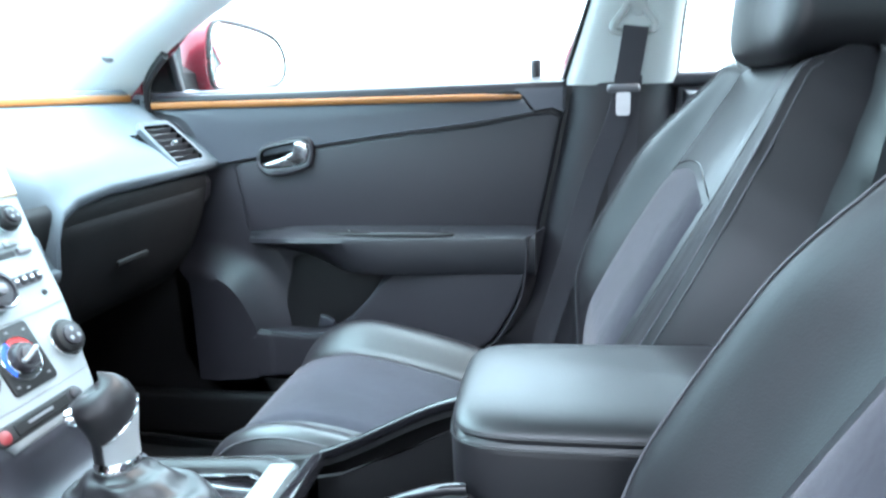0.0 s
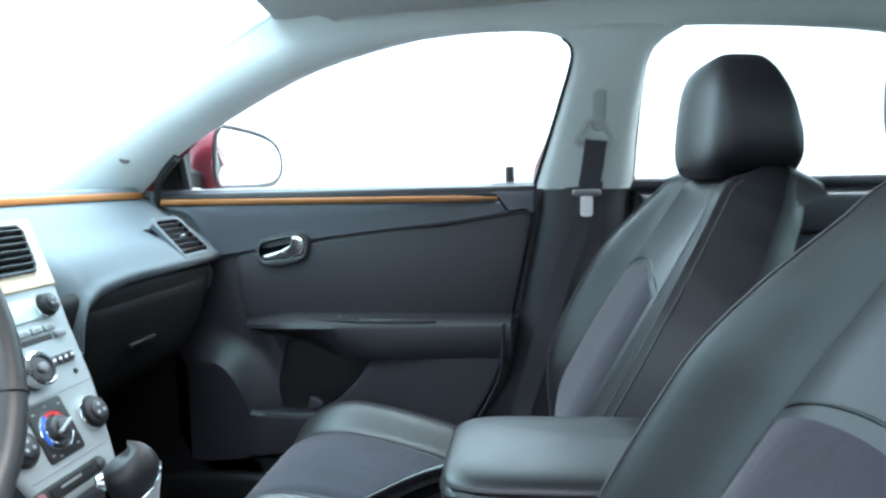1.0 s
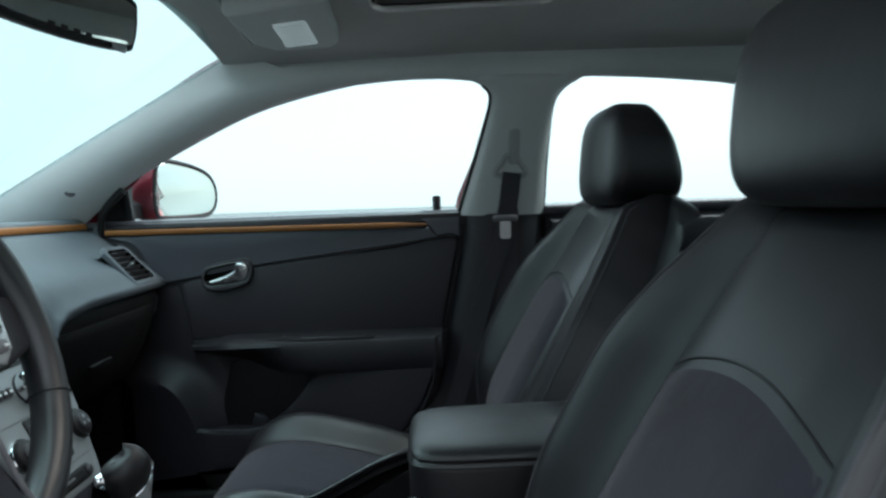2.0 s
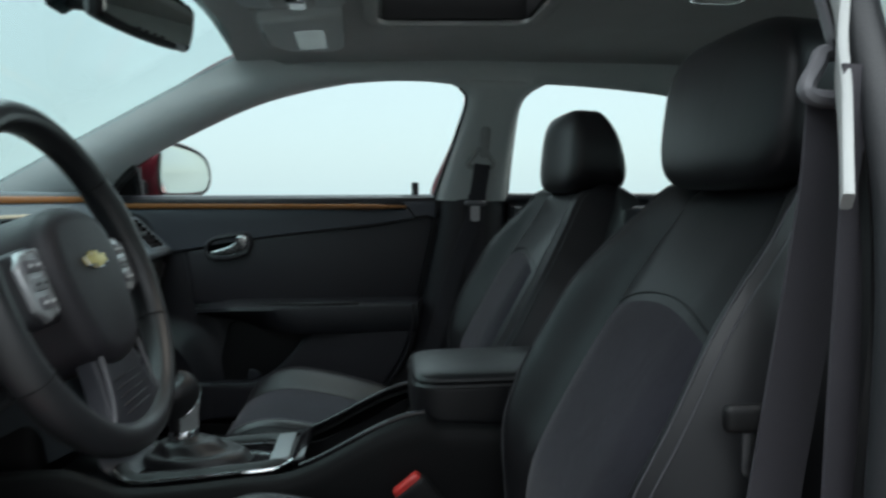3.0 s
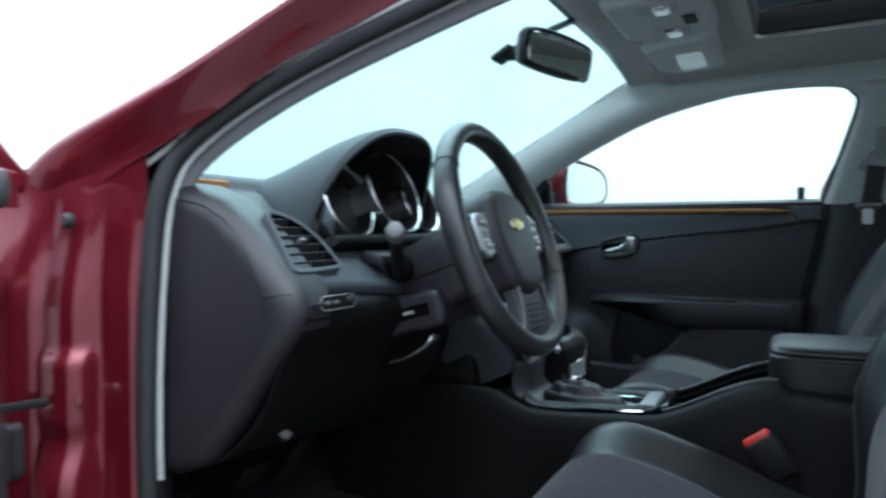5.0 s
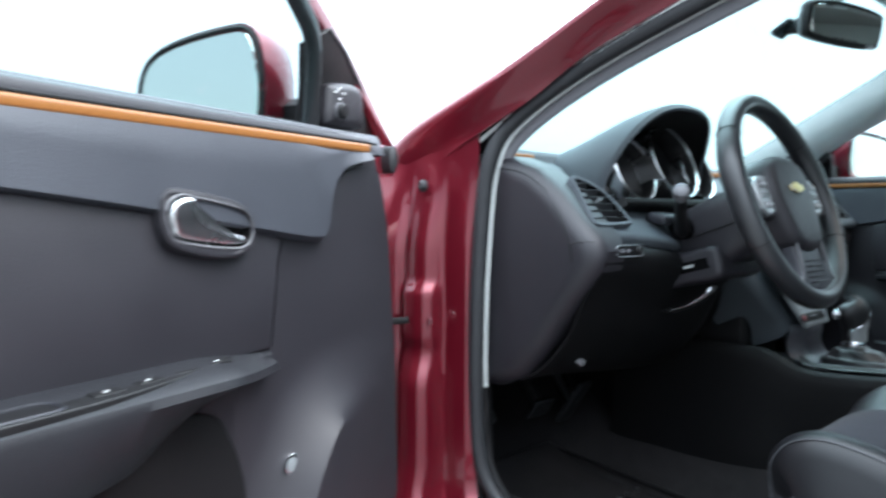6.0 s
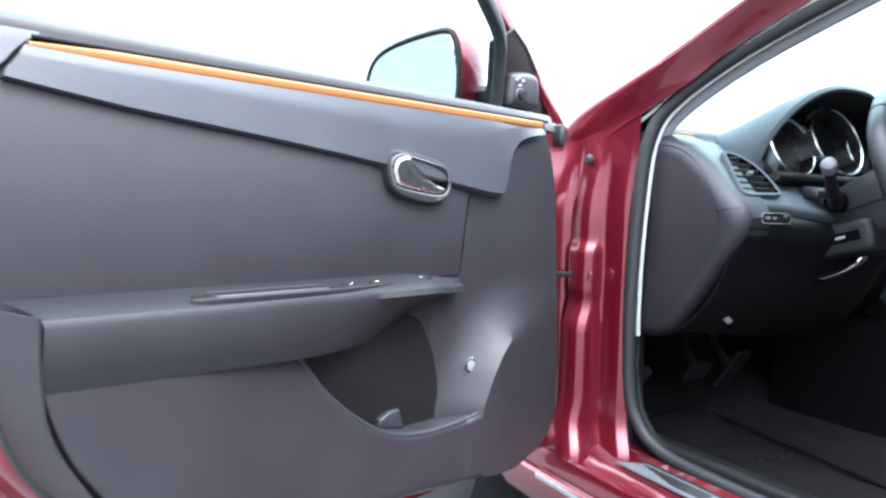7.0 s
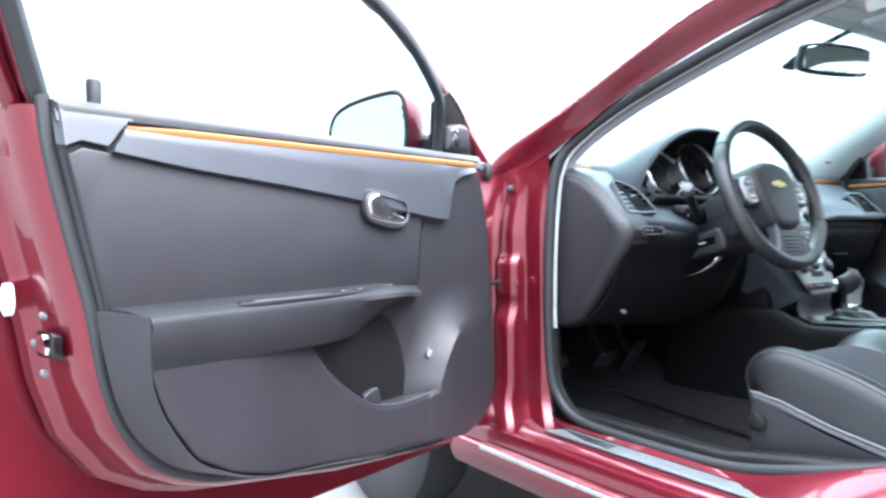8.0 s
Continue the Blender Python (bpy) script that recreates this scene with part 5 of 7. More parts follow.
    for a in (-0.024, -0.006):
        part("switch_knob", rbox((0.008, 0.005, 0.005), m @ Matrix.Translation((a, 0, 0.002)), 0.002, 2), M_KNOBGREY, sw)
    part("dial", lathe([(0.0065, 0), (0.0065, 0.006), (0.005, 0.008)], m @ Matrix.Translation((0.024, 0, 0.0)), 16), M_BLACK, sw)
    # knee panel seam, release lever and fuse cover below
    part("knee_pocket", rbox((0.012, 0.16, 0.07), pose(-0.172, -0.53, 0.735, 0, 24, 0), 0.008, 3), M_CHARCOAL_SHADE, t)
    part("bonnet_release", rbox((0.05, 0.012, 0.012), pose(-0.235, -0.60, 0.625, 0, 30, 10), 0.004, 2), M_KNOBGREY, t, "grey release lever")
    return t


def inside(p, poly):
    hit = False
    for i in range(len(poly)):
        (x0, y0), (x1, y1) = poly[i - 1], poly[i]
        if (y0 > p[1]) != (y1 > p[1]) and p[0] < x0 + (x1 - x0) * (p[1] - y0) / (y1 - y0):
            hit = not hit
    return hit


def air_vent(t, m, out, n, rim=0.010, deep=True):
    """A flush rim round a dark duct, with slats across it and a small tab."""
    N = len(out)
    floor_d, slat_d = (-0.034, -0.007) if deep else (-0.0015, 0.001)
    rows = [(inset(out, -rim), -0.010), (inset(out, -rim), -0.001), (inset(out, -rim * 0.8), 0.0012), (inset(out, -0.002), 0.0012), (out, 0.0), (out, floor_d)]
    bm = bmesh.new()
    vs = [[bm.verts.new(m @ Vector((x, y, d))) for x, y in o] for o, d in rows[:5]]
    for a, b in zip(vs[:-1], vs[1:]):
        for k in range(N):
            bm.faces.new((a[k], a[(k + 1) % N], b[(k + 1) % N], b[k]))
    v = part("air_vent", bm, M_DASH, t, "flush framed air vent")
    bm = bmesh.new()
    vs = [[bm.verts.new(m @ Vector((x, y, d))) for x, y in o] for o, d in rows[4:]]
    for k in range(N):
        bm.faces.new((vs[0][k], vs[0][(k + 1) % N], vs[1][(k + 1) % N], vs[1][k]))
    bmesh.ops.triangulate(bm, faces=[bm.faces.new(vs[1])])
    # Duct floor painted near-black for the shade of a deep cavity.
    part("vent_duct", bm, M_RECESS_SHADE, v, "air duct with cavity shade painted near-black")
    ys = [p[1] for p in out]
    lo, hi = min(ys), max(ys)
    for k in range(n):
        y = lo + (hi - lo) * (k + 0.7) / (n + 0.4)
        xs = []
        for i in range(N):
            (x0, y0), (x1, y1) = out[i - 1], out[i]
            if (y0 - y) * (y1 - y) < 0:
                xs.append(x0 + (x1 - x0) * (y - y0) / (y1 - y0))
        if len(xs) == 2:
            w = abs(xs[0] - xs[1]) - 0.001
            part("slat", rbox((w, 0.0018, 0.012 if deep else 0.006), m @ Matrix.Translation((sum(xs) / 2, y, slat_d)) @ Matrix.Rotation(radians(-28), 4, "X"), 0.0007, 1), M_SLAT, v)
    part("vent_tab", rbox((0.012, 0.004, 0.010), m @ Matrix.Translation((0.004, (lo + hi) / 2, -0.001)), 0.0015, 2), M_SILVER, v)


def instrument_hood(t):
    CY = -0.355

    def ring(v, off=0.0):
        """Arch at v: 0 at the dashboard top, 1 at the rear lip."""
        pts = []
        for k in range(33):
            a = math.pi * k / 32
            w = (0.130 + 0.058 * smooth(0, 1, v)) - off
            c = math.copysign(abs(math.cos(a)) ** 0.75, math.cos(a))
            y = CY + w * c
            top = 0.988 + 0.094 * smooth(0, 1.0, v) - off
            base = 0.970 - 0.075 * smooth(0.2, 1, v)
            z = base + (top - base) * math.sin(a) ** (0.62 if a < math.pi / 2 else 0.62 + 0.42 * smooth(0.0, 0.7, v))
            x = -0.45 + 0.25 * v - 0.035 * smooth(0.3, 1, v) * (1 - math.sin(a) ** 0.8) + 0.045 * v * math.sin(a) ** 2
            pts.append(Vector((x, y, z)))
        return pts
    vs = [0, 0.2, 0.4, 0.6, 0.75, 0.88, 0.96, 1.0]
    rows = [ring(v) for v in vs]
    lipc = ring(1.0, 0.012)
    rows.append([p + Vector((0.006, 0, -0.003)) for p in ring(1.0, 0.004)])
    rows.append([p + Vector((0.003, 0, 0)) for p in lipc])
    for d in (0.03, 0.06, 0.10):
        rows.append([p + Vector((-d, 0, -d * 0.25)) for p in ring(1.0, 0.016)])
    def strip(part_rows):
        bm = bmesh.new()
        g = [[bm.verts.new(p) for p in r] for r in part_rows]
        for i in range(len(g) - 1):
            for j in range(32):
                bm.faces.new((g[i][j], g[i][j + 1], g[i + 1][j + 1], g[i + 1][j]))
        return bm
    part("instrument_hood", strip(rows[:10]), M_DASH, t, "arched instrument hood")
    part("hood_lining", strip(rows[9:]), M_CHARCOAL_SHADE, t, "black lining of the instrument hood")
    # cluster face
    ez = Vector((0.93, 0, 0.37))
    m = axes((-0.240, -0.362, 0.962), (0, 1, 0), Vector((-0.37, 0, 0.93)), ez)
    face = part("instrument_panel", plate([(p.x, p.y) for p in spline([(-0.150, -0.074, 0), (0, -0.082, 0), (0.165, -0.078, 0), (0.190, 0.0, 0), (0.160, 0.056, 0), (0.08, 0.084, 0), (0.0, 0.084, 0), (-0.07, 0.070, 0), (-0.125, 0.040, 0), (-0.158, -0.010, 0)], 40, closed=True)], -0.02, 0.0, flat(m), 0.004), M_GLOSSBLACK, t, "black instrument panel with chrome-ringed dials")
    for dy, dz, r, deep in ((-0.094, -0.014, 0.0600, 0.034), (0.034, 0.001, 0.0735, 0.050), (0.150, -0.010, 0.0560, 0.034)):
        dm = m @ Matrix.Translation((dy, dz, 0.0))
        part("dial_tube", lathe_ring(r + 0.001, r + 0.0050, 0.0, deep, dm), M_SATIN, face, "chrome dial ring")
        part("dial_face", lathe([(r, 0.0), (r, 0.003), (r * 0.98, 0.004)], dm, 30), M_BLACK, face)
        part("tube_wall", lathe_ring(r - 0.001, r + 0.0012, 0.002, deep - 0.004, dm), M_BLACK, face)
        for k in range(11):
            a = radians(215 - 25 * k)
            part("dial_mark", rbox((0.009, 0.0022, 0.0012), dm @ Matrix.Rotation(a, 4, "Z") @ Matrix.Translation((r * 0.84, 0, 0.005)), 0.0004, 1), M_KNOBGREY, face)
    part("cluster_shelf", plate([(-0.19, -0.095), (0.19, -0.095), (0.185, -0.078), (-0.185, -0.078)], -0.01, 0.050, flat(m), 0.008), M_CHARCOAL_SHADE, t)


dashboard()


# ---- centre stack ----
def centre_stack():
    t = empty("centre_stack", (-0.15, 0.036, 0.6), "silver centre stack with radio, air vents and heater knobs", "control panel")
    ey = Vector((-0.447, 0, 0.894)).normalized()
    ez = Vector((ey.z, 0, -ey.x))
    m = axes((-0.0486, 0.036, 0.6473), (0, 1, 0), ey, ez)
    L = 0.352
    wide = spline([(-0.012, 0.064, 0), (0.10, 0.100, 0), (0.185, 0.114, 0), (0.25, 0.126, 0), (0.36, 0.140, 0)], 60)

    def hw(b):
        return min(wide, key=lambda q: abs(q.x - b)).y

    def side(b0, b1, s, n=14):
        return [(s * hw(b0 + (b1 - b0) * k / n), b0 + (b1 - b0) * k / n) for k in range(n + 1)]
    out = side(-0.011, L, 1) + side(L, -0.011, -1)
    part("panel", plate(out, -0.010, 0.0, flat(m), 0.008, 4), M_SILVER, t, "silver painted panel")
    cheek = [(hw(b) * 1.02 + 0.055 * smooth(0.02, 0.19, b) * (1 - smooth(0.20, 0.26, b)), b) for b in [-0.011 + (L - 0.02) * k / 20 for k in range(21)]]
    part("stack_body", plate(cheek + [(-a, b) for a, b in cheek[::-1]], -0.17, -0.034, flat(m), 0.030, 5), M_DASH, t, "blue-grey padded body of the stack")
    for b in (0.112, 0.029):
        part("seam", rbox((2 * hw(b) - 0.010, 0.0016, 0.001), m @ Matrix.Translation((0, b, 0.0002)), 0.0004, 1), M_KNOBGREY, t)
    # vents in a tan surround
    part("vent_surround", plate(inset(side(0.247, L, 1) + side(L, 0.247, -1), 0.003), -0.004, 0.003, flat(m), 0.003), M_TAN, t, "tan surround of the centre vents")
    for s in (-1, 1):
        o = [(0.012 * s, 0.276), (0.094 * s, 0.276), (0.099 * s, 0.284), (0.107 * s, 0.330), (0.102 * s, 0.338), (0.014 * s, 0.338)]
        if s < 0:
            o = o[::-1]
        air_vent(t, m @ Matrix.Translation((0, 0, 0.006)), o, 6, 0.004, False)
    # radio
    part("display", plate(rrect(0.142, 0.030, 0.005, 3, 0.0, 0.224), 0, 0.002, flat(m), 0.0015), M_DISPLAY, t, "pale radio display")
    for s in (-1, 1):
        knob(t, m, 0.082 * s, 0.224, 0.0150, 0.014, M_BLACK)
    for k in range(7):
        part("preset_key", rbox((0.0205, 0.0095, 0.006), m @ Matrix.Translation((-0.066 + 0.0225 * k, 0.1955, 0.002)), 0.0025, 2), M_SILVER, t, "silver radio key")
        part("key_mark", rbox((0.007, 0.003, 0.001), m @ Matrix.Translation((-0.066 + 0.0225 * k, 0.1955, 0.0052)), 0.0003, 1), M_KNOBGREY, t)
    part("preset_key", rbox((0.020, 0.009, 0.006), m @ Matrix.Translation((0.083, 0.1835, 0.002)), 0.0025, 2), M_KNOBGREY, t, "grey radio key")
    part("disc_slot", rbox((0.142, 0.0075, 0.003), m @ Matrix.Translation((-0.002, 0.1835, 0.0)), 0.0012, 1), M_BLACK, t)
    km = m @ Matrix.Translation((0.008, 0.147, 0.0))
    k = part("knob", lathe([(0.0225, 0.0), (0.0225, 0.012), (0.020, 0.017), (0.0165, 0.018), (0.0160, 0.0155), (0.006, 0.0165)], km, 32), M_PLASTIC, t, "round tuning knob")
    part("knob_rim", lathe_ring(0.0175, 0.0228, 0.004, 0.0175, km, 32), M_CHROME, k)
    part("knob_cap", lathe([(0.0065, 0.014), (0.0065, 0.0195), (0.004, 0.0205)], km, 16), M_KNOBGREY, k)
    for s in (-1, 1):
        base = 0.008 + 0.054 * s
        strip = part("key_strip", plate(rrect(0.050, 0.0155, 0.006, 4, base, 0.151), 0, 0.003, flat(m), 0.002), M_KNOBGREY, t, "grey strip of radio keys")
        for j in range(4):
            part("radio_key", rbox((0.0100, 0.0125, 0.006), m @ Matrix.Translation((base - 0.0172 + 0.0115 * j, 0.151, 0.003)), 0.003, 2), M_PLASTIC, strip)
            part("key_mark", rbox((0.0045, 0.003, 0.001), m @ Matrix.Translation((base - 0.0172 + 0.0115 * j, 0.151, 0.0062)), 0.0003, 1), M_PRINT, strip)
    part("jack", lathe([(0.0036, -0.002), (0.0036, 0.0015)], m @ Matrix.Translation((0.077, 0.129, 0)), 12), M_BLACK, t)
    # heater controls
    hp = part("heater_plate", plate(rrect(0.063, 0.073, 0.005, 4, -0.0035, 0.0735), 0, 0.0022, flat(m), 0.0015), M_BLACK, t, "black plate round the temperature knob")
    dm = m @ Matrix.Translation((-0.004, 0.072, 0.0))
    seg = 18
    for k in range(seg):
        a = radians(215 - 215 * k / (seg - 1))
        part("scale_mark", rbox((0.0042, 0.0042, 0.001), dm @ Matrix.Rotation(a, 4, "Z") @ Matrix.Translation((0.0215, 0, 0.0026)), 0.0003, 1), M_BLUE if k < 9 else M_REDPRINT, hp)
    part("dial_rim", lathe_ring(0.0235, 0.0255, 0.0, 0.004, dm, 32), M_CHROME, hp)
    knob(t, m, -0.004, 0.072, 0.0165, 0.013, M_PLASTIC, True)
    for s in (-1, 1):
        knob(t, m, 0.0655 * s, 0.070, 0.0205, 0.011, M_BLACK)
    for a, b in ((-0.026, 0.100), (-0.004, 0.1035), (0.019, 0.100), (-0.027, 0.046), (-0.016, 0.0415), (0.018, 0.046)):
        part("plate_mark", rbox((0.0045, 0.0024, 0.001), m @ Matrix.Translation((a, b, 0.0024)), 0.0003, 1), M_KNOBGREY, hp)
    # switch strip at the foot
    st = part("switch_strip", plate(rrect(0.126, 0.020, 0.0098, 6, -0.0205, 0.0095), 0, 0.003, flat(m), 0.002), M_BLACK, t, "black switch strip")
    part("strip_insert", rbox((0.078, 0.013, 0.003), m @ Matrix.Translation((-0.020, 0.0095, 0.003)), 0.001, 1), M_CHARCOAL_SHADE, st)
    part("strip_mark", rbox((0.036, 0.003, 0.001), m @ Matrix.Translation((-0.024, 0.0105, 0.005)), 0.0003, 1), M_KNOBGREY, st)
    part("strip_button", lathe([(0.0075, 0.001), (0.0075, 0.005), (0.006, 0.006)], m @ Matrix.Translation((-0.0725, 0.0095, -0.002)), 16), M_DARKRED, st, "dark red round button")
    part("strip_button", lathe([(0.0075, 0.001), (0.0075, 0.005), (0.006, 0.006)], m @ Matrix.Translation((0.0325, 0.0095, 0)), 16), M_PLASTIC, st)

    # grey ramp from the panel's foot down to the console
    def ramp(u, v):
        w = (0.070 + 0.020 * v) * (2 * u - 1)
        p = spline([(-0.050, 0.640, 0), (-0.046, 0.628, 0), (-0.050, 0.600, 0), (-0.040, 0.574, 0), (-0.010, 0.560, 0), (0.02, 0.556, 0)], 24)[round(v * 24)]
        return Vector((p.x - 0.03 * abs(2 * u - 1) ** 4, 0.030 + w, p.y))
    part("foot_ramp", thicken(grid(ramp, 20, 24), 0.004), M_PLASTIC2, t, "dark grey ramp below the panel")


def knob(t, m, a, b, r, h, mat, pointer=False):
    km = m @ Matrix.Translation((a, b, 0.0))
    k = part("knob", lathe([(r * 1.12, 0.0), (r * 1.12, 0.003), (r, 0.004), (r * 0.95, h * 0.9), (r * 0.88, h), (r * 0.4, h + 0.001)], km, 28), mat, t, "round turning knob")
    part("knob_rim", lathe_ring(r * 1.06, r * 1.16, 0.0, 0.005, km, 28), M_CHROME, k)
    part("knob_cap", lathe([(r * 0.62, h - 0.001), (r * 0.60, h + 0.003), (r * 0.5, h + 0.004)], km, 24), M_PLASTIC, k)
    if pointer:
        part("pointer", rbox((r * 1.7, 0.005, 0.006), km @ Matrix.Rotation(radians(200), 4, "Z") @ Matrix.Translation((0, 0, h + 0.003)), 0.002, 2), M_SILVER, k)
    else:
        for j in range(3):
            aa = radians(90 + 120 * j)
            part("knob_mark", lathe([(r * 0.14, h + 0.003), (r * 0.12, h + 0.0048)], km @ Matrix.Translation((r * 0.32 * math.cos(aa), r * 0.32 * math.sin(aa), 0)), 10), M_SILVER, k)


centre_stack()


# ---- steering wheel and column ----
def steering_wheel():
    t = empty("steering_wheel", (0.03, -0.365, 0.9), "black leather steering wheel with silver switch pods and a gold badge", "steering wheel")
    up = Vector((-0.34, 0, 0.94))
    nz = Vector((0.94, 0, 0.34))
    m = axes((0.030, -0.365, 0.902), (0, -1, 0), up, nz) if Vector((0, -1, 0)).cross(up).dot(nz) > 0 else axes((0.030, -0.365, 0.902), (0, 1, 0), up, nz)
    R = 0.1765
    bm = bmesh.new()
    n = 14
    rings = []
    for k in range(72):
        a = 2 * math.pi * k / 72
        fat = 1 + 0.10 * math.exp(-((math.sin(a) - 0.35) / 0.18) ** 2)
        rings.append([bm.verts.new(m @ Vector(((R + 0.0165 * fat * math.cos(b)) * math.cos(a), (R + 0.0165 * fat * math.cos(b)) * math.sin(a), 0.0185 * fat * math.sin(b)))) for b in [2 * math.pi * j / n for j in range(n)]])
    for k in range(72):
        for j in range(n):
            bm.faces.new((rings[k][j], rings[k][(j + 1) % n], rings[(k + 1) % 72][(j + 1) % n], rings[(k + 1) % 72][j]))
    part("rim", bm, M_RIM, t, "black leather rim")
    for a0 in (38, 142, 205, 335):
        a = radians(a0)
        pts = [m @ Vector(((R + 0.0172 * math.cos(b)) * math.cos(a), (R + 0.0172 * math.cos(b)) * math.sin(a), 0.0192 * math.sin(b))) for b in [2 * math.pi * j / 20 for j in range(20)]]
        part("rim_seam", sweep(pts, circle(0.0008, 5), closed=True, up=m.col[2].to_3d()), M_BLACK, t)
    # hub pad
    hub = [(-0.072, 0.052), (-0.045, 0.070), (0, 0.076), (0.045, 0.070), (0.072, 0.052), (0.082, 0.010), (0.070, -0.045), (0.050, -0.085), (0.0, -0.098), (-0.050, -0.085), (-0.070, -0.045), (-0.082, 0.010)]
    hub = [(p.x, p.y) for p in spline([(*q, 0) for q in hub[::-1]], 48, closed=True)]
    part("airbag_pad", plate(hub, -0.045, 0.022, flat(m), 0.020, 5), M_PLASTIC, t, "dark airbag pad")
    # badge: two crossing bars
    bd = part("badge", plate([(-0.022, -0.005), (-0.008, -0.005), (-0.006, -0.009), (0.010, -0.009), (0.008, -0.005), (0.024, -0.005), (0.020, 0.005), (0.007, 0.005), (0.005, 0.009), (-0.011, 0.009), (-0.009, 0.005), (-0.026, 0.005)],
         0.018, 0.027, flat(m @ Matrix.Translation((0, 0.012, 0))), 0.002), M_GOLD, t, "gold crossed-bar badge")
    part("badge_rim", sweep([m @ Vector((x, y + 0.012, 0.025)) for x, y in [(-0.022, -0.005), (-0.008, -0.005), (-0.006, -0.009), (0.010, -0.009), (0.008, -0.005), (0.024, -0.005), (0.020, 0.005), (0.007, 0.005), (0.005, 0.009), (-0.011, 0.009), (-0.009, 0.005), (-0.026, 0.005)]],
         circle(0.0011, 5), closed=True), M_CHROME, bd)
    for s in (-1, 1):
        sp = [(0.066 * s, 0.042), (0.10 * s, 0.038), (0.166 * s, 0.030), (0.168 * s, -0.024), (0.12 * s, -0.036), (0.068 * s, -0.036)]
        if s > 0:
            sp = sp[::-1]
        part("spoke", plate(sp, -0.016, 0.004, flat(m), 0.008, 3), M_PLASTIC, t)
        pod = [(0.080 * s, 0.037), (0.112 * s, 0.035), (0.129 * s, 0.020), (0.125 * s, -0.020), (0.108 * s, -0.033), (0.083 * s, -0.027)]
        if s > 0:
            pod = pod[::-1]
        pd = part("switch_pod", plate(pod, 0.0, 0.010, flat(m), 0.004, 3), M_POD, t, "silver switch pod")
        for j in range(3):
            part("pod_key", rbox((0.028 - 0.003 * j, 0.0125, 0.006), m @ Matrix.Translation((0.1045 * s, 0.020 - 0.0175 * j, 0.010)), 0.003, 2), M_SILVER if j == 1 else M_KNOBGREY, pd)
            for q in (-1, 1):
                part("pod_mark", rbox((0.006, 0.0028, 0.001), m @ Matrix.Translation(((0.1045 + 0.007 * q) * s, 0.020 - 0.0175 * j, 0.0132)), 0.0003, 1), M_BLACK if j == 1 else M_PRINT, pd)
        edge = spline([(0.052 * s, -0.082, 0.012), (0.054 * s, -0.105, 0.011), (0.060 * s, -0.132, 0.009), (0.072 * s, -0.156, 0.006)], 14)
        part("spoke_inlay", sweep([m @ p for p in edge], rrect(0.005, 0.004, 0.0015, 2), up=m.col[2].to_3d()), M_KNOBGREY, t, "grey spoke edge")
    low = [(-0.050, -0.070), (-0.053, -0.105), (-0.060, -0.132), (-0.074, -0.160), (-0.035, -0.174), (0.0, -0.178), (0.035, -0.174), (0.074, -0.160), (0.060, -0.132), (0.053, -0.105), (0.050, -0.070)]
    spoke = part("lower_spoke", plate(low, -0.014, 0.008, flat(m), 0.008, 4), M_PLASTIC2, t, "dark lower spoke")
    for k in range(5):
        part("spoke_rib", rbox((0.070, 0.0022, 0.003), m @ Matrix.Translation((0, -0.112 - 0.009 * k, 0.0085)), 0.001, 1), M_PLASTIC, spoke)
    return m


WHEEL = steering_wheel()


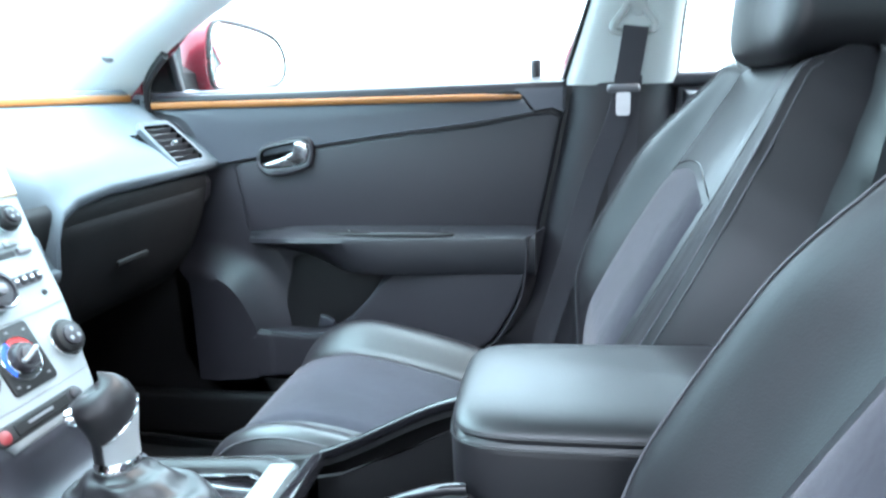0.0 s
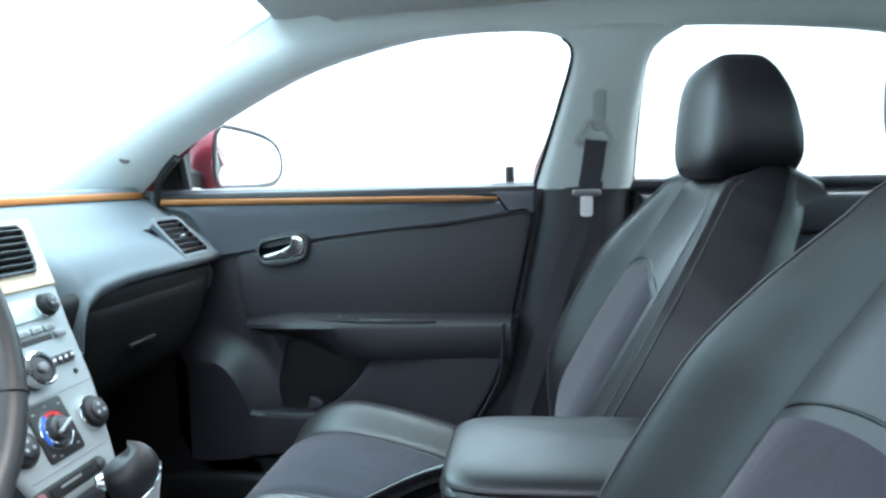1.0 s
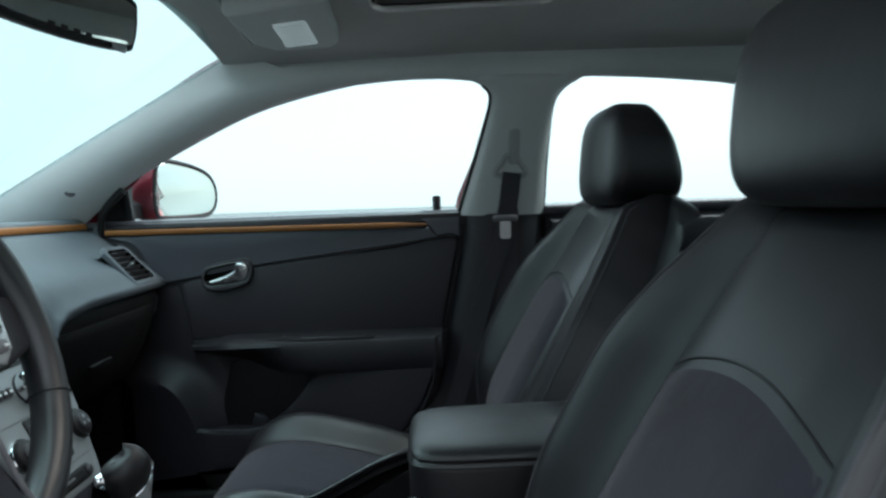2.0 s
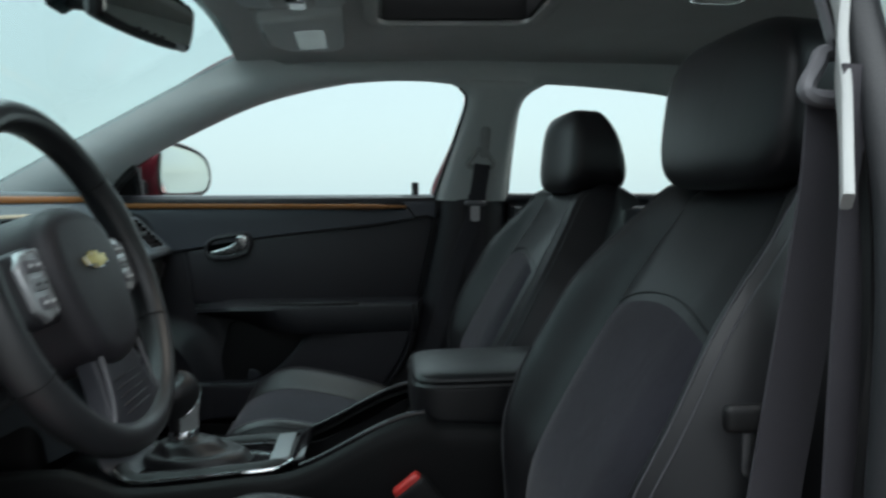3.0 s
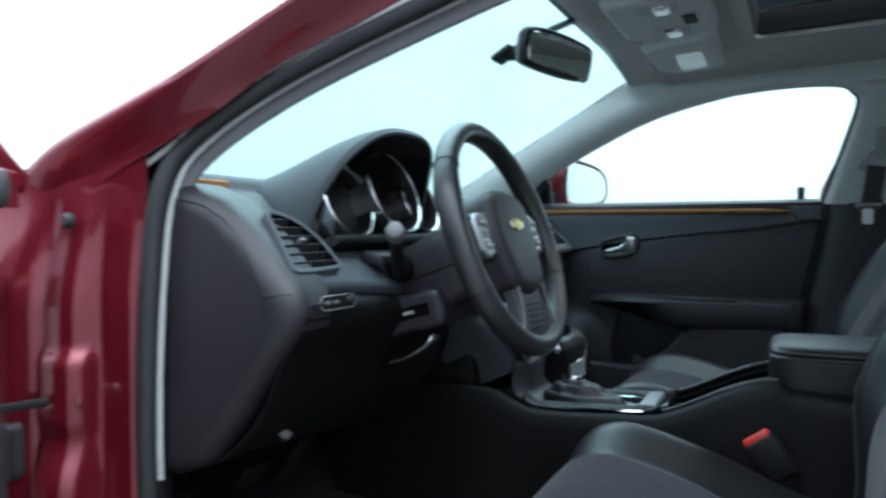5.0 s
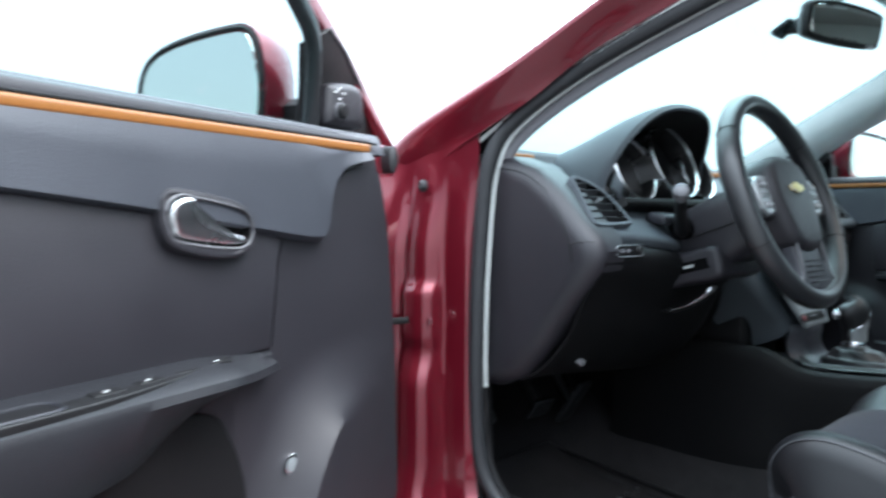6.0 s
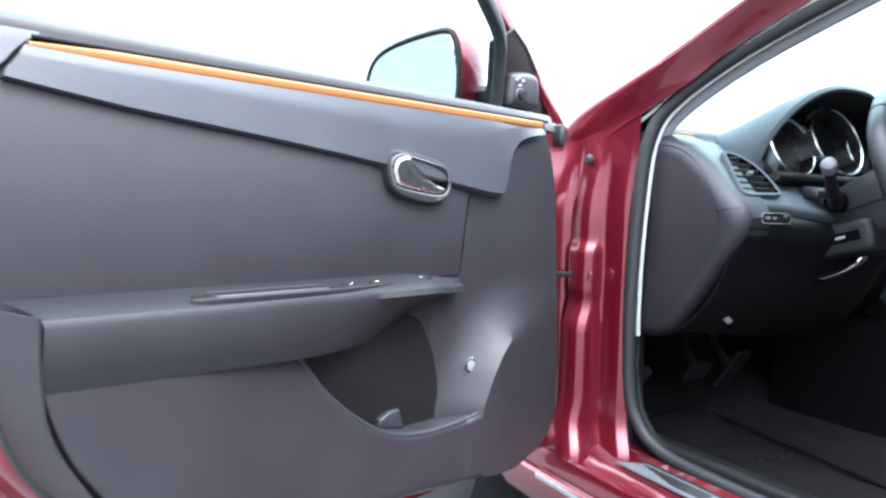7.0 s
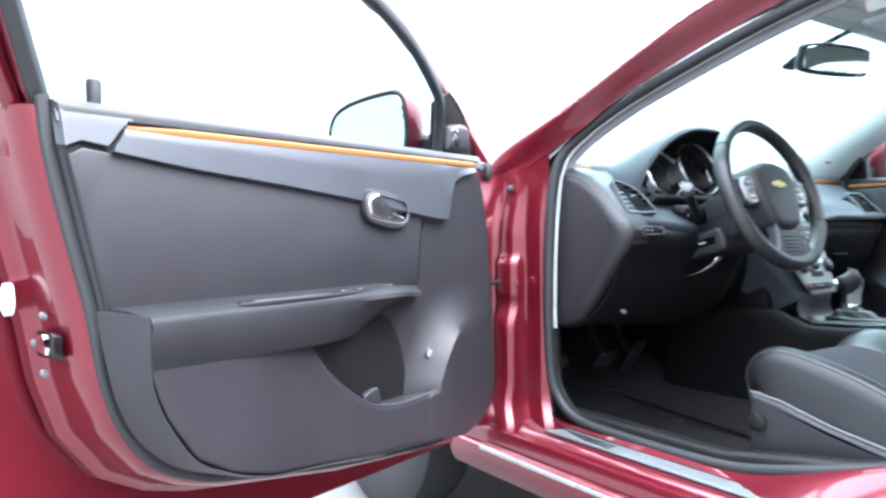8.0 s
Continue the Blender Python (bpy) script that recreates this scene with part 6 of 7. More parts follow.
def steering_column():
    t = empty("steering_column", (-0.08, -0.365, 0.8), "dark steering column shroud with stalks and ignition lock", "steering column")
    m = WHEEL
    bm = bmesh.new()
    rows = []
    for d, w, h, dz in ((-0.030, 0.050, 0.045, 0.0), (-0.045, 0.062, 0.055, 0.0), (-0.09, 0.068, 0.062, -0.008), (-0.15, 0.064, 0.062, -0.014), (-0.21, 0.058, 0.058, -0.02)):
        rows.append([bm.verts.new(m @ Vector((x, y, d))) for x, y in rrect(2 * w, 2 * h, 0.03, 5, 0, dz - 0.01)])
    for a, b in zip(rows[:-1], rows[1:]):
        for j in range(len(a)):
            bm.faces.new((a[j], a[(j + 1) % len(a)], b[(j + 1) % len(a)], b[j]))
    bm.faces.new(rows[0][::-1])
    bm.faces.new(rows[-1])
    part("shroud", bm, M_PLASTIC, t, "dark grey upper shroud")
    part("shroud_seam", sweep([m @ Vector((x * 1.003, -0.018, d)) for x, d in ((-0.063, -0.045), (-0.069, -0.09), (-0.065, -0.15))], circle(0.0015, 5)), M_BLACK, t)
    # stalk opening, a black plate for its dark hole, and the lever block beside it
    part("stalk_opening", plate([(p.x, p.y) for p in spline([(-0.140, 0.853, 0), (-0.128, 0.872, 0), (-0.108, 0.868, 0), (-0.100, 0.850, 0), (-0.108, 0.833, 0), (-0.128, 0.834, 0)], 28, closed=True)], -0.40, -0.449, lambda x, z, d: Vector((x, d, z)), 0.006, 3), M_RECESS_SHADE, t, "black plate standing for the dark stalk opening")
    part("lever_block", rbox((0.040, 0.060, 0.020), pose(-0.150, -0.448, 0.868, 0, 8, 0), 0.007, 3), M_PLASTIC2, t, "short grey lever beside the stalk")
    tip = Vector((-0.048, -0.576, 0.910))
    root = Vector((-0.082, -0.512, 0.876))
    st = part("stalk", sweep(spline([(-0.113, -0.449, 0.846), (-0.082, -0.512, 0.876), tip], 20), circle(0.0115, 12), scale=lambda s: 1.15 - 0.4 * s), M_BLACK, t, "black indicator stalk with a grey knob")
    d = (tip - root).normalized()
    part("stalk_knob", lathe([(0.008, -0.022), (0.012, -0.014), (0.013, 0.004), (0.0115, 0.010), (0.007, 0.013)], axes(tip, d.orthogonal(), d.cross(d.orthogonal()), d), 20), M_KNOBGREY, st)
    tip2 = Vector((-0.045, -0.19, 0.915))
    part("stalk", sweep(spline([Vector((-0.045, -0.30, 0.895)), Vector((-0.047, -0.24, 0.905)), tip2], 12), circle(0.009, 12), scale=lambda s: 1 - 0.15 * s), M_BLACK, t, "black wiper stalk")
    part("ignition_lock", lathe([(0.019, -0.01), (0.019, 0.006), (0.012, 0.008)], m @ Matrix.Translation((-0.06 * m.col[0][1] * 1.0, -0.03, -0.05)) @ Matrix.Rotation(radians(30), 4, "Y"), 20), M_STEEL, t)
    side = [(p.x, p.y) for p in spline([(-0.150, 0.800, 0), (-0.10, 0.812, 0), (-0.062, 0.822, 0), (-0.046, 0.812, 0), (-0.038, 0.775, 0), (-0.060, 0.760, 0), (-0.100, 0.752, 0), (-0.138, 0.742, 0), (-0.150, 0.765, 0)], 40, closed=True)]
    low = part("lower_cover", plate(side, -0.290, -0.450, lambda x, z, d: Vector((x, d, z)), 0.012, 4), M_PLASTIC, t, "dark grey lower shroud")
    # No hollow here: the recess is a flat plate with its shade painted on.
    part("cover_recess_shade", plate([(-0.128, 0.785), (-0.066, 0.802), (-0.060, 0.784), (-0.122, 0.766)], -0.440, -0.4515, lambda x, z, d: Vector((x, d, z)), 0.001, 1), M_RECESS_SHADE, low, "flat black plate standing for a shaded recess")
    part("cover_mark", plate([(-0.108, 0.783), (-0.090, 0.788), (-0.089, 0.784), (-0.107, 0.779)], -0.440, -0.4525, lambda x, z, d: Vector((x, d, z)), 0.0005, 1), M_BEIGE, low)
    part("tilt_lever", sweep(spline([(-0.150, -0.43, 0.700), (-0.130, -0.442, 0.702), (-0.096, -0.444, 0.716), (-0.066, -0.442, 0.736), (-0.056, -0.436, 0.752)], 20), rrect(0.020, 0.007, 0.003, 3)), M_BLACK, t, "black tilt lever")
    part("lever_edge", sweep(spline([(-0.132, -0.453, 0.703), (-0.096, -0.455, 0.717), (-0.066, -0.453, 0.737), (-0.058, -0.448, 0.750)], 20), circle(0.0022, 6)), M_SATIN, t, "bright edge of the tilt lever")


steering_column()

# ---- front seats ----
BACK_BASE, BACK_DIR, BACK_OUT = Vector((0.467, 0, 0.485)), Vector((0.48, 0, 0.877)), Vector((-0.877, 0, 0.48))
BACK_LEN = 0.622


def back_half(h):
    """Half-width of the backrest at h, from 0 at its foot to 1 at its top."""
    return BACK_WIDTHS[min(100, max(0, round(h * 100)))]


BACK_WIDTHS = [q.y for q in spline([(0, 0.215, 0), (0.2, 0.243, 0), (0.4, 0.258, 0), (0.6, 0.250, 0), (0.8, 0.215, 0), (1.0, 0.152, 0)], 100)]


def back_depth(s, h, k_in=1.0):
    """How far the padding stands out at s, from -1 to 1 across."""
    a = abs(s)
    bolster = (k_in if s < 0 else 1.0) * 0.052 * smooth(0.55, 0.84, a) * (1 - smooth(0.62, 1.0, h) * 0.75) * (0.15 + 0.85 * smooth(0.05, 0.45, h))
    edge = -0.080 * max(0.0, (a - 0.865) / 0.135) ** 1.15
    lumbar = 0.018 * math.sin(math.pi * min(1, h * 1.15)) * (1 - smooth(0.3, 0.7, a))
    top = -0.036 * smooth(0.90, 1.0, h) ** 2 - 0.055 * (1 - smooth(0.0, 0.32, h))
    seam = -0.003 * math.exp(-((a - 0.56) / 0.018) ** 2) * (1 - smooth(0.9, 1, h)) - 0.002 * math.exp(-((a - 0.87) / 0.012) ** 2)
    return bolster + edge + lumbar + top + seam


def seat(yc, driver):
    t = empty("driver_seat" if driver else "passenger_seat", (0.38, yc, 0.24), "black leather bucket seat with grey suede inserts" + (", by the open door" if driver else ""), "car seat", "front seats")
    o = -1 if driver else 1      # outboard side

    def B(s, h, extra=0.0):
        w = back_half(h)
        return BACK_BASE + Vector((0, yc + s * w, 0)) + BACK_DIR * (h * BACK_LEN) + BACK_OUT * (back_depth(s, h, 1.0 if driver else 0.12) + extra)
    # backrest shell: padded front, sides, back
    bm = bmesh.new()
    n, m = 56, 40
    rows = []
    for i in range(m + 1):
        h = i / m
        w = back_half(h)
        row = [B(-1 + 2 * j / n, h) for j in range(n + 1)]
        thick = 0.125 - 0.045 * smooth(0.5, 1, h)
        for k, (f, d) in enumerate(((1.02, 0.52), (1.02, 0.7), (0.98, 0.90), (0.88, 1.0), (0.5, 1.04), (0, 1.05), (-0.5, 1.04), (-0.88, 1.0), (-0.98, 0.90), (-1.02, 0.7), (-1.02, 0.52))):
            row.append(BACK_BASE + Vector((0, yc + f * w, 0)) + BACK_DIR * (h * BACK_LEN) - BACK_OUT * (0.045 + thick * (d - 0.28) * (1 - 0.25 * smooth(0.93, 1, h))))
        rows.append([bm.verts.new(p) for p in row])
    q = len(rows[0])
    for i in range(m):
        for j in range(q):
            bm.faces.new((rows[i][j], rows[i][(j + 1) % q], rows[i + 1][(j + 1) % q], rows[i + 1][j]))
    mid_top = sum((v.co for v in rows[-1]), Vector()) / q
    for k, lift in ((0.90, 0.010), (0.70, 0.018), (0.40, 0.022)):
        rows.append([bm.verts.new(mid_top + (v.co - mid_top) * k + BACK_DIR * lift) for v in rows[m]])
        for j in range(q):
            bm.faces.new((rows[-2][j], rows[-2][(j + 1) % q], rows[-1][(j + 1) % q], rows[-1][j]))
    tip = bm.verts.new(mid_top + BACK_DIR * 0.023)
    foot = bm.verts.new(sum((v.co for v in rows[0]), Vector()) / q)
    for j in range(q):
        bm.faces.new((rows[-1][j], rows[-1][(j + 1) % q], tip))
        bm.faces.new((rows[0][(j + 1) % q], rows[0][j], foot))
    back = part("backrest", bm, M_LEATHER, t, "black leather backrest")

    # suede insert, domed top edge
    def top_h(s):
        return 0.655 + 0.050 * (1 - (s / 0.55) ** 2)

    def ins(u, v):
        s = -0.55 + 1.10 * u
        h = 0.03 + (top_h(s) - 0.03) * v
        e = min(1, 14 * min(u, 1 - u), 16 * min(v + 0.05, 1 - v))
        return B(s, h, 0.0022 * e - 0.0015 * (1 - e))
    part("back_insert", grid(ins, 36, 40), M_SUEDE, back, "grey suede insert")

    arc = [B(-0.55 + 1.1 * k / 24, top_h(-0.55 + 1.1 * k / 24) + 0.003, 0.0004) for k in range(25)]
    part("insert_piping", sweep(arc, circle(0.0013, 6)), M_BLACK, back)
    for s in (-1, 1):
        for d in (0.855, 0.885):
            line = [B(s * d, 0.02 + 0.93 * k / 50, 0.0008) for k in range(51)]
            part("stitch_line", sweep(line, circle(0.0011, 5)), M_THREAD, back)
        line = [B(s * 0.56, 0.02 + 0.93 * k / 50, 0.0) for k in range(51)]
        part("seam_line", sweep(line, circle(0.0021, 5)), M_BLACK, back)
    # cushion
    nose = spline([(0.140, 0, 0.345), (0.090, 0, 0.390), (0.060, 0, 0.440), (0.062, 0, 0.490), (0.095, 0, 0.522), (0.17, 0, 0.533), (0.30, 0, 0.503), (0.42, 0, 0.460), (0.58, 0, 0.425)], 48)

    def half(k):
        return 0.235 + 0.022 * smooth(0.2, 0.6, k) - 0.02 * smooth(0.85, 1, k)

    def C(s, k, extra=0.0):
        i = k * 48
        a = min(int(i), 47)
        p = nose[a].lerp(nose[a + 1], i - a)
        d = (nose[a + 1] - nose[a]).normalized()
        nrm = Vector((-d.z, 0, d.x))
        e = abs(s)
        on = smooth(0.30, 0.62, k)
        z = (0.040 * smooth(0.48, 0.80, e) - 0.012 * smooth(0.8, 0.9, e)) * on - 0.115 * max(0.0, (e - 0.86) / 0.14) ** 1.2 * smooth(0.2, 0.5, k) - 0.03 * smooth(0.82, 1, e) * (1 - on)
        z += -0.004 * math.exp(-((e - 0.52) / 0.022) ** 2) + 0.010 * (1 - e * e) * on
        dx = 0.028 * smooth(0.6, 1.0, e) ** 1.5 * (1 - smooth(0.25, 0.75, k))
        dx += (0.028 if driver else -0.026) * (1 - smooth(0.3, 1, k))
        return p + Vector((dx, yc + s * half(k), 0)) + nrm * (z + extra)
    bm = grid(lambda u, v: C(-1 + 2 * v, u), 48, 56)
    cush = part("cushion", bm, M_LEATHER, t, "black leather seat cushion")

    def cins(u, v):
        s = -0.50 + u
        k = 0.40 + 0.55 * v - 0.03 * (1 - (s / 0.5) ** 2)
        e = min(1, 14 * min(u, 1 - u), 16 * min(v, 1.1 - v))
        return C(s, k, 0.0045 * e - 0.003 * (1 - e))
    part("cushion_insert", grid(cins, 36, 40), M_SUEDE, cush, "grey suede insert")
    for s in (-1, 1):
        part("stitch_line", sweep([C(s * 0.86, 0.22 + 0.7 * k / 40, 0.001) for k in range(41)], circle(0.0011, 5)), M_THREAD, cush)
        part("seam_line", sweep([C(s * 0.52, 0.25 + 0.7 * k / 40, 0.0) for k in range(41)], circle(0.0016, 5)), M_BLACK, cush)
    for k0 in (0.30, 0.325):
        part("stitch_line", sweep([C(-0.9 + 1.8 * j / 40, k0, 0.001) for j in range(41)], circle(0.0011, 5)), M_THREAD, cush)
    # headrest
    hm = axes((0.762 if driver else 0.782, yc, 1.080), (0, 1, 0), Vector((0.06, 0, 1)), Vector((0, 1, 0)).cross(Vector((0.06, 0, 1))))
    ex, ey_, ez = 0.145, 0.087, 0.060

    def head(u, v):
        a, b = 2 * math.pi * u, math.pi * (v - 0.5)
        pw = lambda c, e: math.copysign(abs(c) ** e, c)
        x = ex * pw(math.cos(a), 0.27) * pw(math.cos(b), 0.40)
        z = ez * pw(math.sin(a), 0.30) * pw(math.cos(b), 0.40)
        y = ey_ * pw(math.sin(b), 0.62)
        x *= 1 - 0.07 * smooth(0.0, 0.09, y)
        k = min(1, max(0, (y + 0.087) / 0.174))
        z = z * (1.28 - 1.02 * k ** 1.9) if z > 0 else z * 0.86 + 0.006 * k - 0.010 * (1 - (x / ex) ** 2)
        return hm @ Vector((x, y, z))
    hd = part("headrest", grid(head, 64, 30, close_u=True), M_LEATHER, t, "black leather headrest")
    for s in (-1, 1):
        cut = []
        for k in range(40):
            v = 0.05 + 0.9 * k / 39
            p = head(0.125 if s > 0 else 0.375, v)
            cut.append(p)
        part("headrest_seam", sweep(cut, circle(0.0013, 5)), M_BLACK, hd)
        part("post", sweep([(0.772, yc + 0.065 * s, 0.985), (0.785, yc + 0.065 * s, 1.06)], circle(0.006, 10)), M_STEEL, t)
    # side shield, lever, base
    sh = [(0.135, 0.285), (0.60, 0.285), (0.66, 0.40), (0.62, 0.445), (0.45, 0.418), (0.30, 0.448), (0.20, 0.478), (0.140, 0.486)]
    for s in (-1, 1):
        if s == o:
            shield = part("side_shield", plate(sh if s > 0 else sh, 0.18, 0.268, lambda a, b, d, s=s: Vector((a, yc + d * s, b)), 0.014, 4), M_PLASTIC, t, "dark grey plastic side shield")
            part("shield_trim", sweep([Vector((x, yc + 0.264 * s, z)) for x, z in [(0.14, 0.489), (0.20, 0.481), (0.30, 0.451), (0.45, 0.421)]], circle(0.0018, 6)), M_KNOBGREY, shield)
            part("recline_lever", rbox((0.13, 0.02, 0.028), pose(0.50, yc + 0.275 * s, 0.40, 0, -12, 0), 0.009, 3), M_BLACK, shield)
            part("height_knob", lathe([(0.018, 0), (0.018, 0.012), (0.013, 0.015)], axes((0.160, yc + 0.262 * s, 0.430), (1, 0, 0), (0, 0, s), (0, s, 0)) if s > 0 else axes((0.160, yc + 0.262 * s, 0.430), (1, 0, 0), (0, 0, 1), (0, -1, 0)), 20), M_BLACK, shield)
        part("rail", rbox((0.50, 0.03, 0.035), (0.38, yc + 0.18 * s, 0.262), 0.006, 2), M_STEEL, t)
    part("seat_frame", rbox((0.40, 0.40, 0.14), (0.37, yc, 0.34), 0.02, 3), M_BLACK, t)
    return t


seat(-0.37, True)
seat(0.37, False)


def belt_buckles():
    for yc, s in ((-0.37, 1), (0.37, -1)):
        t = empty("seat_belt_buckle", (0.43, yc + 0.235 * s, 0.45), "black belt buckle with a bright red release button", "belt buckle", "belt buckles")
        m2 = pose(0.408, yc + 0.236 * s, 0.538, 0, -38, 0)
        part("buckle_body", rbox((0.055, 0.024, 0.075), m2, 0.008, 3), M_BLACK, t)
        part("release_button", rbox((0.046, 0.018, 0.018), m2 @ Matrix.Translation((0, 0, 0.036)), 0.005, 3), M_REDPLASTIC, t, "bright red release button")
        part("buckle_stalk", sweep([m2 @ Vector((0, 0, -0.03)), Vector((0.47, yc + 0.245 * s, 0.40)), Vector((0.47, yc + 0.25 * s, 0.27))], rrect(0.012, 0.03, 0.004, 2)), M_BLACK, t)


belt_buckles()


def strap(points, width, across, thick=0.0016):
    """A flat band along points, wide in the direction across."""
    p = spline(points, 40)
    bm = bmesh.new()
    ac = Vector(across).normalized()
    rows = []
    for i, q in enumerate(p):
        d = (p[min(i + 1, 40)] - p[max(i - 1, 0)]).normalized()
        a = (ac - d * ac.dot(d)).normalized()
        nrm = d.cross(a)
        rows.append([bm.verts.new(q + a * x + nrm * y) for x, y in ((-width / 2, -thick), (0, -thick * 0.6), (width / 2, -thick), (width / 2, thick), (0, thick * 1.4), (-width / 2, thick))])
    for i in range(40):
        for j in range(6):
            bm.faces.new((rows[i][j], rows[i][(j + 1) % 6], rows[i + 1][(j + 1) % 6], rows[i + 1][j]))
    bm.faces.new(rows[0][::-1])
    bm.faces.new(rows[-1])
    return bm


def seat_belts():
    for s, x0 in ((1, 0.0), (-1, 0.053)):
        t = empty("seat_belt", (0.60 + x0, 0.70 * s, 0.9), "grey webbing seat belt hanging from the pillar" if s > 0 else "grey webbing seat belt hanging beside the open door", "seat belt", "seat belts")
        g = Vector((0.615 + x0, 0.672 * s, 1.075))
        part("height_adjuster", plate(rrect(0.026, 0.085, 0.012, 5), 0, 0.012, flat(axes((0.622 + x0, (0.648 if s > 0 else 0.640) * s, 1.130), (1, 0, 0), (0, -0.42 * s, 0.9), (0, -s, -0.42) if s > 0 else (0, 1, -0.42))) if s > 0 else
             flat(axes((0.622 + x0, -0.640, 1.130), (-1, 0, 0), (0, 0.42, 0.9), (0, 0.9, -0.42))), 0.006), M_BEIGE if s > 0 else M_KNOBGREY, t, "grey belt height adjuster")
        ring = spline([g + Vector((a, -0.012 * s - 0.3 * b * s, b)) if s > 0 else g + Vector((a * 0.75, 0.016 + 0.3 * b, b * 0.75 - 0.012)) for a, b in ((-0.027, -0.010), (0.0, -0.012), (0.027, -0.010), (0.034, 0.0), (0.018, 0.022), (0.010, 0.034), (-0.010, 0.034), (-0.018, 0.022), (-0.034, 0.0))], 36, closed=True)
        part("guide_loop", sweep(ring, circle(0.0065, 8), closed=True, up=(0, 1, 0)), M_BEIGE if s > 0 else M_KNOBGREY, t, "grey guide loop")
        if s > 0:
            line = [(0.618, 0.655, 1.072), (0.608, 0.660, 1.00), (0.597, 0.675, 0.93), (0.552, 0.690, 0.80), (0.500, 0.692, 0.62), (0.465, 0.692, 0.50), (0.45, 0.69, 0.36)]
            tong = Vector((0.600, 0.656, 0.972))
        else:
            line = [(0.668, -0.650, 1.058), (0.664, -0.652, 1.0), (0.658, -0.650, 0.94), (0.648, -0.648, 0.86), (0.630, -0.645, 0.72), (0.60, -0.645, 0.5), (0.58, -0.645, 0.33)]
            tong = Vector((0.626, -0.638, 0.820))
        part("webbing", strap(line, 0.041, (1, 0, 0.1)), M_WEBBING, t, "grey woven webbing")
        part("webbing", strap([(g.x + 0.002, 0.688 * s, 1.072), (g.x - 0.004, 0.700 * s, 0.98), (g.x - 0.01, 0.703 * s, 0.80), (g.x - 0.012, 0.703 * s, 0.45)], 0.047, (1, 0, 0)), M_WEBBING, t, "grey woven webbing")
        tg = part("tongue", rbox((0.056, 0.012, 0.014 if s > 0 else 0.022), pose(*tong), 0.006, 3), M_KNOBGREY if s > 0 else M_BLACK, t, "belt tongue with a metal blade")
        bl = [(x, z) for x, z in rrect(0.024, 0.040, 0.006, 3, 0, -0.026)]
        part("tongue_blade", plate(bl, -0.0015, 0.0015, lambda a, b, d: tong + Vector((a, d, b)), 0.0005, 1), M_STEEL, tg)


seat_belts()

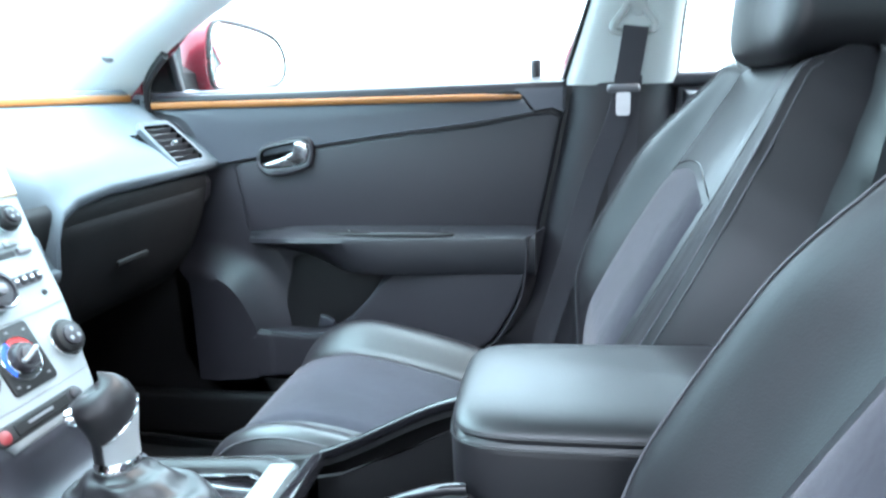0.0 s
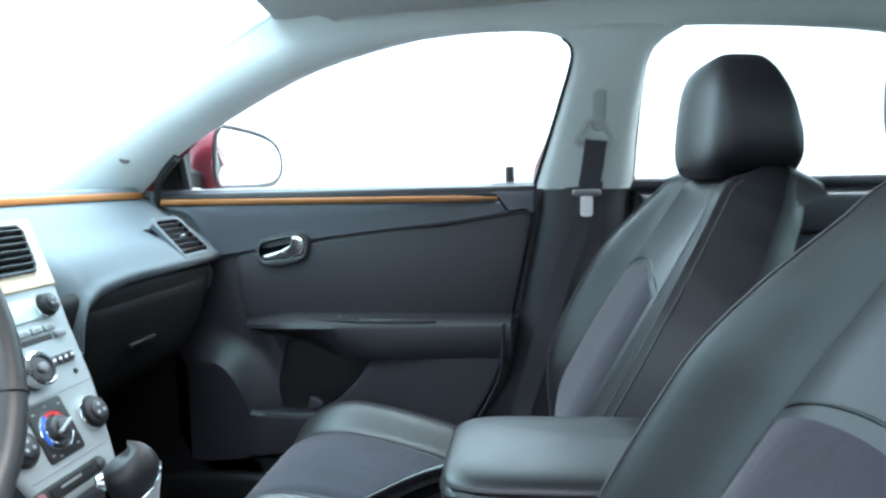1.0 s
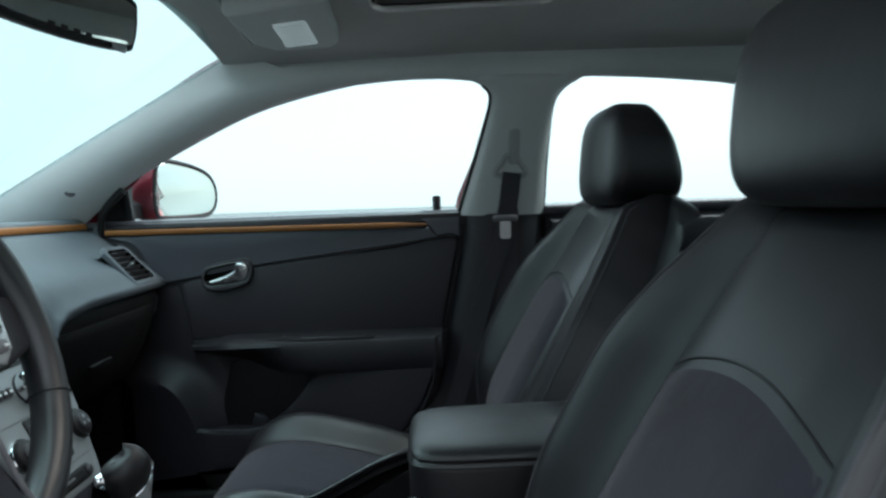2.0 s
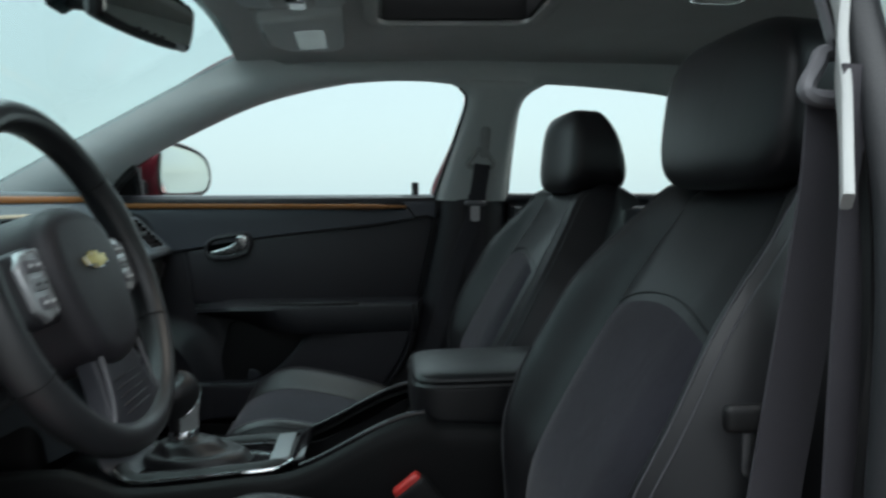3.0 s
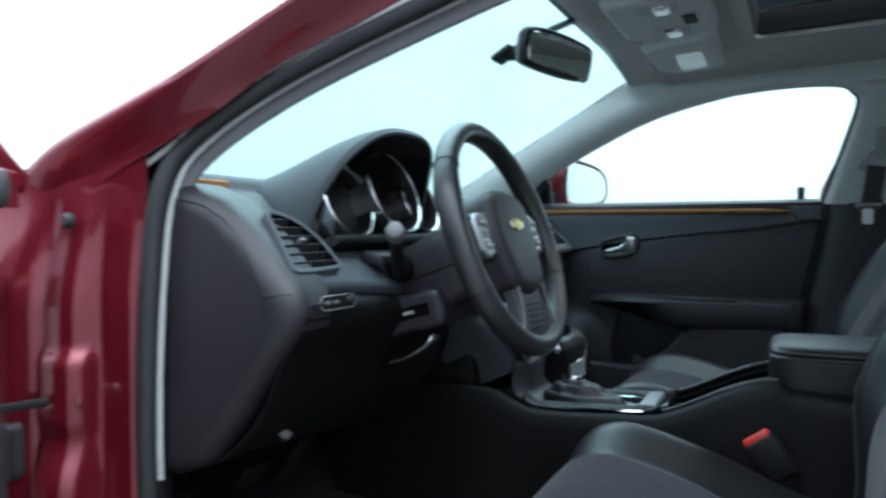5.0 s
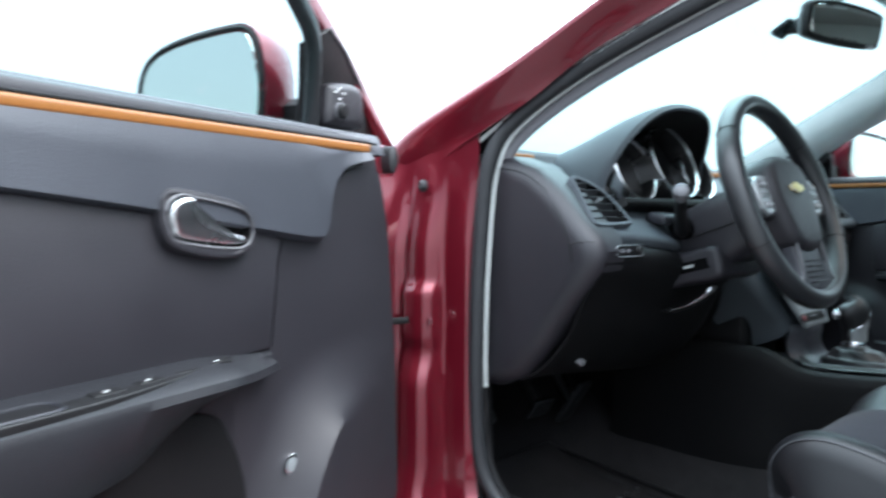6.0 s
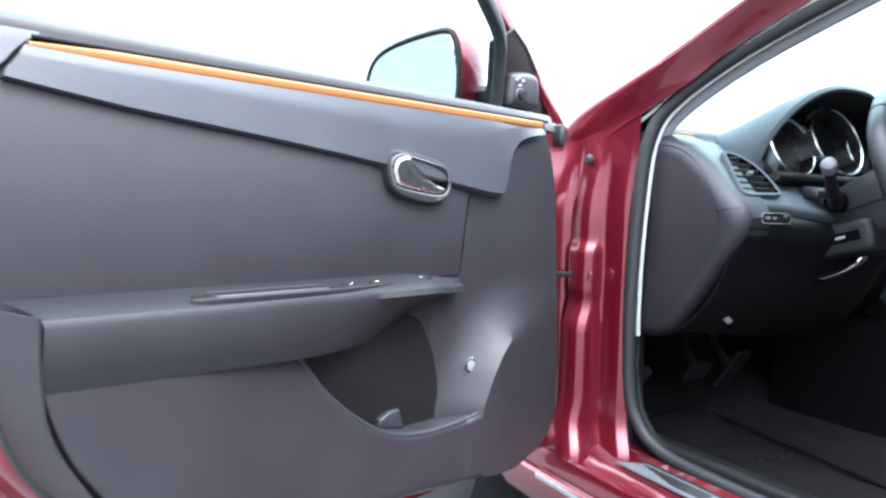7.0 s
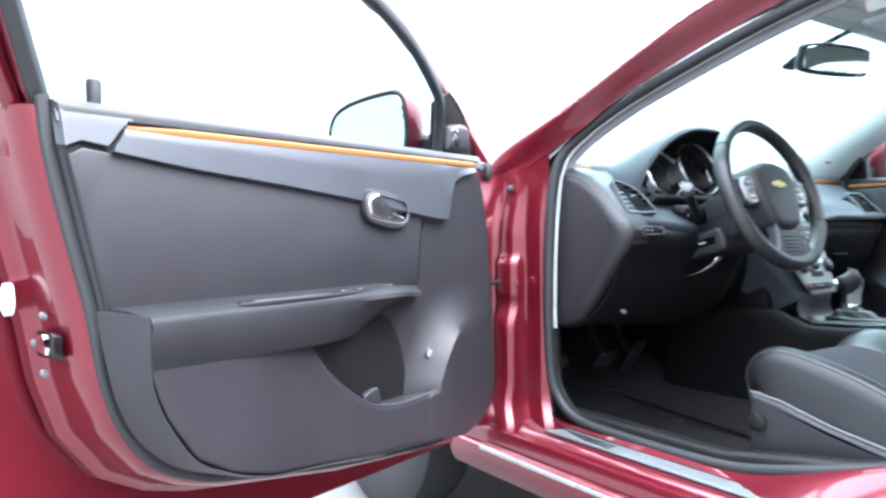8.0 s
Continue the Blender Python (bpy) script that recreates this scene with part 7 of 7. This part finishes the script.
# ---- centre console ----
def centre_console():
    t = empty("centre_console", (0.3, 0.01, 0.25), "dark centre console with a silver shift bezel, tray and padded armrest", "console")
    CY = 0.012

    def rail_z(x):
        return 0.556 + 0.012 * smooth(0.0, 0.2, x) + 0.085 * smooth(0.18, 0.42, x) + 0.035 * (1 - smooth(-0.12, -0.02, x))
    # outer body: left and right walls joined below the bezel
    for s in (-1, 1):
        def wall(u, v, s=s):
            x = -0.46 + 1.19 * u
            zt = rail_z(x) if x < 0.42 else 0.640 - 0.02 * smooth(0.42, 0.72, x)
            prof = [(0.086, -0.012), (0.090, 0.0), (0.097, 0.002), (0.106, -0.004), (0.113, -0.02), (0.118, -0.06), (0.124, -0.14), (0.136, -0.24), (0.140, -0.33)]
            k = v * 8
            i = min(int(k), 7)
            a, b = prof[i], prof[i + 1]
            f = k - i
            wide = 1 + 0.10 * (1 - smooth(-0.2, 0.02, x))
            return Vector((x, CY + s * (a[0] + (b[0] - a[0]) * f) * wide, max(0.25, zt + a[1] + (b[1] - a[1]) * f)))
        # Console sides take the same darkened charcoal for the low light.
        part("side_wall", thicken(grid(wall, 76, 24), 0.006), M_CHARCOAL_SHADE, t)
    # Unseen box, added to stop light crossing from one footwell to the other.
    part("tunnel_block", rbox((0.60, 0.18, 0.46), (-0.46, CY + 0.016, 0.50), 0.02, 3), M_CHARCOAL_SHADE, t, "hidden dark box below the centre stack that blocks light")
    # deck under the bezel
    part("deck", plate(rrect(0.40, 0.186, 0.02, 3, 0.01, CY), 0.535, 0.552, lambda a, b, d: Vector((a, b, d)), 0.004), M_PLASTIC, t)
    # silver bezel with chrome lips
    ring_o, ring_i = rrect(0.285, 0.168, 0.055, 8, 0.075, CY), rrect(0.225, 0.104, 0.036, 8, 0.068, CY)

    def bez(u, v):
        n = len(ring_o)
        i = round(u * n) % n
        a, b = Vector((*ring_o[i], 0)), Vector((*ring_i[i], 0))
        p = a.lerp(b, v)
        z = rail_z(p.x) + 0.004 + 0.009 * math.sin(math.pi * min(1, v * 1.0)) - 0.010 * smooth(0.9, 1, v)
        return Vector((p.x, p.y, z))
    bz = part("shift_bezel", grid(bez, len(ring_o), 8, close_u=True), M_BLACK, t, "dark bezel with chrome lips round the shifter")
    part("chrome_lip", sweep([Vector((x, y, rail_z(x) + 0.005)) for x, y in ring_o], circle(0.0028, 6), closed=True), M_CHROME, bz)
    part("chrome_lip", sweep([Vector((x, y, rail_z(x) + 0.002)) for x, y in ring_i], circle(0.0024, 6), closed=True), M_CHROME, bz)
    part("gate_plate", plate(ring_i, 0.54, 0.562, lambda a, b, d: Vector((a, b, d)), 0.002), M_GLOSSBLACK, bz)
    part("rear_bar", rbox((0.030, 0.118, 0.008), pose(0.190, CY, rail_z(0.180) + 0.011, 0, -4, 0), 0.003, 2), M_SILVER, bz, "bright bar across the bezel")
    part("console_clip", rbox((0.022, 0.15, 0.016), pose(0.222, CY, rail_z(0.222) + 0.004, 0, -20, 0), 0.004, 2), M_GLOSSBLACK, t)
    # tray with cup holders between the rails
    tray = part("tray", plate(rrect(0.20, 0.165, 0.012, 3, 0.325, CY), 0.50, 0.515, lambda a, b, d: Vector((a, b, d)), 0.003), M_BLACK, t, "black cup holder tray")
    for x in (0.285, 0.365):
        part("cup_ring", lathe_ring(0.030, 0.036, 0.0, 0.030, pose(x, CY, 0.514), 28), M_PLASTIC, tray)
    for s in (-1, 1):
        part("rail_cap", sweep([Vector((x, CY + 0.088 * s, rail_z(x) + 0.002)) for x in [0.225 + 0.19 * k / 12 for k in range(13)]], rrect(0.010, 0.012, 0.003, 3)), M_GLOSSBLACK, t, "gloss black rail edge")
        part("rail_inside", plate([(0.222, 0.515), (0.43, 0.515), (0.43, 0.640), (0.39, 0.628), (0.32, 0.592), (0.25, 0.562), (0.222, 0.556)], 0.074, 0.083, lambda a, b, d, s=s: Vector((a, CY + d * s, b)), 0.003), M_BLACK, t)
    # armrest box and padded lid
    part("armrest_box", rbox((0.34, 0.200, 0.37), (0.565, CY, 0.441), 0.02, 3), M_CHARCOAL_SHADE, t)
    lid(t, CY)


def lid(t, CY):
    m = axes((0.575, CY + 0.015, 0.669), (1, 0, 0.012), (0, 1, 0), (-0.012, 0, 1))
    hx, hy, hz = 0.178, 0.105, 0.044

    def fn(u, v):
        a, b = 2 * math.pi * u, math.pi * (v - 0.5)
        pw = lambda c, e: math.copysign(abs(c) ** e, c)
        x = hx * pw(math.cos(a), 0.30) * pw(math.cos(b), 0.20)
        y = hy * pw(math.sin(a), 0.30) * pw(math.cos(b), 0.20)
        z = hz * pw(math.sin(b), 0.30)
        z += 0.008 * (1 - (y / hy) ** 2) * (1 if z > 0 else 0)
        g = math.exp(-((z - 0.0300) / 0.003) ** 2) * 0.003
        k = 1 - g / 0.11
        return m @ Vector((x * k, y * k, z))
    ob = part("armrest_lid", grid(fn, 72, 48, close_u=True), M_LEATHER, t, "padded black leather armrest lid")
    for dz, off in ((0.0345, 0.0004), (0.0255, 0.0004)):
        b = math.asin(min(1, (abs(dz) / hz) ** (1 / 0.30))) * (1 if dz > 0 else -1)
        pts = []
        for k in range(96):
            a = 2 * math.pi * k / 96
            pw = lambda c, e: math.copysign(abs(c) ** e, c)
            c = abs(math.cos(b)) ** 0.20
            pts.append(m @ Vector(((hx + off) * pw(math.cos(a), 0.30) * c, (hy + off) * pw(math.sin(a), 0.30) * c, dz)))
        part("stitch_line", sweep(pts, circle(0.0013, 5), closed=True), M_BLACK, ob)


centre_console()


def gear_shifter():
    t = empty("gear_shifter", (0.02, 0.01, 0.56), "leather and silver automatic gear selector with chrome collar", "gear lever")
    base = Vector((0.031, 0.014, 0.606))
    across, fore = Vector((0.81, 0.585, 0)), Vector((0.585, -0.81, 0))

    # boot with folds
    def boot(u, v):
        a = 2 * math.pi * u
        fold = 1 + 0.05 * math.sin(7 * a + 9 * v) * math.sin(math.pi * v)
        rx, ry = 0.066 * (1 - v) ** 1.4 + 0.021, 0.034 * (1 - v) ** 1.2 + 0.019
        c = Vector((0.055, 0.010, 0.560)).lerp(base, v ** 0.6)
        return c + Vector((rx * math.cos(a) * fold, ry * math.sin(a) * fold, 0.006 * math.sin(14 * v) * (1 - v)))
    part("boot", grid(boot, 40, 24, close_u=True), M_LEATHER, t, "creased black leather boot")
    part("collar", lathe([(0.021, -0.008), (0.0235, -0.004), (0.024, 0.003), (0.0215, 0.008)], pose(*base), 24), M_CHROME, t, "chrome collar")

    def grip(u, v):
        a = 2 * math.pi * u
        c, sn = math.cos(a), math.sin(a)
        rx = 0.0225 + 0.0100 * smooth(0.20, 0.75, v)
        ry = 0.0185 + 0.0045 * smooth(0.2, 0.7, v)
        k = math.sqrt(max(0, 1 - (max(0, v - 0.66) / 0.34) ** 2.2))
        lean = -0.007 * smooth(0.2, 0.9, v)
        droop = 0.011 * smooth(0.35, 0.8, v) * c
        return base + across * (lean + rx * c * k) + fore * (ry * sn * k) + Vector((0, 0, 0.006 + 0.088 * v + droop * (1 - 0.5 * k)))
    part("grip", grid(grip, 40, 30, close_u=True), M_LEATHER, t, "black leather grip")

    def insert(u, v, s):
        turn = (-120 + 118 * u) * s
        p = grip((turn / 360) % 1.0, 0.02 + (0.26 + 0.42 * u ** 1.3) * v)
        c = base + Vector((0, 0, p.z - base.z))
        return p + (p - c).normalized() * 0.0012
    for s in (-1, 1):
        part("side_insert", thicken(grid(lambda u, v, s=s: insert(u, v, s), 16, 16), 0.0012), M_SILVER, t, "silver side insert")
        rim = [insert(k / 24, 1.0, s) for k in range(25)]
        part("insert_rim", sweep(rim, circle(0.0009, 6)), M_CHROME, t)
    bm = axes(base + across * -0.034 + Vector((0, 0, 0.062)), (0, 0, 1), fore, -across)
    part("release_button", lathe([(0.0105, -0.014), (0.0115, 0.000), (0.0105, 0.003), (0.0085, 0.0035), (0.0080, 0.007), (0.005, 0.009)], bm, 20), M_CHROME, t, "chrome release button")


gear_shifter()


# ---- overhead ----
def rear_view_mirror():
    t = empty("rear_view_mirror", (0.0, 0, 1.22), "black framed rear-view mirror on a windscreen stalk", "rear-view mirror")
    nz = Vector((0.945, -0.25, -0.15)).normalized()
    ex = Vector((0, 0, 1)).cross(nz).normalized()
    m = axes((0.009, -0.022, 1.263), ex, nz.cross(ex), nz)
    out = [(p.x, p.y) for p in spline([(-0.118, -0.020, 0), (-0.10, -0.032, 0), (0, -0.036, 0), (0.10, -0.032, 0), (0.118, -0.020, 0), (0.120, 0.012, 0), (0.104, 0.030, 0), (0, 0.036, 0), (-0.104, 0.030, 0), (-0.120, 0.012, 0)], 40, closed=True)]
    bm = bmesh.new()
    rings = [(0.98, 0.004), (1.02, 0.0), (1.02, -0.012), (0.9, -0.030), (0.6, -0.040), (0.2, -0.043)]
    vs = [[bm.verts.new(m @ Vector((x * k, y * k * 1.15, d))) for x, y in out] for k, d in rings]
    for a, b in zip(vs[:-1], vs[1:]):
        for j in range(len(out)):
            bm.faces.new((a[j], a[(j + 1) % len(out)], b[(j + 1) % len(out)], b[j]))
    bm.faces.new(vs[0][::-1])
    bm.faces.new(vs[-1])
    part("housing", bm, M_BLACK, t)
    part("glass", plate([(x, y * 1.15) for x, y in inset(out, 0.007)], 0.0, 0.0052, flat(m), 0.001, 1), M_MIRROR, t, "mirror glass")
    for k in range(4):
        part("mirror_key", rbox((0.012, 0.006, 0.004), m @ Matrix.Translation((-0.03 + 0.02 * k, -0.031, 0.004)), 0.001, 1), M_PLASTIC, t)
    part("mirror_button", rbox((0.026, 0.011, 0.006), m @ Matrix.Translation((0.086, -0.035, 0.004)), 0.002, 2), M_POD, t, "bright silver button")
    part("stalk", sweep(spline([m @ Vector((0, 0.005, -0.04)), Vector((-0.06, -0.010, 1.276)), Vector((-0.115, 0, 1.283))], 12), rrect(0.022, 0.026, 0.008, 3)), M_BLACK, t)
    part("cable_cover", sweep(spline([Vector((-0.112, 0.002, 1.286)), Vector((-0.05, 0.006, 1.314)), Vector((0.03, 0.010, 1.340))], 10), rrect(0.022, 0.009, 0.003, 3)), M_BLACK, t)
    part("mount", rbox((0.05, 0.055, 0.014), pose(-0.118, 0, 1.283, 0, -30, 0), 0.006, 3), M_BLACK, t)


rear_view_mirror()


def overhead_console():
    t = empty("overhead_console", (0.2, 0.0, 1.34), "grey roof console with two reading lamps", "roof console")
    pl = lambda a, b, d: Vector((a, b, roof_z(a, b) - d))
    part("body", plate(rrect(0.19, 0.27, 0.03, 6, 0.200, 0.02), -0.004, 0.026, pl, 0.014, 4), M_GREYTRIM, t)
    for s in (-1, 1):
        lm = part("lamp_bezel", plate(rrect(0.075, 0.062, 0.018, 5, 0.205, 0.02 + 0.082 * s), 0.022, 0.030, pl, 0.004), M_BEIGE, t, "pale grey lamp bezel")
        part("lamp_lens", plate(rrect(0.030, 0.050, 0.010, 4, 0.212, 0.02 + 0.082 * s), 0.028, 0.0345, pl, 0.004), M_SATIN, lm, "bright reading lamp lens")
        part("lamp_switch", plate(rrect(0.020, 0.010, 0.003, 3, 0.205, 0.02 + 0.060 * s), 0.028, 0.033, pl, 0.002), M_BLACK, lm)
    part("switch_row", plate(rrect(0.040, 0.070, 0.008, 4, 0.252, 0.02), 0.022, 0.029, pl, 0.003), M_BEIGE, t)
    for k in range(3):
        part("roof_switch", plate(rrect(0.024, 0.014, 0.004, 3, 0.252, 0.0 + 0.021 * k), 0.026, 0.033, pl, 0.003), M_BLACK, t)


overhead_console()


def sun_visors():
    for s in (-1, 1):
        t = empty("sun_visor", (0.2, 0.33 * s, 1.31), "grey cloth sun visor folded up, with a pale warning label", "sun visor", "sun visors")
        pl = lambda a, b, d, s=s: Vector((a, b * s, roof_z(a, b) + 0.004 - d - 0.06 * (0.26 - a)))
        part("panel", plate([(0.130, 0.195), (0.262, 0.180), (0.284, 0.20), (0.280, 0.400), (0.262, 0.420), (0.165, 0.400), (0.135, 0.35)] if s > 0 else [(0.135, 0.35), (0.165, 0.400), (0.262, 0.420), (0.280, 0.400), (0.284, 0.20), (0.262, 0.180), (0.130, 0.195)], 0.006, 0.036, pl, 0.010, 4), M_GREYTRIM, t)
        part("warning_label", plate(rrect(0.056, 0.128, 0.004, 2, 0.218, 0.316), 0.030, 0.0368, pl, 0.0003, 1), M_GLOSSLABEL, t, "glossy pale warning label with unreadable print")
        for k in range(6):
            part("print_line", plate(rrect(0.038, 0.0022, 0.0008, 1, 0.218, 0.273 + 0.017 * k), 0.036, 0.0373, pl, 0.0002, 1), M_BEIGE, t)
        part("hinge_arm", sweep([(0.115, 0.43 * s, roof_z(0.115, 0.43) - 0.012), (0.125, 0.18 * s, roof_z(0.12, 0.18) - 0.014)], circle(0.005, 8)), M_BEIGE, t)


sun_visors()


def dome_lamp():
    t = empty("dome_lamp", (0.95, 0.07, 1.35), "chrome-rimmed dome lamp on the headliner", "ceiling lamp")
    pl = lambda a, b, d: Vector((a, b, roof_z(a, b) - d))
    part("housing", plate(rrect(0.13, 0.10, 0.03, 6, 0.95, 0.075), -0.004, 0.018, pl, 0.008, 3), M_BEIGE, t)
    part("lens", plate(rrect(0.085, 0.06, 0.02, 6, 0.95, 0.075), 0.016, 0.023, pl, 0.005, 3), M_LABEL, t, "clear lamp lens")
    part("rim", sweep([Vector((x, y, roof_z(x, y) - 0.019)) for x, y in rrect(0.095, 0.07, 0.022, 6, 0.95, 0.075)], circle(0.003, 6), closed=True), M_CHROME, t)


dome_lamp()


# ---- driver's footwell ----
def pedals():
    for name, y, x, w, h, label in (("brake_pedal", -0.335, -0.52, 0.075, 0.055, "black rubber brake pedal"), ("accelerator_pedal", -0.235, -0.50, 0.048, 0.13, "black rubber accelerator pedal")):
        t = empty(name, (x, y, 0.4), label, "pedal", "foot pedals")
        m = pose(x, y, 0.425, 0, -55, 0)
        part("pad", rbox((h, w, 0.012), m, 0.006, 3), M_RUBBER, t)
        for k in range(4):
            part("rib", rbox((0.005, w * 0.85, 0.004), m @ Matrix.Translation((-h * 0.36 + h * 0.24 * k, 0, 0.008)), 0.001, 1), M_BLACK, t)
        part("arm", sweep(spline([m @ Vector((0, 0, -0.004)), Vector((x - 0.06, y, 0.50)), Vector((x - 0.08, y, 0.62))], 10), rrect(0.012, 0.02, 0.003, 2)), M_STEEL, t)
    t = empty("foot_rest", (-0.55, -0.58, 0.38), "black carpeted foot rest beside the pedals", "foot rest")
    part("pad", rbox((0.22, 0.10, 0.03), pose(-0.56, -0.58, 0.385, 0, -42, 0), 0.012, 3), M_RUBBER, t)


pedals()


def floor_mats():
    for s in (-1, 1):
        t = empty("floor_mat", (-0.2, 0.42 * s, 0.25), "black carpet floor mat with bound edges", "floor mat", "floor mats")
        fz = lambda x, y: 0.247 + (0.16 * smooth(-0.42, -0.85, x) if x < -0.42 else 0) + 0.004 * noise.noise((x * 9, y * 9, 0))

        def mat(u, v, s=s):
            x, y = -0.58 + 0.58 * u, (0.22 + 0.44 * v) * s
            return Vector((x, y, fz(x, y) + 0.003 * noise.noise((x * 20, y * 20, 3))))
        part("carpet", thicken(grid(mat, 30, 24), 0.008), M_CARPET, t)
        if s < 0:
            for k in range(6):
                part("grommet", lathe([(0.006, 0), (0.006, 0.004), (0.003, 0.005)], pose(-0.323 - 0.0005 * k, -0.34 + 0.035 * k, 0.258), 12), M_STEEL, t)
        edge = [Vector((x, y, fz(x, y) + 0.006)) for x, y in rrect(0.58, 0.44, 0.02, 6, -0.29, 0.44 * s)]
        part("binding", sweep(edge, circle(0.005, 6), closed=True), M_BLACK, t)


floor_mats()
